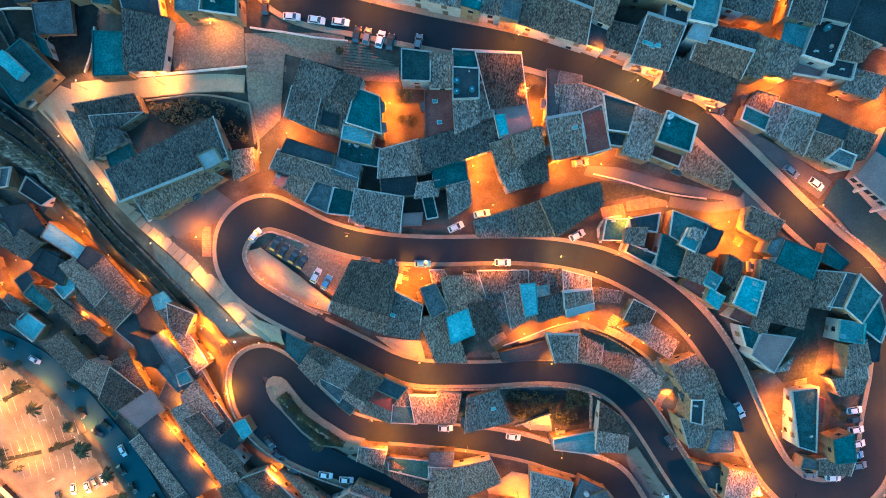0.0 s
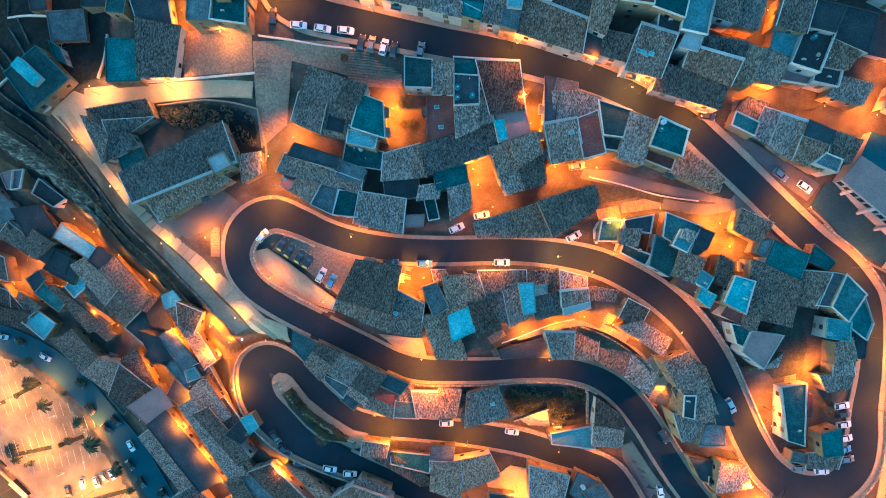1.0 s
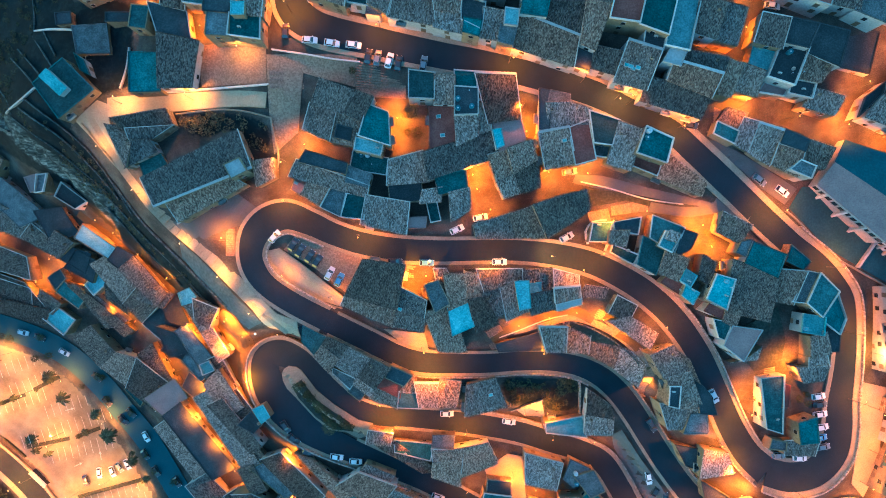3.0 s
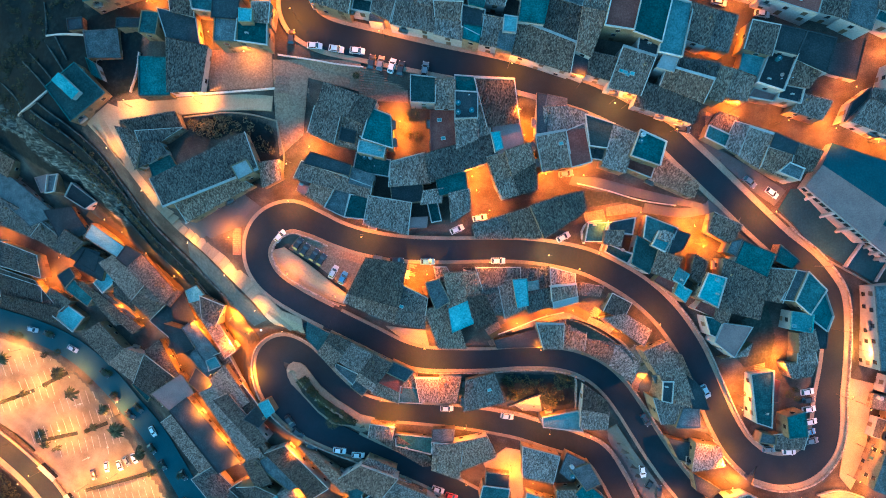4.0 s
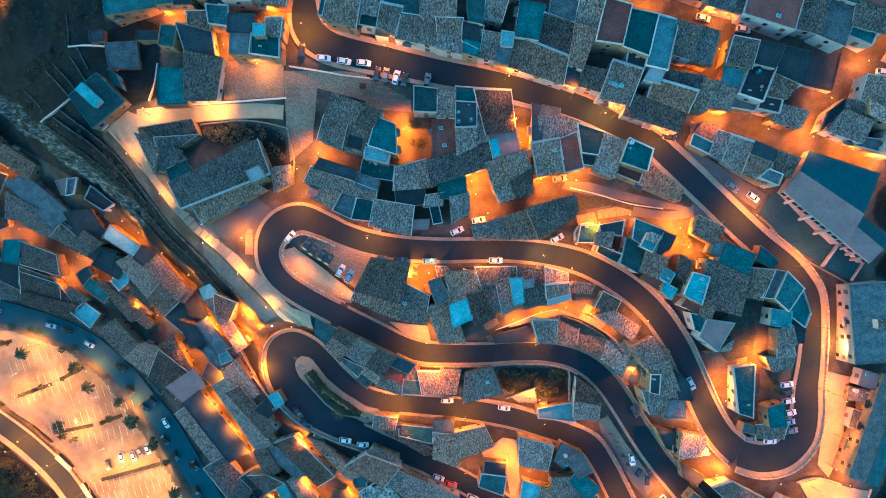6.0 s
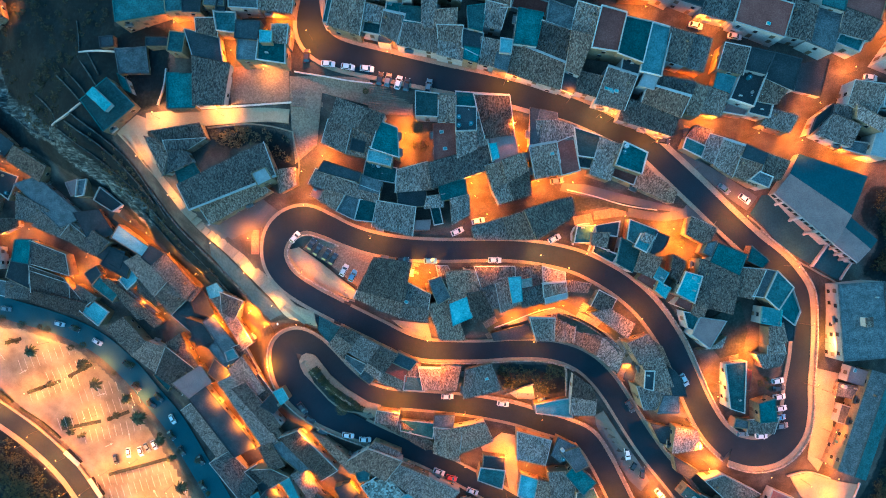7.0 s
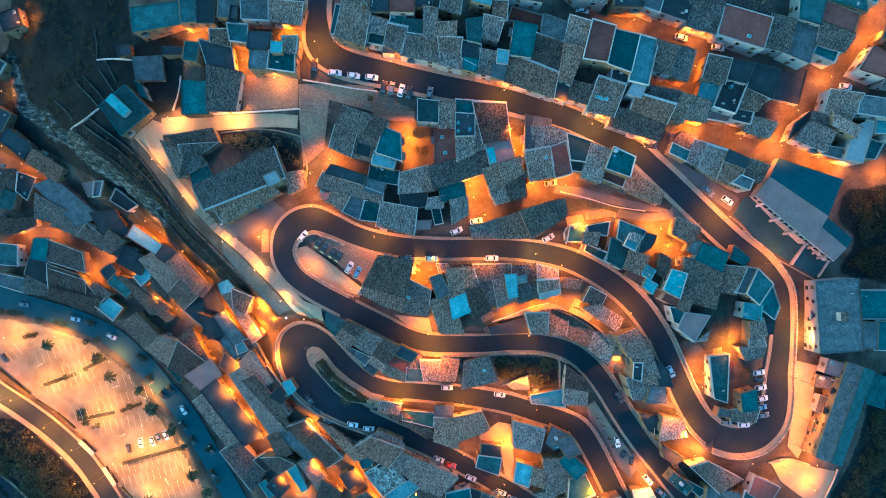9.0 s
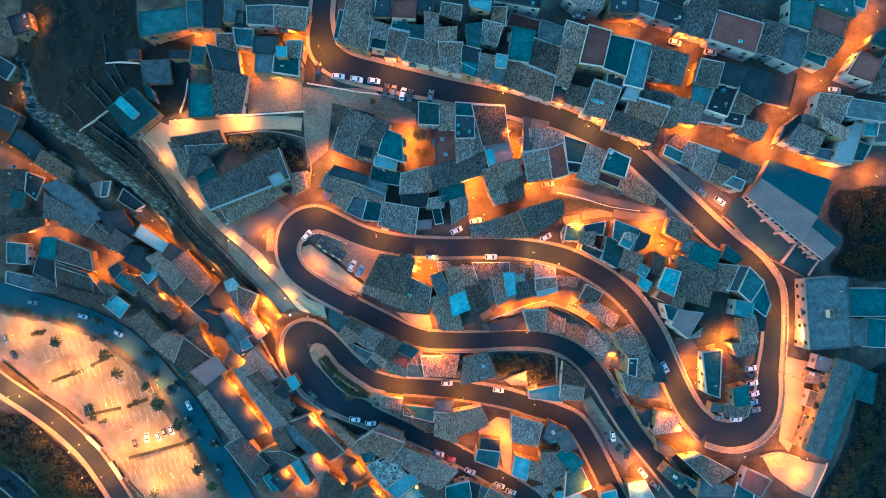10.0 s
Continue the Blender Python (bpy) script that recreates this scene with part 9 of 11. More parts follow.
def satellite_dish(x, y, z, turn):
    ob = thing("satellite_dish", pose(x, y, z, 0, 0, turn), "pale satellite dish on a steel mast", "satellite dish", "roof dishes")
    part("mast", TOP["mast"], None, ob)
    part("dish", TOP["dish"], None, ob, m=pose(0, 0, 1.0, 35, 0, 0))


def skylight(x, y, z, turn):
    ob = thing("skylight", pose(x, y, z, 0, 0, turn), "small raised skylight on a flat roof", "skylight", "skylights")
    part("kerb", TOP["kerb"], None, ob)
    part("pane", TOP["pane"], None, ob, "pale blue pane")


def roof_hut(x, y, z, turn):
    ob = thing("roof_hut", pose(x, y, z, 0, 0, turn), "plastered stair hut with a small tiled roof", "hut", "stair huts")
    part("wall", TOP["hut"], None, ob)
    part("roof", TOP["hut_roof"], None, ob, "mottled clay tiles")
    part("door", SHARED["door"], None, ob, m=pose(0, -1.104, 1.14))


def roof_lantern(x, y, z, turn, w, d):
    ob = thing("roof_lantern", pose(x, y, z, 0, 0, turn), "pale blue stair box on the tower's flat roof", "hut")
    part("wall", box(bmesh.new(), -w / 2 + 0.1, w / 2 - 0.1, -d / 2 + 0.1, d / 2 - 0.1, 0, 2.0), M["plaster_b"], ob)
    part("roof", box(bmesh.new(), -w / 2, w / 2, -d / 2, d / 2, 2.0, 2.16, 0, 0.03), M["bright"], ob, "pale blue coated roof slab")
    part("door", SHARED["door"], None, ob, m=pose(0, -d / 2 + 0.096, 1.14))


def pipe_stack(x, y, z, turn):
    ob = thing("vent_pipe", pose(x, y, z, 0, 0, turn), "grey vent pipe on a flat roof", "vent pipe", "vent pipes")
    part("pipe", TOP["pipe"], None, ob)


# ---- the lot: bays, planting strips, shelters ----
def bay_rows(x, y, z, turn, count, gap, length):
    """A row of painted bay lines, each a thin strip of its own."""
    ob = thing("bay_marking", pose(x, y, z, 0, 0, turn), "row of worn white painted parking bay lines", "road marking", "bay lines")
    b = bmesh.new()
    box(b, -0.07, 0.07, 0, length, 0.0, 0.012)
    me = mesh_of("bay_line", b, M["white_line"])
    for i in range(count):
        part("bay_line", me, None, ob, m=pose(i * gap, 0, 0))


def arrow(x, y, z, turn):
    b = bmesh.new()
    v = [b.verts.new(p) for p in ((-1.6, -0.12, 0), (0.6, -0.12, 0), (0.6, -0.5, 0), (1.7, 0, 0), (0.6, 0.5, 0), (0.6, 0.12, 0), (-1.6, 0.12, 0))]
    f = b.faces.new(v)
    up = bmesh.ops.extrude_face_region(b, geom=[f])
    bmesh.ops.translate(b, verts=[q for q in up["geom"] if isinstance(q, bmesh.types.BMVert)], vec=(0, 0, 0.012))
    bmesh.ops.recalc_face_normals(b, faces=b.faces)
    ob = new("direction_arrow", mesh_of("direction_arrow", b, M["white_line"]))
    ob.matrix_basis = pose(x, y, z, 0, 0, turn)
    tagged(ob, "worn white direction arrow painted on the lot", "road marking", "lot arrows")


def planting_strip(x, y, z, turn, length):
    ob = thing("planting_strip", pose(x, y, z, 0, 0, turn), "kerbed planting strip with low dark shrubs", "planting bed", "planting strips")
    b = bmesh.new()
    box(b, 0, length, -0.7, 0.7, -0.4, 0.18, 0)
    top = max(b.faces, key=lambda f: f.calc_center_median().z)
    bmesh.ops.inset_region(b, faces=[top], thickness=0.15)
    top.material_index = 1
    part("kerb", b, (M["kerbstone"], M["scrub"]), ob)
    b = bmesh.new()
    for k in range(int(length * 26)):
        px = random.uniform(0.2, length - 0.2)
        if noise.noise((px * 0.5 + x, y, 0)) > -0.1:
            leaf(b, Vector((px, random.uniform(-0.6, 0.6), random.uniform(0.2, 0.9))), random.uniform(0.12, 0.26), random.uniform(-70, 70), random.uniform(0, 360))
    part("shrub", b, M["leaf_dry"], ob)


def hedge(x0, y0, z0, x1, y1, z1):
    length = math.hypot(x1 - x0, y1 - y0)
    ob = thing("hedge", pose(x0, y0, z0, 0, 0, math.degrees(math.atan2(y1 - y0, x1 - x0))), "clipped dark hedge between lot and avenue", "hedge", "hedges")
    b = bmesh.new()
    box(b, 0, length, -0.35, 0.35, -0.5, 0.85)
    part("core", b, M["leaf"], ob)
    b = bmesh.new()
    for k in range(int(length * 40)):
        leaf(b, Vector((random.uniform(0, length), random.uniform(-0.55, 0.55), random.uniform(0.1, 1.1))), random.uniform(0.1, 0.2), random.uniform(-70, 70), random.uniform(0, 360))
    part("foliage", b, M["leaf_dry"], ob)


def shelter(x0, y0, z0, x1, y1, z1):
    length = math.hypot(x1 - x0, y1 - y0)
    ob = thing("bus_shelter", pose(x0, y0, z0, 0, 0, math.degrees(math.atan2(y1 - y0, x1 - x0))), "long low shelter with a pale flat canopy", "shelter", "shelters")
    b = bmesh.new()
    box(b, 0, length, -0.9, 0.9, 2.4, 2.52, 0, 0.02)
    part("canopy", b, M["white_line"], ob)
    b = bmesh.new()
    box(b, 0.1, length - 0.1, 0.75, 0.8, 0.2, 2.3)
    part("back_panel", b, M["glass"], ob)
    for i in range(4):
        b = bmesh.new()
        tube(b, 0.2 + (length - 0.4) * i / 3, 0.7, -0.3, 2.4, 0.05, 0.05, 6)
        part("post", b, M["metal"], ob)


hall((96.75, 17.01), (114.86, 1.99), (100.6, 22.73), (118.95, 10.54), (104.03, 28.76), (124.49, 22.17), 0.07, 9.2, 10.5)
hall((117.6, 2.06), (124.79, -3.51), (119.44, 7.63), (127.91, 0.63), (122.63, 10.32), (130.78, 3.46), -3.68, 4.74, 5.94)
stone_wall("pale", .9, .4, [(-102.86, 35.40), (-95.39, 25.82), (-89.49, 19.84), (-82.02, 11.33), (-77.32, 5.94), (-70.09, -0.72), (-63.17, -7.50), (-56.57, -13.78), (-52.04, -19.43)])
patch("pale", .2, [(-104.88, 36.37), (-97.13, 41.53), (-92.41, 39.77), (-93.87, 35.79), (-91.44, 26.48), (-95.62, 26.25)])
patch("slope", .15, [(-75.63, 2.49), (-70.53, -1.60), (-63.45, -8.59), (-56.95, -15.11), (-52.36, -21.03), (-57.17, -23.38), (-63.06, -17.18), (-70.80, -9.15), (-75.94, -2.54)])
patch("brick", .12, [(-66.11, 54.48), (-46.95, 53.91), (-46.91, 43.6), (-65.75, 43.7)])
stone_wall("coping", .9, .35, [(-75.9, 42.79), (-65.49, 42.96), (-55.62, 43.08), (-46.33, 43.2)])
footpath("pale", 5.5, [(-94.07, 39.3), (-83.94, 39.84), (-73.97, 40.38), (-63.9, 40.76), (-54.02, 40.73), (-47.23, 40.1)])
# Pale paving marks where lamps light this plaza; the light is in its colour.
patch("pale", .25, [(12.33, -67.51), (19.22, -62.05), (23.74, -62.77), (24.93, -75.48), (26.74, -85.63), (22.45, -83.42), (19.86, -71.62), (13.64, -70.56)])
stone_wall("kerbstone", .8, .35, [(-73.83, 36.92), (-65.81, 37.42), (-59.86, 37.59), (-53.04, 36.65), (-46.39, 34.88)])
stone_wall("kerbstone", 1.0, .35, [(-46.34, 34.85), (-45.85, 30.47), (-45.02, 25.13), (-46.22, 19.69)])
# Asphalt parking bay; the lamps' peach light is put in as brick pink.
patch("brick", .06, [(-41.29, 4.07), (-32.44, 1.45), (-20.58, -2.27), (-22.52, -8.0), (-26.8, -12.66), (-36.32, -5.05), (-44.73, -0.15)])
patch("pale", .35, [(-49.85, -0.56), (-46.32, 0.22), (-36.33, -6.58), (-27.79, -13.83), (-29.03, -16.32), (-36.73, -13.82), (-44.34, -10.55), (-48.44, -5.74)])
stone_wall("pale", .8, .3, [(-46.15, 0.22), (-40.0, -3.92), (-33.37, -9.21), (-27.5, -13.78)])
stone_wall("kerbstone", .9, .3, [(-49.65, -0.56), (-49.01, -4.76), (-46.03, -8.59), (-40.37, -12.03), (-32.76, -15.49), (-28.94, -16.65)])
patch("worn_asphalt", .08, [(-77.39, 6.99), (-58.97, 15.67), (-55.41, 12.35), (-57.09, 6.65), (-67.01, 4.67), (-71.47, 1.81)])
stairs(-59.69, 5.67, -1.41, -59.8, -1.97, -1.99, 2.4)
# Courtyard below the hall, in one even dark blue-green.
patch("dark_teal", .1, [(91.50, 11.18), (94.82, 16.75), (98.86, 16.84), (108.34, 10.51), (118.51, 3.26), (127.95, -3.22), (123.12, -9.41), (112.65, -4.39), (103.47, 0.47), (96.31, 7.15)])
stone_wall("coping", 1.4, .6, [(112.16, -4.74), (115.02, -0.77), (117.54, 2.47)])
stone_wall("coping", 1.2, .4, [(123.12, -8.97), (125.28, -5.90), (127.48, -3.20)])
stone_wall("kerbstone", .8, .4, [(90.75, 10.39), (95.91, 6.38), (102.67, -0.28), (111.72, -5.13), (122.06, -9.94)])
patch("worn_asphalt", .1, [(66.17, 28.81), (71.07, 27.87), (81.79, 22.62), (93.40, 16.16), (90.30, 12.10), (83.62, 16.05), (75.80, 22.02), (69.74, 26.55)])
stairs(-41.4, 46.63, 8.89, -41.46, 41.83, 8.44, 9.0)
patch("pale", .1, [(115.3, -36.57), (125.18, -38.91), (124.36, -50.93), (124.61, -63.31), (121.17, -71.55), (117.0, -67.17), (116.19, -50.69)])
patch("pale", .15, [(20.9, -47.85), (28.41, -44.45), (29.96, -50.31), (24.21, -50.28)])
stone_wall("wallstone", 1.5, .4, [(19.88, -48.65), (23.39, -46.04), (28.51, -43.66)])
stone_wall("wallstone", 1.2, .5, [(38.29, -37.21), (39.09, -41.88), (39.81, -50.56)])
patch("pale", .3, [(-17.42, -22.56), (-5.69, -23.39), (-4.51, -29.22), (-10.57, -28.03)])
patch("worn_asphalt", .3, [(49.2, -54.57), (50.99, -51.92), (56.58, -60.31), (63.11, -69.04), (67.03, -75.62), (65.26, -80.16), (61.78, -77.2), (54.68, -66.29), (51.08, -59.6)])
stairs(15.46, -21.27, -2.08, 11.69, -23.69, -2.96, 3.0)
stone_wall("fieldstone", .7, .35, [(-128.68, 39.09), (-117.44, 31.4), (-108.89, 23.86), (-101.13, 16.93)])
stone_wall("fieldstone", .7, .35, [(-124.52, 41.11), (-113.58, 34.19), (-104.96, 25.5), (-96.18, 14.38)])
stone_wall("fieldstone", .7, .35, [(-121.58, 43.32), (-110.69, 35.58), (-101.38, 26.23), (-91.83, 9.76)])
stone_wall("fieldstone", .6, .3, [(-129.74, 57.01), (-122.39, 51.11), (-117.8, 46.99)])
stone_wall("fieldstone", .6, .3, [(-126.55, 59.06), (-118.91, 52.38), (-114.57, 47.96)])
stone_wall("fieldstone", .6, .3, [(-120.63, 62.09), (-114.89, 55.28), (-111.69, 51.38)])
stone_wall("fieldstone", .6, .3, [(-116.84, 63.34), (-111.14, 54.98)])
stone_wall("coping", .8, .4, [(-120.18, 63.64), (-113.14, 63.32), (-105.92, 62.26)])
stone_wall("coping", .9, .5, [(-132.14, 40.75), (-123.4, 42.89), (-117.02, 46.05)])
stone_wall("fieldstone", .6, .3, [(-161.14, 50.04), (-149.03, 42.08), (-135.02, 36.3)])
stone_wall("fieldstone", .6, .3, [(-142.24, 52.8), (-131.96, 45.14), (-128.69, 39.7)])
stone_wall("fieldstone", .6, .3, [(-122.45, 74.84), (-120.87, 68.39), (-120.33, 63.72)])
stone_wall("coping", .8, .4, [(-89.91, 44.28), (-87.82, 49.85), (-87.04, 55.48)])
stone_wall("fieldstone", .6, .3, [(-109.34, 18.29), (-101.47, 10.14), (-90.45, -1.19), (-80.04, -11.42)])
stone_wall("fieldstone", .6, .3, [(-103.59, 18.01), (-93.11, 6.88), (-80.71, -5.18), (-70.44, -16.21)])
stone_wall("fieldstone", .8, .5, [(-97.03, 19.52), (-87.0, 6.72), (-75.13, -5.06), (-62.74, -16.74)])
thicket(260, .9, [(-155.49, 98.25), (-111.39, 91.64), (-110.08, 73.7), (-120.83, 62.3), (-129.29, 39.89), (-149.46, 42.85), (-160.61, 55.58)])
thicket(130, .7, [(-125.86, 40.43), (-107.69, 33.83), (-92.66, 8.86), (-64.05, -21.11), (-73.98, -13.69), (-89.42, 0.45), (-107.57, 16.91)])
thicket(330, 2.4, [(-205.84, -72.6), (-177.32, -73.66), (-165.62, -86.37), (-153.58, -99.7), (-138.61, -116.3), (-178.58, -119.04), (-178.66, -107.93), (-193.45, -95.63), (-208.17, -90.74)])
thicket(260, 2.2, [(131.68, 18.45), (149.89, 19.71), (165.84, 18.11), (172.78, -11.59), (150.13, -10.57), (135.45, -5.56), (140.81, 3.32)])
thicket(360, 2.2, [(153.87, -48.94), (176.77, -32.57), (189.71, -114.57), (146.52, -110.8), (139.58, -87.67), (144.83, -79.42), (149.54, -65.74)])
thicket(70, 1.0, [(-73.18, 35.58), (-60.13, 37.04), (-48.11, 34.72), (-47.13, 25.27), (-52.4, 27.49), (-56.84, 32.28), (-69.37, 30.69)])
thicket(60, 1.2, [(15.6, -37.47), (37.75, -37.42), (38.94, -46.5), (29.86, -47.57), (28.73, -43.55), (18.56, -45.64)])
patch("asphalt", .05, [(-43.32, -22.61), (-40.15, -21.39), (-31.71, -26.07), (-37.45, -30.09), (-43.19, -31.29)])
stairs(-16.81, 47.55, 11.72, -17.62, 39.91, 8.3, 12.0)
footpath("worn_asphalt", 4.5, [(54.56, 12.38), (64.52, 10.98), (73.5, 11.98), (80.82, 9.33)])
stone_wall("coping", .7, .3, [(35.88, 17.94), (43.97, 16.05), (53.59, 13.4), (62.83, 12.0)])
stairs(38.31, 8.89, 4.76, 43.71, 10.24, 5.01, 5.0)
stairs(44.23, 10.78, 5.1, 53.91, 12.12, 5.49, 3.5)
stairs(87.84, -22.65, 3.39, 89.14, -34.84, 0.29, 3.0)
stairs(43.18, -16.68, 1.18, 40.26, -21.41, -0.48, 2.4)
stairs(17.51, -24.74, -3.58, 12.69, -27.59, -6.61, 3.0)
stairs(69.06, 36.75, 11.16, 66.17, 30.85, 10.64, 4.0)
stone_wall("coping", 1.2, .4, [(38.41, 1.51), (37.61, 4.91), (39.39, 7.47), (42.91, 7.88)])
stone_wall("coping", 1.2, .5, [(43.07, -0.41), (44.64, 4.22), (45.65, 7.47)])
stairs(-9.53, -4.35, 1.21, -10.13, -7.74, 0.61, 3.0)
stairs(-5.5, -10.44, 0.19, -4.54, -14.04, -0.54, 2.5)
patch("brick", .1, [(-46.83, 50.83), (-22.74, 49.79), (-22.78, 47.27), (-23.03, 44.74), (-18.68, 43.46), (-10.31, 42.42), (-10.39, 39.31), (-18.83, 39.8), (-23.68, 42.3), (-37.03, 45.79), (-38.16, 37.75), (-39.3, 31.11), (-46.29, 25.64), (-46.76, 35.48), (-46.71, 42.69)])
stone_wall("coping", .8, .3, [(-45.26, 52.01), (-37.25, 50.5), (-29.22, 48.92), (-21.96, 47.95)])
stairs(-80.41, 10.79, -2.64, -76.34, 6.23, -3.71, 2.6, 2.1, "pale", 0.16)
stairs(-76.34, 6.23, -3.71, -69.38, 0.72, -2.75, 2.8, 2.1, "pale", 0.16)
stairs(-69.38, 0.72, -2.75, -62.77, -4.90, -2.78, 3.2, 2.1, "pale", 0.16)
stairs(-62.77, -4.90, -2.78, -56.00, -11.63, -2.37, 3.8, 2.1, "pale", 0.16)
stairs(-56.00, -11.63, -2.37, -50.15, -17.44, -2.93, 4.4, 2.1, "pale", 0.16)
footpath("pale", 3.4, [(-98.70, 36.94), (-92.59, 26.52), (-88.05, 19.95), (-80.41, 10.79), (-76.34, 6.23), (-69.38, 0.72), (-62.77, -4.90), (-56.00, -11.63), (-49.64, -18.04), (-43.92, -22.83)])
stone_wall("coping", .9, .35, [(-74.9, 7.03), (-68.46, 10.33), (-61.04, 13.64), (-57.82, 15.58)])
patch("kerbstone", .62, [(-49.08, -39.80), (-49.34, -37.87), (-48.52, -36.15), (-47.11, -35.21), (-44.75, -35.51), (-43.33, -36.45), (-41.75, -38.47), (-38.61, -42.52), (-33.28, -46.88), (-26.08, -51.37), (-21.54, -52.45), (-22.40, -57.10), (-26.30, -58.02), (-29.91, -56.16), (-35.40, -55.24), (-39.75, -51.47), (-45.16, -45.31), (-47.89, -42.37)])
patch("scrub", .72, [(-46.35, -41.64), (-43.25, -39.34), (-38.7, -45.42), (-33.26, -49.16), (-28.56, -52.19), (-27.99, -55.86), (-34.52, -54.88), (-39.47, -50.96), (-44.41, -45.33)])
patch("pale", .2, [(111.64, -73.15), (117.81, -71.8), (126.21, -74.61), (138.44, -77.86), (134.38, -90.77), (125.07, -86.47), (116.0, -79.87)])
stone_wall("coping", .9, .35, [(110.6, -72.79), (117.22, -71.45), (125.53, -73.95)])
stone_wall("coping", .9, .35, [(137.87, -76.92), (135.05, -84.81), (133.66, -90.69)])
patch("scrub", .15, [(34.71, -18.9), (43.22, -19.24), (53.77, -28.03), (57.58, -33.65), (53.56, -36.33), (44.9, -29.71), (34.32, -24.65)])
footpath("paving", 3, [(12.75, -24.86), (20.81, -20.94), (28.81, -18.03), (35.01, -16.57), (43.34, -20.65), (51.74, -25.22), (57.66, -32.68)])
stone_wall("coping", .8, .3, [(13.66, -25.29), (19.89, -22.75), (27.86, -19.37), (33.6, -17.9)])
patch("scrub", .12, [(80.51, -20.54), (89.1, -15.21), (92.09, -24.11), (91.63, -31.43), (84.51, -33.24), (80.34, -28.63)])
patch("scrub", .12, [(36.89, 16.03), (47.9, 15.22), (62.01, 12.23), (69.01, 11.39), (58.68, 10.48), (48.03, 13.05), (38.4, 11.24)])
patch("worn_asphalt", .1, [(34.52, 19.91), (41.47, 19.48), (54.88, 16.13), (67.13, 13.12), (75.8, 10.52), (73.46, 9.66), (62.01, 12.23), (49.7, 14.8), (39.04, 16.47), (33.76, 17.76)])
patch("worn_asphalt", .1, [(-76.09, 9.13), (-58.59, 16.43), (-52.58, 11.69), (-56.54, 6.75), (-59.9, 5.73), (-67.49, 2.75)])
patch("worn_asphalt", .1, [(69.16, -49.39), (75.73, -51.01), (75.9, -52.91), (68.54, -51.4)])
patch("paving", .3, [(-70.72, -20.06), (-64.09, -17.55), (-58.81, -23.82), (-58.77, -36.16), (-60.37, -42.15), (-68.69, -43.46), (-67.59, -35.9), (-71.07, -28.27)])
patch("paving", .2, [(-70.88, -20.61), (-64.25, -17.32), (-60.03, -19.67), (-57.98, -25.05), (-57.52, -32.07), (-56.50, -38.56), (-55.81, -45.97), (-58.42, -47.86), (-62.25, -43.07), (-64.57, -37.39), (-67.24, -32.18), (-69.49, -26.81)])
patch("pale", .5, [(-54.78, -13.27), (-51.43, -13.77), (-47.14, -18.05), (-41.60, -20.11), (-41.05, -24.85), (-49.56, -24.02), (-53.29, -18.54)])
footpath("paving", 3.6, [(-118.86, 12.16), (-108.23, 5.02), (-97.39, -2.26), (-90.51, -7.67), (-83.69, -13.44)])
footpath("brick", 3.6, [(18.86, -22.09), (23.84, -20.64), (28.77, -19.18), (35.33, -17.90), (42.04, -19.71), (47.55, -22.60), (52.48, -26.37), (56.01, -29.64), (57.61, -33.14), (57.16, -37.22), (56.99, -42.35)])
# Wall added to keep the alley lamps' light off the roofs below.
stone_wall("fieldstone", 1.1, .4, [(35.30, -19.89), (40.70, -21.90), (45.94, -24.82), (50.54, -28.28), (53.80, -31.75), (55.05, -35.49), (54.80, -39.90)])


street_lamp(-39.73, 61.1, 9.25, 7.0, "sodium", 1.56, 135)
street_lamp(-16.52, 55.84, 11.6, 7.0, "sodium", 0.707, 225)
street_lamp(15.99, 47.33, 13.16, 7.0, "sodium", 1.025, 300)
street_lamp(34.25, 42.39, 12.72, 7.0, "sodium", 0.637, 120)
street_lamp(42.9, 38.23, 12.35, 5.2, "warm", 0.513, 285)
street_lamp(46.16, 37.0, 12.22, 7.0, "sodium", 0.513, 120)
street_lamp(59.31, 31.12, 11.41, 7.0, "sodium", 1.04, 225)
street_lamp(87.87, 9.43, 5.65, 7.0, "sodium", 1.446, 135)
street_lamp(54.36, 68.45, 15.08, 5.0, "sodium", 0.697, 300)
street_lamp(123.63, 26.87, 4.03, 5.0, "sodium", 1.997, 15)
# Fill lamp added between the street's own two lamps.
street_lamp(89.11, 34.05, 8.39, 5.0, "sodium", 0.582, 0)
street_lamp(103.37, -4.54, 2.56, 7.0, "sodium", 1.206, 345)
street_lamp(140.48, 23.66, 1.28, 5.0, "sodium", 0.998, 30)
street_lamp(-54.37, 52.18, 7.08, 5.2, "warm", 0.495, 345)
street_lamp(-50.13, 66.13, 8.76, 4.4, "sodium", 1.373, 105)
street_lamp(-63.81, 57.03, 5.52, 4.4, "sodium", 0.92, 90)
street_lamp(-74.24, 64.63, 3.1, 4.4, "sodium", 0.863, 90)
street_lamp(-81.99, 68.68, 0.66, 4.4, "sodium", 0.978, 225)
street_lamp(-68.44, 40.41, 2.05, 5.2, "warm", 0.99, 120)
street_lamp(-89.64, 40.2, -1.36, 5.2, "warm", 0.743, 90)
street_lamp(-12.61, 32.93, 6.35, 5.0, "sodium", 1.671, 75)
street_lamp(-13.05, 28.09, 5.1, 5.0, "sodium", 0.84, 105)
street_lamp(-36.89, 26.47, 3.79, 5.0, "sodium", 0.972, 90)
street_lamp(21.34, 29.61, 7.83, 5.0, "sodium", 1.308, 150)
street_lamp(26.41, 19.12, 5.68, 5.0, "sodium", 1.383, 75)
street_lamp(37.41, 19.65, 6.68, 5.0, "sodium", 1.342, 180)
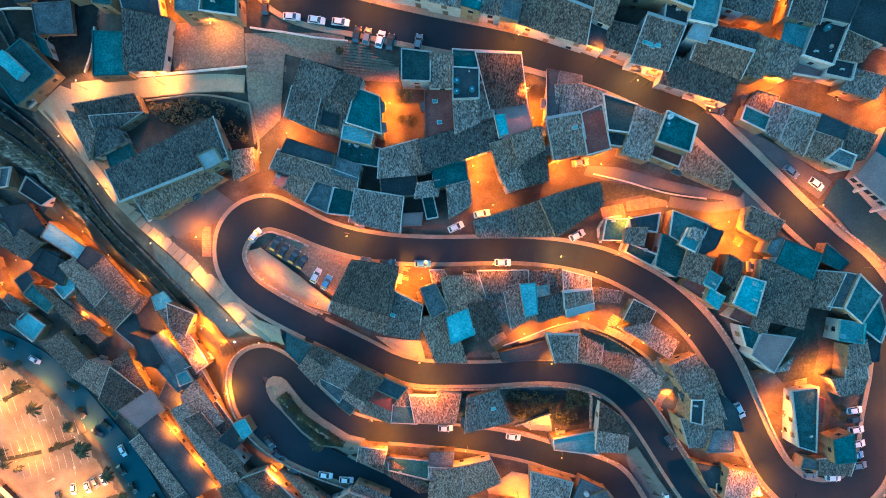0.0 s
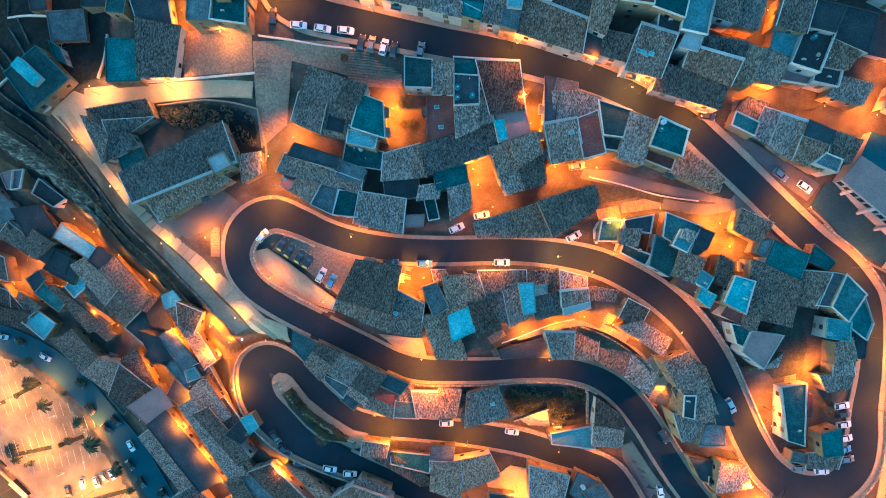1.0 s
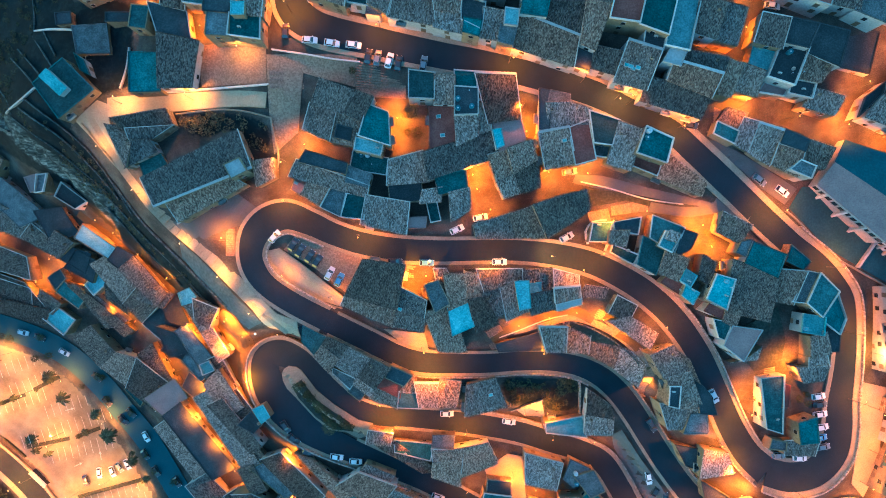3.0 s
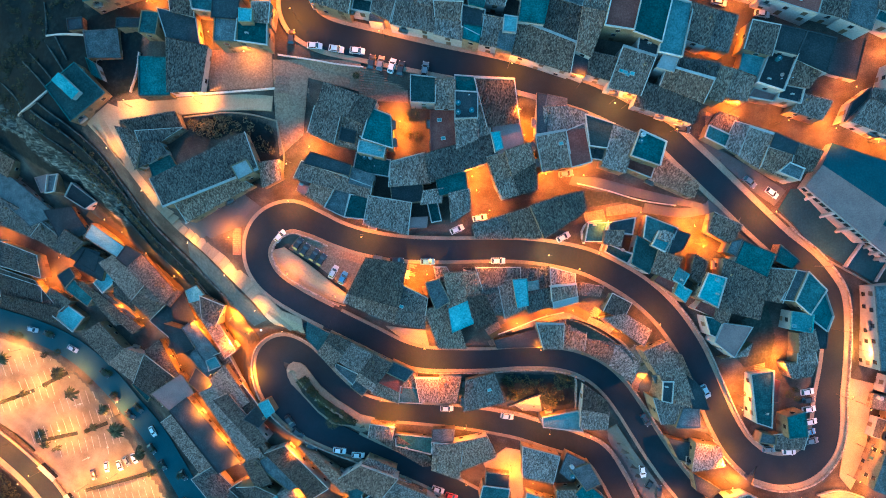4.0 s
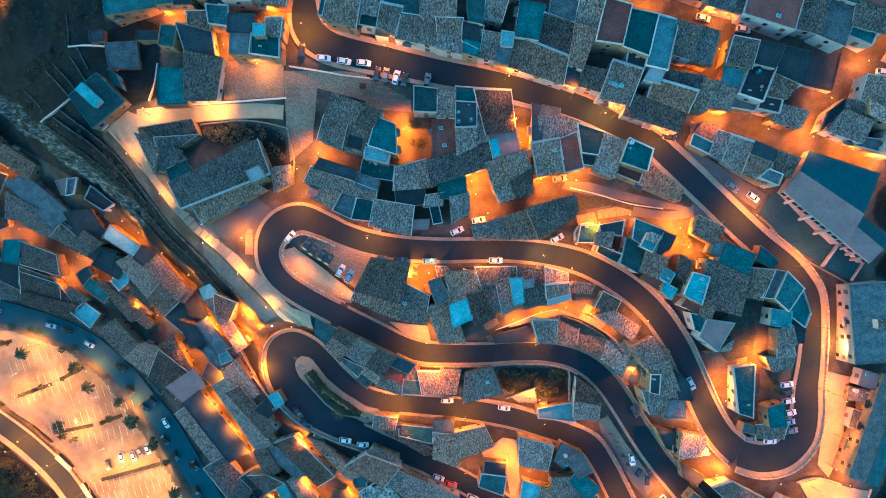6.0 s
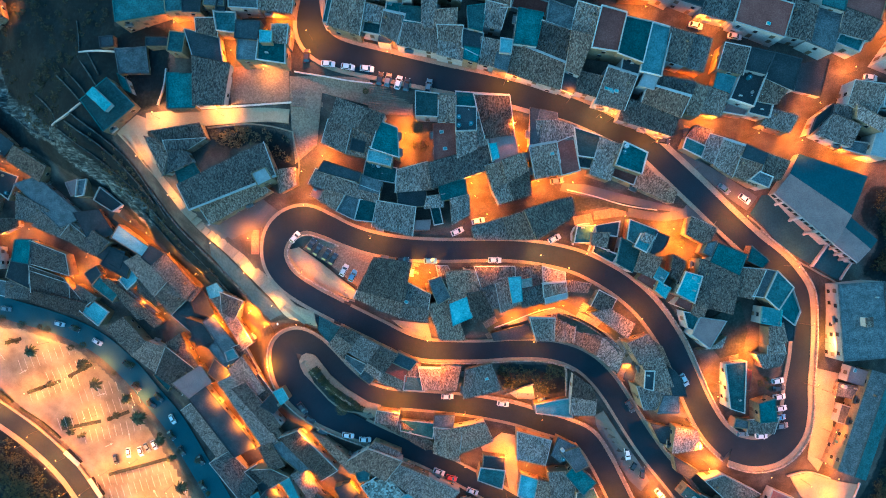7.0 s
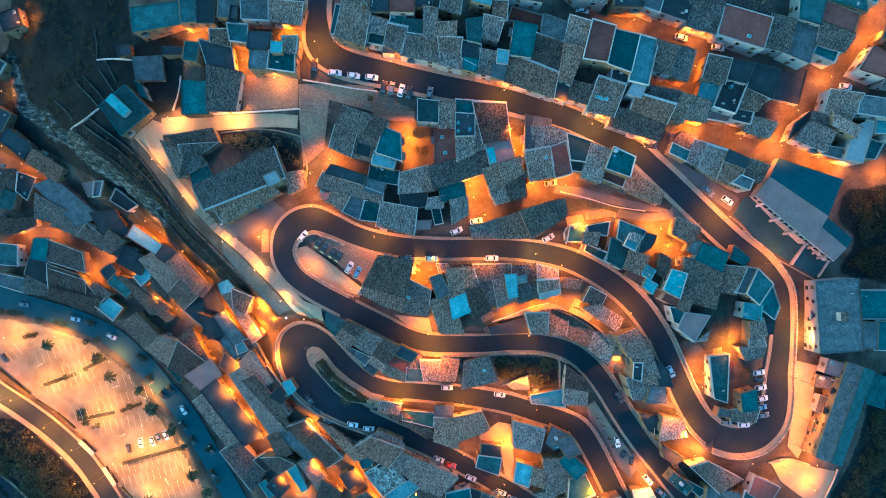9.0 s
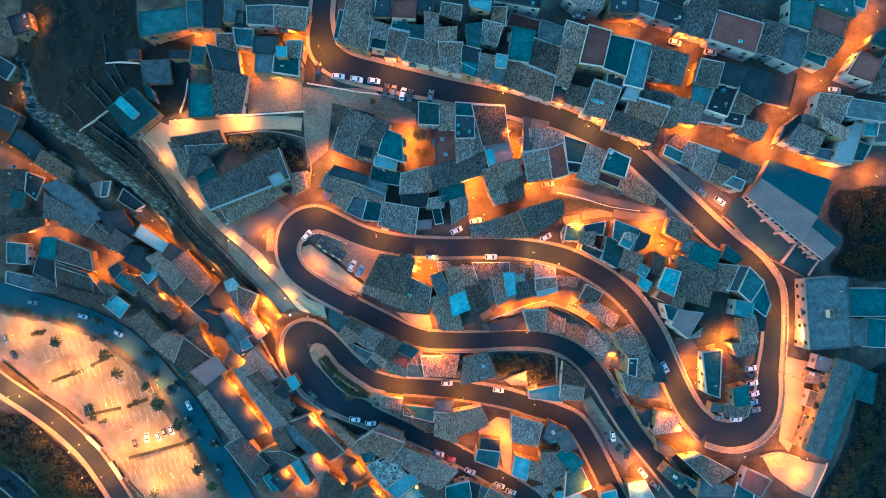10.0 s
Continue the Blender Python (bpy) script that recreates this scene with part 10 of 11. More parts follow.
street_lamp(19.67, 36.53, 10.78, 5.0, "sodium", 0.53, 210)
street_lamp(6.16, 19.43, 4.66, 5.0, "sodium", 1.425, 0)
street_lamp(9.13, 15.5, 4.13, 5.0, "sodium", 0.52, 165)
street_lamp(11.6, 9.53, 3.48, 5.0, "sodium", 0.666, 75)
street_lamp(-61.34, 2.34, -1.54, 4.4, "sodium", 0.874, 45)
street_lamp(-44.93, -6.57, -2.79, 5.0, "sodium", 0.312, 300)
street_lamp(-31.74, -13.09, -2.9, 5.0, "sodium", 0.312, 330)
street_lamp(-23.45, 3.87, 0.09, 7.0, "sodium", 1.113, 300)
street_lamp(-42.27, 12.73, -1.0, 7.0, "sodium", 1.248, 165)
street_lamp(-10.9, -7.74, 0.56, 5.0, "sodium", 1.612, 330)
street_lamp(-5.34, -6.2, 1.33, 5.0, "sodium", 0.79, 285)
street_lamp(28.86, -1.76, 2.94, 5.2, "warm", 0.562, 180)
street_lamp(35.62, -6.25, 3.16, 7.0, "sodium", 0.822, 75)
street_lamp(12.7, -3.3, 2.28, 7.0, "sodium", 0.697, 195)
street_lamp(57.02, -19.57, 2.77, 7.0, "sodium", 1.019, 315)
street_lamp(79.64, -60.28, -4.39, 5.0, "sodium", 1.424, 270)
street_lamp(29.88, -46.1, -11.17, 5.0, "sodium", 0.998, 240)
street_lamp(23.07, -46.3, -11.92, 5.0, "sodium", 0.78, 270)
street_lamp(-171.61, 59.2, -39.37, 4.4, "sodium", 0.478, 0)
street_lamp(-174.59, 40.74, -41.52, 4.4, "sodium", 0.603, 210)
street_lamp(-161.46, 78.33, -29.9, 4.4, "sodium", 0.666, 120)
street_lamp(-150.84, 80.84, -22.81, 4.4, "sodium", 0.707, 105)
street_lamp(53.36, -84.71, -15.31, 7.0, "sodium", 0.998, 195)
street_lamp(-6.6, -27.88, -5.93, 7.0, "sodium", 1.227, 330)
# Added lamp to brighten this stretch; no source is known here.
street_lamp(-19.74, -46.05, -16.41, 7.0, "sodium", 0.538, 30)
street_lamp(109.54, -22.34, 0.1, 7.0, "sodium", 0.915, 30)
street_lamp(113.23, -41.71, -3.13, 7.0, "sodium", 0.609, 60)
street_lamp(100.66, -69.33, -5.91, 7.0, "sodium", 0.646, 285)
street_lamp(68.22, -81.67, -12.74, 5.0, "sodium", 0.853, 315)
street_lamp(116.78, -28.06, -0.9, 5.2, "warm", 1.125, 330)
street_lamp(-52.38, -22.59, -7.92, 7.0, "cold", 0.08, 255)
street_lamp(-157.88, -37.84, -54.6, 7.0, "warm", 1.494, 90)
street_lamp(-150.69, -51.74, -54.6, 7.0, "warm", 1.324, 330)
street_lamp(-163.39, -57.62, -54.6, 7.0, "warm", 1.484, 60)
street_lamp(-134.7, -45.51, -50.01, 5.2, "warm", 0.876, 300)
street_lamp(-117.92, -60.39, -48.33, 5.2, "warm", 1.118, 195)
street_lamp(-122.13, -84.31, -54.6, 7.0, "warm", 1.494, 90)
street_lamp(-133.02, -88.32, -54.6, 7.0, "warm", 1.288, 180)
street_lamp(-140.0, -69.87, -54.6, 7.0, "warm", 1.189, 195)
street_lamp(-181.62, -63.48, -56.4, 5.2, "warm", 1.153, 210)
street_lamp(-150.71, -97.81, -56.4, 7.0, "sodium", 1.045, 60)
street_lamp(-167.84, -78.86, -56.4, 7.0, "sodium", 1.077, 75)
street_lamp(-118.96, -99.29, -54.6, 7.0, "warm", 1.35, 210)
street_lamp(-178.59, -36.71, -54.6, 7.0, "warm", 1.378, 300)
street_lamp(-108.5, -82.98, -51.47, 5.2, "warm", 1.01, 285)
street_lamp(-138.98, -66.86, -54.6, 7.0, "warm", 0.886, 150)
street_lamp(-157.87, -87.14, -56.4, 5.2, "warm", 0.643, 0)
street_lamp(-108.57, -94.79, -54.6, 7.0, "warm", 0.957, 330)
car(-41.34, 56.31, 9.69, 88, "black")
car(-34.92, 53.65, 10.8, -4, "white")
car(-29.12, 52.68, 11.25, -9, "white")
car(-23.54, 52.11, 11.58, -6, "white")
car(-19.75, 49.2, 11.5, 80, "black")
car(-17.42, 48.84, 11.6, 78, "grey")
car(-14.37, 48.09, 11.85, 75, "white")
car(-12.05, 47.37, 11.97, 80, "black")
car(-5.63, 46.96, 12.82, 80, "grey")
car(62.52, 31.77, 11.57, -8, "black")
car(9.46, 8.58, 3.31, 12, "yellow")
car(3.18, 5.41, 2.01, 25, "white")
car(32.69, 20.54, 6.53, 8, "grey")
car(32.7, 3.35, 3.05, 28, "silver")
car(14.66, -3.32, 2.35, 0, "yellow")
car(-5.01, -3.65, 1.41, 0, "blue")
car(-13.69, -3.34, 0.9, 0, "black")
car(-47.12, 3.45, -1.4, 50, "white")
car(-41.88, 1.19, -0.83, 58, "black")
car(-39.98, -0.5, -0.86, 58, "black")
car(-37.31, -2.0, -0.84, 58, "black")
car(-35.21, -3.32, -0.84, 58, "black")
car(-31.8, -6.72, -0.99, 62, "silver")
car(-29.14, -8.41, -1.05, 64, "blue")
car(82.15, 18.28, 7.78, -38, "grey")
car(88.97, 15.48, 6.26, -35, "white")
car(70.71, 64.29, 14.51, -12, "silver")
car(82.14, 61.4, 14.02, -8, "silver")
car(40.25, 71.73, 15.86, -8, "silver")
car(123.94, 50.91, 10.33, -8, "white")
car(104.37, -40.86, -2.91, 8, "white")
car(105.03, -43.27, -3.38, 8, "black")
car(105.54, -46.11, -3.94, 8, "white")
car(106.31, -49.95, -4.6, 10, "white")
car(106.06, -52.94, -4.84, 8, "blue")
car(106.88, -55.57, -4.84, 8, "grey")
car(100.94, -59.1, -5.89, 0, "white")
car(94.72, -58.28, -5.66, 0, "grey")
car(59.42, -50.36, -7.56, -58, "black")
car(73.49, -40.01, 0.6, -62, "silver")
car(19.39, -51.76, -16.23, -8, "silver")
car(0.69, -49.33, -15.99, 0, "silver")
car(-32.98, -63.47, -19.2, -8, "white")
car(-27.21, -65.01, -19.6, -3, "white")
car(-41.81, -62.11, -19.09, -20, "black")
car(-45.91, -57.92, -18.8, -40, "black")
car(-48.35, -53.93, -18.1, -55, "black")
car(-1.97, -76.45, -21.06, -20, "silver")
car(2.25, -78.62, -21.31, -15, "red")
car(9.65, -83.38, -21.77, -22, "silver")
car(20.71, -88.88, -22.43, -20, "white")
car(24.99, -91.3, -22.7, -18, "silver")
car(59.42, -66.49, -10.3, -80, "white")
car(61.83, -70.27, -10.87, 60, "black")
car(64.39, -72.78, -10.65, 85, "black")
car(70.56, -80.09, -11.52, -50, "yellow")
car(75.24, -84.73, -12.1, -40, "grey")
car(-104.96, -66.05, -47.2, -62, "white")
car(-135.61, -36.77, -50.0, -30, "silver")
car(-150.98, -29.9, -51.0, -15, "silver")
car(-144.91, -31.72, -50.67, -25, "black")
car(-123.41, -45.5, -49.1, -40, "black")
car(-119.53, -54.02, -48.43, -42, "black")
car(-113.42, -60.19, -47.89, -45, "black")
car(-110.65, -57.84, -47.89, -45, "black")
car(-105.29, -72.28, -46.99, -55, "black")
car(-101.2, -78.01, -46.73, -60, "black")
car(-93.65, -81.61, -46.42, -58, "black")
car(-92.75, -91.24, -46.06, -60, "black")
car(-172.29, -24.17, -51.6, -10, "grey")
car(-130.57, -84.25, -54.6, -75, "black")
car(-125.59, -81.6, -54.6, -85, "white")
car(-120.83, -81.1, -54.6, -70, "white")
car(-118.22, -79.42, -54.6, -60, "grey")
car(-115.36, -78.45, -54.6, -65, "white")
car(-181.92, -46.67, -54.6, -55, "black")
car(-185.29, -40.0, -54.6, -70, "grey")
palm(-162.0, -40.67, -54.6, 1.25)
palm(-141.85, -45.74, -54.6, 1.25)
palm(-136.66, -53.25, -54.6, 1.25)
palm(-116.78, -64.62, -48.86, 1.5)
palm(-148.25, -68.36, -54.6, 1.12)
palm(-147.05, -72.59, -54.6, 0.88)
palm(-122.18, -57.78, -48.96, 1.0)
palm(-101.11, -92.01, -50.25, 1.25)
palm(-94.32, -97.66, -47.02, 1.12)
palm(-129.54, -66.17, -54.6, 0.75)
palm(-142.83, -73.99, -54.6, 0.62)
palm(-155.36, -53.81, -54.6, 0.75)
palm(-109.03, -73.55, -48.01, 1.0)
palm(-104.08, -80.15, -47.12, 0.75)
palm(-121.08, -103.82, -54.6, 1.0)
bush(-163.57, -57.02, -54.6, 1.2)
bush(-160.14, -56.09, -54.6, 1.0)
bush(-148.31, -51.26, -54.6, 1.0)
bush(-132.63, -67.87, -54.6, 1.2)
bush(-173.19, -37.97, -54.6, 1.2)
bush(-169.77, -37.5, -54.6, 1.0)
bush(-8.66, 35.5, 7.37, 2.4)
bush(-10.49, 35.27, 7.17, 1.8)
bush(-7.39, 30.38, 5.92, 2.0)
bush(-9.97, 30.83, 5.92, 1.4)
bush(99.85, -39.79, -1.68, 1.2)
bush(97.94, -41.15, -1.9, 1.4)
bush(100.63, -42.62, -2.42, 1.2)
bush(70.14, 1.7, 5.53, 1.6)
bush(68.89, 4.46, 5.64, 1.3)
bush(134.54, -15.32, -5.47, 1.4)
bush(-106.96, -45.33, -44.49, 1.5)
bush(-121.16, -45.34, -49.4, 1.5)
bush(-119.27, -52.73, -48.94, 1.5)
bush(35.76, 10.71, 4.92, 1.2)
bush(-23.95, 45.88, 9.92, 1.2)
# Six lamps added to light the footpath; none is known along it.
street_lamp(-96.48, 27.69, -5.55, 4.5, "warm", 0.238, 120)
street_lamp(-85.69, 15.44, -3.95, 4.5, "warm", 0.296, 120)
street_lamp(-74.35, 1.93, -5.2, 4.5, "warm", 0.265, 330)
street_lamp(-63.55, -7.48, -4.17, 4.5, "warm", 0.408, 345)
street_lamp(-53.63, -18.48, -4.88, 4.5, "warm", 0.353, 135)
street_lamp(-47.52, -23.48, -9.81, 4.5, "warm", 0.42, 255)
street_lamp(-43.29, 23.83, 2.64, 5.2, "warm", 0.583, 270)
# Two added lamps that bring up the valley road's orange edges.
street_lamp(42.88, -56.42, -16.2, 7.0, "sodium", 0.541, 15)
street_lamp(31.84, -54.71, -16.44, 7.0, "sodium", 0.52, 255)
street_lamp(-3.31, -35.71, -6.13, 7.0, "sodium", 1.28, 255)
street_lamp(28.13, -28.98, -6.94, 7.0, "sodium", 0.541, 165)
bush(-44.06, -41.16, -16.71, 1.86)
bush(-42.56, -40.73, -16.7, 1.1)
bush(-41.15, -43.32, -16.65, 1.42)
bush(-39.84, -44.71, -16.63, 1.74)
bush(-41.24, -45.69, -16.89, 0.65)
bush(-38.44, -46.44, -16.64, 1.82)
bush(-36.99, -47.65, -16.62, 1.54)
bush(-38.69, -49.06, -18.8, 1.13)
bush(-35.23, -48.56, -16.57, 1.41)
bush(-33.97, -50.03, -16.58, 0.75)
bush(-36.06, -51.43, -19.09, 1.57)
bush(-33.85, -52.39, -19.2, 1.64)
bush(-31.73, -50.47, -16.52, 0.92)
bush(-30.38, -51.82, -16.5, 1.41)
bush(-32.08, -53.84, -19.4, 1.84)
bush(-29.37, -53.14, -16.6, 1.22)
bush(-34.67, -53.81, -19.2, 2.82)
bush(-28.06, -53.42, -16.54, 1.45)
bush(-41.95, -44.15, -16.76, 1.13)
bush(-37.02, -50.59, -18.99, 0.93)
# Five extra lamps, added to bring the avenue up to its orange light.
street_lamp(-176.91, -63.94, -56.4, 7.0, "sodium", 1.357, 60)
street_lamp(-162.69, -73.38, -56.4, 7.0, "sodium", 1.326, 255)
street_lamp(-150.82, -83.56, -56.4, 7.0, "sodium", 1.28, 165)
street_lamp(-141.75, -96.13, -56.4, 7.0, "sodium", 1.294, 225)
street_lamp(-186.39, -55.91, -56.4, 7.0, "sodium", 1.092, 135)
bush(-113.99, -60.19, -48.29, 1.3)
bush(-119.74, -53.94, -48.83, 1.2)
bush(-110.49, -57.66, -48.29, 1.5)
bush(-122.88, -45.1, -49.5, 1.6)
bush(-105.17, -72.26, -47.39, 1.3)
bush(-101.54, -78.04, -47.13, 1.4)
bush(-94.45, -81.27, -46.82, 1.7)
bush(-92.95, -90.13, -46.51, 1.3)
bush(-90.42, -93.97, -46.35, 1.3)
bush(-144.06, -31.5, -51.07, 1.6)
bush(-140.73, -37.89, -50.68, 1.8)
bush(-145.81, -38.95, -50.97, 1.8)
bush(-154.97, -32.08, -51.51, 2.0)
bush(-158.25, -31.15, -51.6, 1.6)
bush(-165.05, -30.17, -51.76, 2.0)
bush(-173.01, -27.72, -52.0, 2.2)
bush(-176.21, -27.28, -52.13, 2.0)
bush(-181.45, -27.35, -52.34, 1.8)
bush(-128.48, -48.66, -49.6, 1.3)
bush(-109.77, -71.92, -47.78, 1.2)
bush(-120.34, -66.47, -52.4, 2.2)
bush(-125.54, -60.08, -52.05, 1.5)
bush(-144.17, -47.07, -54.6, 1.7)
bush(-171.58, -37.12, -54.6, 1.6)
bush(-160.16, -55.83, -54.6, 1.2)
bush(-102.2, -93.97, -50.93, 2.0)
bush(-145.04, -75.05, -54.6, 1.0)
bush(-96.98, -100.19, -49.96, 1.6)
bush(-107.67, -82.87, -51.17, 1.2)
bush(-110.77, -76.42, -51.65, 1.4)
street_lamp(-104.45, 4.2, -26.81, 3.2, "sodium", 0.678, 90)
street_lamp(-85.19, -9.24, -21.13, 4.4, "sodium", 1.05, 30)
street_lamp(-94.69, -1.9, -22.33, 4.4, "sodium", 0.426, 15)
street_lamp(-131.04, -3.09, -39.39, 4.4, "sodium", 0.915, 195)
street_lamp(-152.87, -5.82, -43.85, 4.4, "sodium", 0.905, 90)
street_lamp(-138.27, -12.08, -42.66, 4.4, "sodium", 0.894, 105)
street_lamp(-153.82, 7.47, -41.52, 4.4, "sodium", 0.811, 240)
street_lamp(-166.66, 4.0, -44.49, 4.4, "sodium", 0.749, 75)
street_lamp(-177.09, 3.38, -46.13, 4.4, "sodium", 0.645, 150)
street_lamp(-164.31, 30.91, -40.72, 4.4, "sodium", 0.499, 45)
street_lamp(-157.21, 28.4, -38.6, 4.4, "sodium", 0.426, 0)
street_lamp(-172.92, 38.45, -41.54, 4.4, "sodium", 0.697, 0)
street_lamp(-119.75, -11.24, -39.0, 4.4, "sodium", 0.707, 30)
street_lamp(-111.78, -19.26, -39.42, 4.4, "sodium", 0.894, 330)
street_lamp(-103.29, -24.18, -37.96, 4.4, "sodium", 0.603, 15)
street_lamp(-90.97, -36.28, -35.57, 4.4, "sodium", 0.676, 165)
street_lamp(-87.93, -40.12, -35.03, 4.4, "sodium", 0.468, 120)
street_lamp(-78.17, -22.7, -23.99, 5.0, "sodium", 0.853, 195)
street_lamp(-75.46, -25.89, -23.93, 5.0, "sodium", 0.645, 135)
street_lamp(-64.15, -21.51, -12.41, 5.0, "sodium", 2.319, 45)
street_lamp(-60.3, -39.68, -17.49, 3.6, "sodium", 0.862, 0)
street_lamp(-64.82, -28.72, -17.7, 5.0, "sodium", 1.674, 195)
street_lamp(-109.28, 9.88, -26.16, 4.4, "sodium", 0.645, 285)
street_lamp(44.13, 8.27, 4.72, 5.0, "sodium", 1.082, 240)
street_lamp(41.93, -1.56, 3.21, 7.0, "sodium", 0.728, 150)
street_lamp(65.69, 6.11, 5.57, 5.0, "sodium", 1.737, 15)
street_lamp(68.73, 1.66, 5.45, 5.0, "sodium", 1.903, 285)
street_lamp(93.25, -30.91, 1.15, 5.0, "sodium", 2.104, 255)
street_lamp(36.69, -13.96, 1.38, 3.0, "sodium", 0.314, 165)
street_lamp(51.4, 10.21, 5.13, 5.0, "sodium", 0.551, 345)
street_lamp(82.94, -40.77, -0.8, 5.0, "sodium", 0.968, 75)
street_lamp(84.1, -44.54, -1.99, 5.0, "sodium", 0.574, 195)
street_lamp(75.44, -53.18, -2.81, 7.0, "sodium", 1.566, 165)
street_lamp(83.02, -67.98, -7.51, 5.0, "sodium", 1.758, 285)
street_lamp(119.57, -43.94, -4.03, 7.0, "sodium", 0.837, 255)
street_lamp(121.27, -56.98, -5.96, 7.0, "sodium", 0.813, 105)
street_lamp(119.44, -66.45, -7.35, 7.0, "sodium", 0.669, 165)
street_lamp(125.3, -73.49, -9.35, 5.0, "sodium", 0.729, 75)
street_lamp(115.58, -74.14, -8.5, 5.0, "sodium", 0.897, 315)
street_lamp(126.87, -81.49, -11.06, 5.0, "sodium", 0.813, 195)
street_lamp(-64.14, -54.27, -25.42, 4.4, "sodium", 1.34, 285)
street_lamp(-75.29, -44.94, -28.48, 5.0, "sodium", 1.495, 90)
street_lamp(-46.6, -63.33, -22.42, 5.0, "sodium", 1.495, 225)
street_lamp(-39.15, -74.68, -24.89, 5.0, "sodium", 1.519, 120)
street_lamp(-30.02, -82.24, -25.55, 5.0, "sodium", 1.65, 150)
street_lamp(-22.71, -91.0, -26.78, 5.0, "sodium", 1.375, 210)
street_lamp(-81.15, -53.83, -34.73, 5.0, "sodium", 1.291, 225)
street_lamp(-74.12, -62.63, -34.31, 4.4, "sodium", 1.112, 285)
street_lamp(-68.31, -71.15, -34.15, 4.4, "sodium", 1.244, 285)
street_lamp(-60.18, -88.19, -36.41, 4.4, "sodium", 1.34, 195)
street_lamp(-55.44, -95.13, -36.92, 4.4, "sodium", 1.531, 120)
street_lamp(-47.21, -79.26, -28.79, 5.0, "sodium", 1.256, 330)
street_lamp(-38.0, -90.45, -30.01, 5.0, "sodium", 1.232, 120)
street_lamp(-9.7, -88.27, -24.62, 5.0, "sodium", 1.555, 240)
street_lamp(-14.55, -53.25, -16.39, 7.0, "sodium", 1.686, 135)
street_lamp(6.68, -54.5, -16.46, 7.0, "sodium", 1.269, 135)
street_lamp(20.71, -67.86, -18.32, 5.0, "sodium", 0.915, 240)
street_lamp(6.58, -72.12, -21.66, 7.0, "sodium", 0.614, 285)
street_lamp(21.31, -84.72, -22.74, 7.0, "sodium", 0.707, 90)
street_lamp(129.38, 66.19, 12.81, 5.0, "sodium", 0.967, 315)
street_lamp(116.95, 51.87, 10.8, 5.0, "sodium", 0.884, 120)
street_lamp(75.67, 36.78, 9.91, 5.0, "sodium", 1.602, 90)
street_lamp(99.69, 34.96, 7.77, 5.0, "sodium", 1.154, 90)
street_lamp(69.32, 47.83, 12.57, 5.0, "sodium", 1.04, 225)
street_lamp(73.39, 55.5, 13.38, 5.0, "sodium", 0.655, 300)
street_lamp(70.0, 64.69, 14.56, 5.0, "sodium", 0.489, 15)
street_lamp(76.76, 62.43, 14.2, 5.0, "sodium", 0.395, 135)
street_lamp(108.41, 42.53, 8.85, 5.0, "sodium", 0.541, 165)
street_lamp(125.27, 61.55, 12.27, 5.0, "sodium", 0.624, 270)
street_lamp(103.8, 32.99, 7.15, 5.0, "sodium", 0.988, 240)
street_lamp(116.51, 29.59, 5.43, 5.0, "sodium", 0.894, 225)
street_lamp(132.88, 73.11, 13.62, 5.0, "sodium", 0.645, 165)
street_lamp(26.79, -71.0, -18.34, 5.0, "sodium", 1.082, 300)
street_lamp(35.04, -73.15, -17.86, 5.0, "sodium", 0.926, 210)
street_lamp(51.75, -84.04, -15.76, 5.0, "sodium", 1.248, 285)
street_lamp(66.97, -76.6, -11.39, 5.0, "sodium", 0.645, 330)
street_lamp(69.22, -80.74, -12.32, 5.0, "sodium", 0.489, 240)
street_lamp(19.29, -21.01, -1.78, 3.2, "sodium", 0.55, 0)
street_lamp(27.39, -18.52, -0.53, 3.2, "sodium", 0.5, 0)
street_lamp(34.64, -17.08, 0.4, 3.2, "sodium", 0.5, 0)
street_lamp(41.88, -19.03, 0.4, 3.2, "sodium", 0.75, 0)
street_lamp(48.37, -23.04, -0.37, 3.2, "sodium", 0.4, 0)
street_lamp(56.19, -31.21, -1.95, 3.2, "sodium", 0.75, 0)
street_lamp(56.21, -37.18, -5.07, 3.2, "sodium", 0.35, 0)
street_lamp(-64.19, -20.26, -11.62, 3.0, "sodium", 0.6, 0)
street_lamp(-60.08, -25.66, -13.01, 3.0, "sodium", 0.6, 0)
water_tank(84.74, 48.76, 17.01, -15.1)
water_tank(-22.29, 25.01, 5.77, -11.1)
water_tank(-20.66, 24.88, 5.77, -11.1)
water_tank(3.02, 37.30, 16.31, -0.7)
water_tank(3.02, 34.91, 16.31, -0.7)
water_tank(6.43, 35.41, 16.31, -0.7)
water_tank(50.32, 29.31, 16.52, -22.2)
water_tank(49.82, 27.68, 16.52, -22.2)
air_conditioner(63.25, -8.20, 9.60, -33.7)
air_conditioner(72.04, -11.77, 11.29, -23.1)
air_conditioner(64.43, -10.47, 9.34, -34.0)
air_conditioner(62.11, -10.64, 7.06, -31.4)
air_conditioner(-17.52, 26.02, 11.27, -11.5)
air_conditioner(60.96, -37.86, 4.98, -6.6)
air_conditioner(40.40, 6.58, 7.58, 1.6)
air_conditioner(-22.49, 29.56, 11.33, -13.8)
air_conditioner(52.67, 52.06, 20.34, -10.0)
skylight(-1.82, 33.99, 11.85, 7.7)
skylight(-0.78, 29.17, 11.85, 7.7)
skylight(43.79, 44.77, 19.94, -15.3)
skylight(45.39, 43.92, 19.85, -15.3)
skylight(12.94, -41.00, -4.11, 13.7)
skylight(72.17, -8.11, 11.29, -23.1)
skylight(-40.07, 17.76, 3.91, -25.3)
skylight(-12.22, -16.06, 3.83, -23.6)
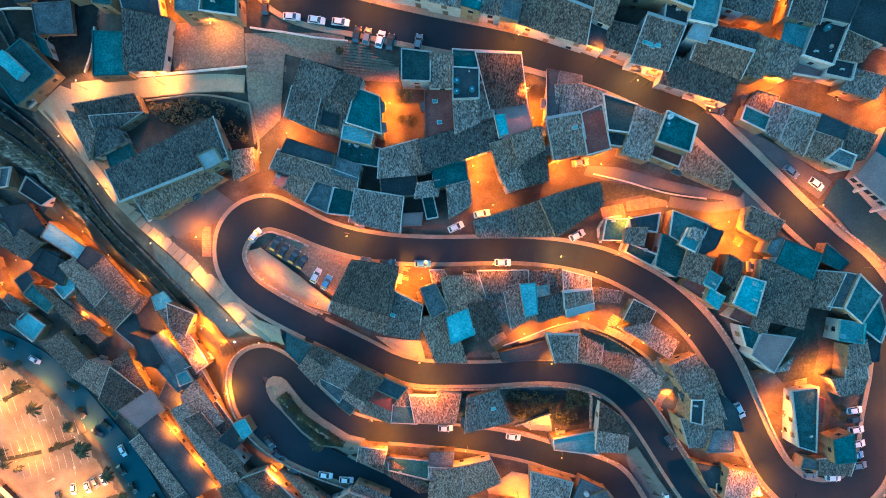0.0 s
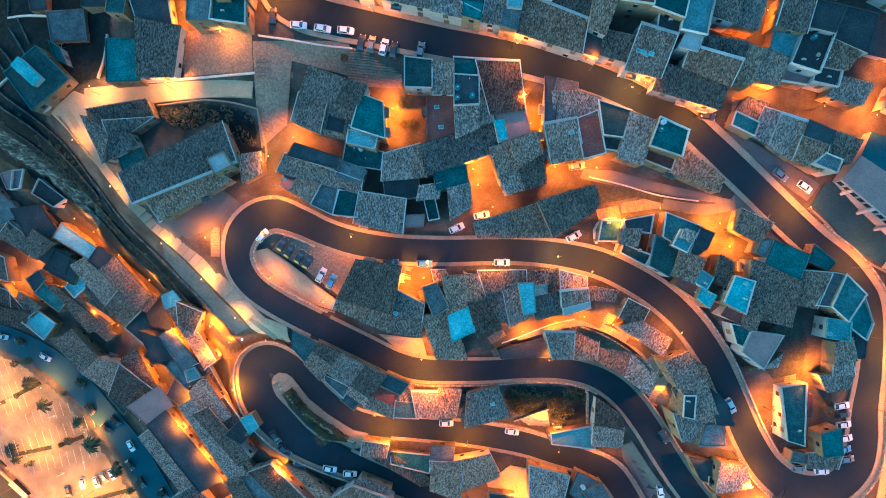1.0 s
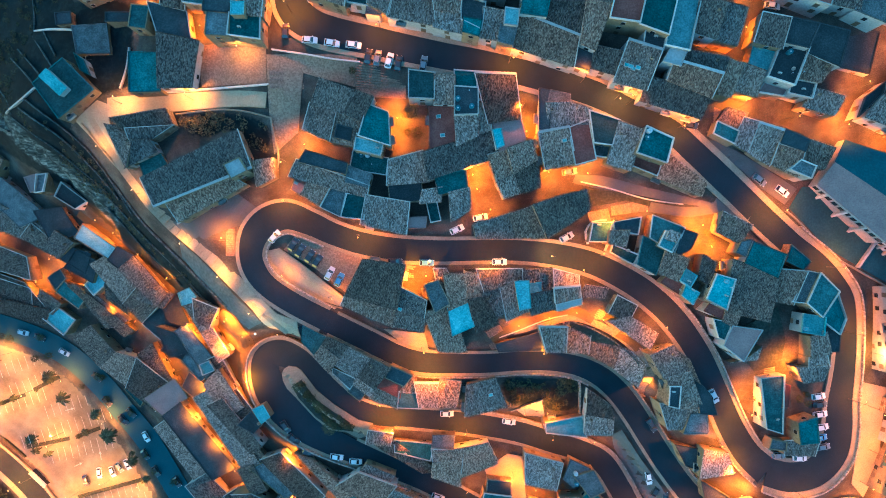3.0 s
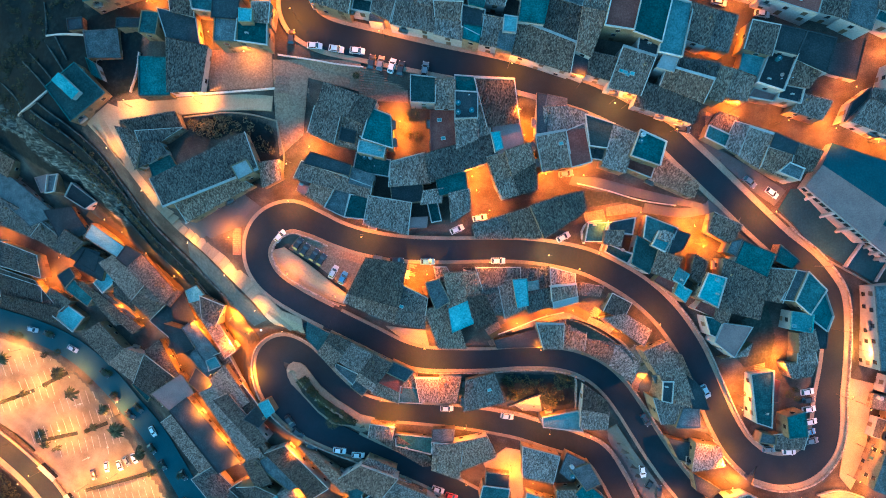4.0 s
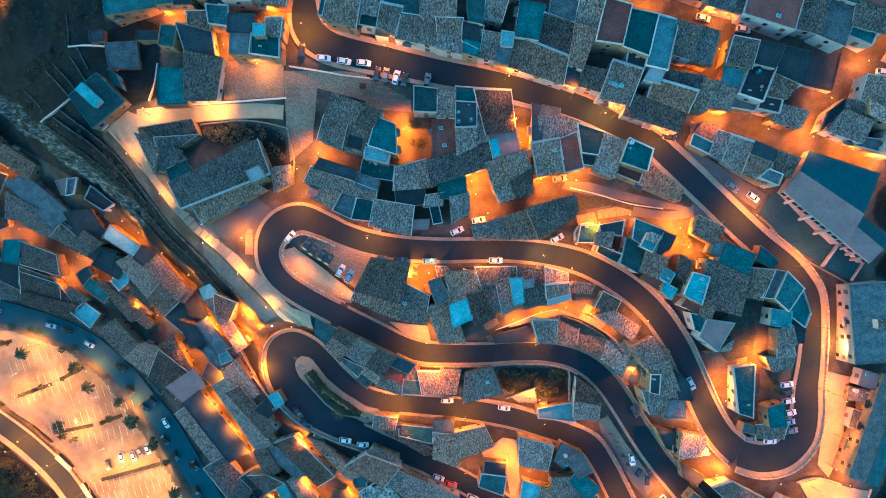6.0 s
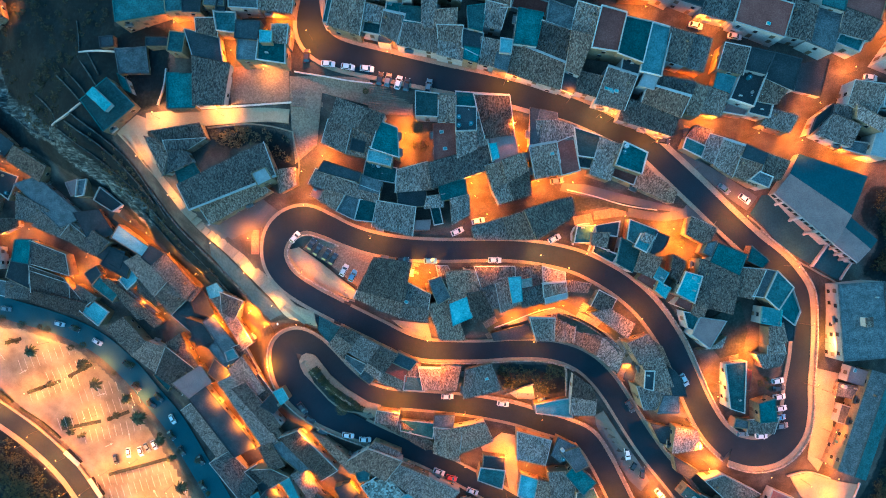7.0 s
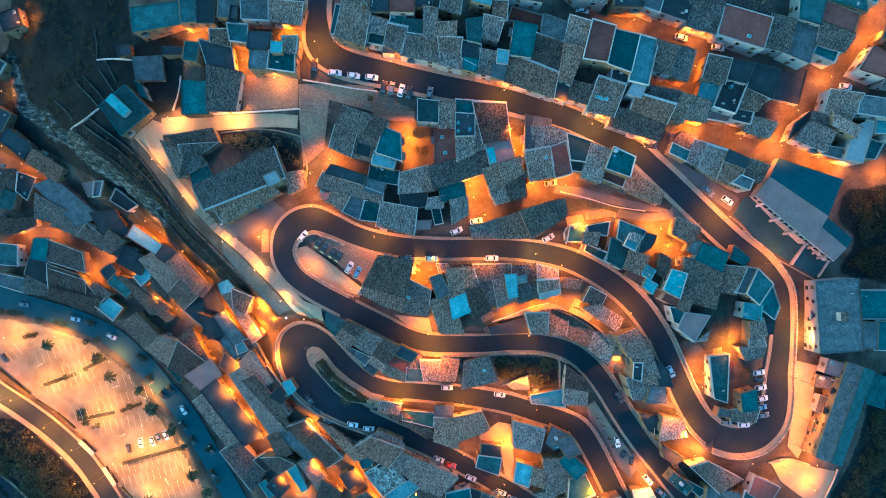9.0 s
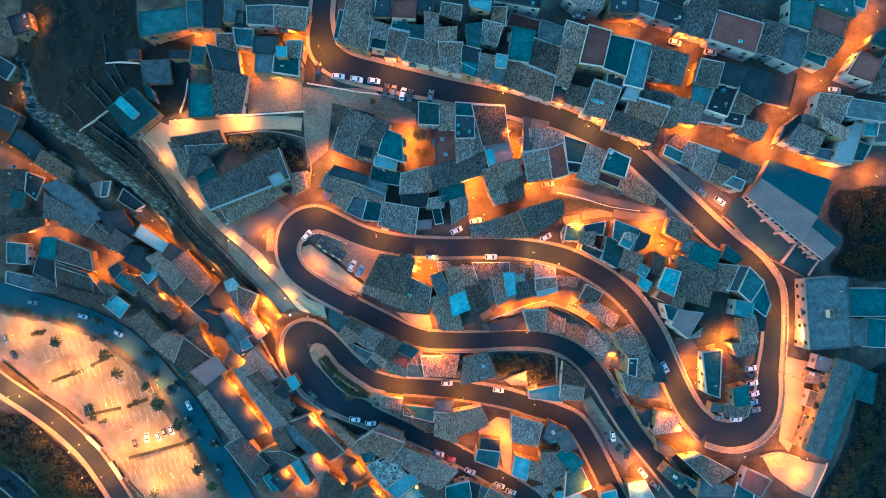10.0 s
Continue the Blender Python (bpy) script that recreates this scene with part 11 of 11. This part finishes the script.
skylight(29.94, 27.50, 14.11, 11.2)
satellite_dish(47.81, -0.13, 7.52, -24.6)
satellite_dish(85.49, 44.62, 17.01, -15.1)
satellite_dish(88.94, -45.29, 3.93, -2.2)
roof_hut(57.93, 3.42, 10.63, -20.6)
pipe_stack(88.99, 44.24, 16.19, -12.1)
pipe_stack(73.34, -9.67, 11.29, -23.1)
pipe_stack(-19.57, 22.57, 5.77, -11.1)
pipe_stack(5.80, 39.44, 16.31, -0.7)
air_conditioner(50.71, 51.55, 20.34, -10.0)
air_conditioner(82.52, 43.71, 17.01, -15.1)
air_conditioner(90.03, 40.51, 14.34, -11.3)
air_conditioner(-51.58, 55.47, 15.34, -6.9)
air_conditioner(68.39, 69.13, 21.13, -18.9)
skylight(88.31, 62.73, 20.95, -16.4)
skylight(44.86, 44.40, 19.92, -15.3)
skylight(46.59, 44.08, 19.95, -15.3)
satellite_dish(69.24, 69.48, 21.13, -18.9)
satellite_dish(-11.68, -60.82, -14.72, -9.9)
pipe_stack(85.68, 43.74, 17.01, -15.1)
skylight(-16.35, 67.92, 19.60, -14.1)
air_conditioner(-154.56, 80.24, -21.26, 20.2)
skylight(-156.17, 84.17, -21.26, 110.2)
pipe_stack(-20.42, 72.44, 20.53, 90.7)
air_conditioner(-5.9, 70.91, 22.1, 87.2)
satellite_dish(49.48, 71.35, 23.43, 88.4)
pipe_stack(54.66, 74.34, 23.43, 358.4)
skylight(52.08, 73.06, 23.43, 358.4)
satellite_dish(57.36, -92.24, -9.27, 12.2)
air_conditioner(58.48, -89.3, -9.27, 102.2)
pipe_stack(77.35, -78.99, -6.88, 320.9)
water_tank(81.51, -82.47, -6.88, 50.9)
water_tank(80.21, -79.63, -6.88, 50.9)
roof_hut(125.86, -21.13, 5.83, 94.1)
air_conditioner(129.57, -13.87, 5.83, 4.1)
air_conditioner(-168.24, 49.63, -34.12, 62.6)
water_tank(-175.37, 48.15, -34.12, 332.6)
satellite_dish(-161.36, 34.83, -32.94, 323.8)
water_tank(-170.6, 30.72, -37.12, 57.9)
air_conditioner(-172.12, 27.89, -37.12, 327.9)
air_conditioner(-177.72, 31.53, -37.12, 327.9)
water_tank(24.68, 72.26, 23.38, 80.7)
satellite_dish(16.97, 75.98, 23.38, 350.7)
satellite_dish(126.88, -43.99, -2.52, 78.7)
air_conditioner(129.09, -43.34, -2.52, 348.7)
water_tank(125.23, -42.57, -2.52, 348.7)
skylight(127.56, -37.21, -0.47, 73.0)
water_tank(128.71, -50.65, -2.87, 73.3)
water_tank(124.44, -60.53, -4.27, 341.9)
satellite_dish(-163.42, 26.42, -37.15, 63.3)
water_tank(-162.07, 19.95, -37.15, 63.3)
satellite_dish(97.84, -21.28, 8.73, 81.1)
skylight(94.12, -20.59, 8.73, 351.1)
pipe_stack(138.75, -15.13, -0.76, 90.3)
skylight(142.97, -32.2, -2.87, 359.9)
satellite_dish(-55.66, -52.24, -15.44, 131.8)
water_tank(-64.35, -90.55, -32.77, 119.8)
skylight(-57.15, -96.45, -32.77, 119.8)
air_conditioner(-49.38, -94.72, -29.5, 116.2)
satellite_dish(-26.63, -74.76, -18.7, 11.5)
air_conditioner(-25.9, -77.82, -18.7, 101.5)
air_conditioner(120.97, 72.85, 20.14, 81.0)
water_tank(121.36, 76.9, 20.14, 81.0)
air_conditioner(113.3, 74.2, 20.14, 351.0)
air_conditioner(145.76, 38.84, 11.81, 88.6)
pipe_stack(142.25, 37.52, 11.81, 88.6)
water_tank(38.8, -68.8, -11.84, 59.3)
water_tank(38.57, -65.81, -11.84, 59.3)
roof_lantern(-105.85, 44.96, 1.45, -42.8, 7.85, 3.04)
planting_strip(-166.22, -58.01, -54.6, 20.05, 14.17)
planting_strip(-150.06, -51.46, -54.6, 26.98, 10.7)
planting_strip(-134.43, -68.67, -54.6, 21.08, 9.45)
planting_strip(-175.17, -38.15, -54.6, 14.95, 6.64)
planting_strip(-152.3, -72.34, -54.6, 11.6, 15.81)
planting_strip(-132.61, -89.8, -52.93, 15.12, 25.67)
bay_rows(-181.04, -49.69, -54.53, 40.36, 4, 2.5, 5.0)
bay_rows(-167.95, -49.62, -54.01, 19.91, 10, 2.5, 5.0)
bay_rows(-164.29, -61.6, -54.53, 18.61, 9, 2.5, 5.0)
bay_rows(-157.19, -54.37, -54.53, 22.21, 8, 2.5, 5.0)
bay_rows(-148.73, -71.13, -48.33, 18.95, 14, 2.5, 5.0)
bay_rows(-142.84, -61.51, -52.02, 18.98, 7, 2.5, 5.0)
bay_rows(-142.71, -78.31, -54.53, 14.34, 10, 2.5, 5.0)
bay_rows(-137.42, -96.86, -54.53, 17.81, 12, 2.5, 5.0)
bay_rows(-131.83, -101.1, -54.53, 17.73, 11, 2.5, 5.0)
bay_rows(-125.79, -108.27, -49.9, 20.15, 12, 2.5, 5.0)
arrow(-167.95, -49.62, -54.52, 30.0)
arrow(-136.89, -58.6, -54.52, 15.0)
arrow(-133.64, -78.76, -54.52, 25.0)
arrow(-115.1, -97.91, -54.52, 120.0)
arrow(-125.54, -75.37, -54.52, 100.0)
hedge(-187.0, -49.72, -54.63, -181.08, -54.5, -54.73)
hedge(-181.08, -54.5, -54.73, -172.14, -61.88, -55.99)
hedge(-170.12, -64.43, -56.32, -161.13, -69.46, -55.43)
hedge(-161.13, -69.46, -55.43, -153.17, -76.16, -55.4)
hedge(-133.83, -100.14, -55.33, -126.99, -107.07, -54.6)
shelter(-150.87, -81.29, -56.4, -145.26, -86.56, -56.35)
shelter(-141.15, -92.1, -56.36, -136.29, -99.34, -56.36)
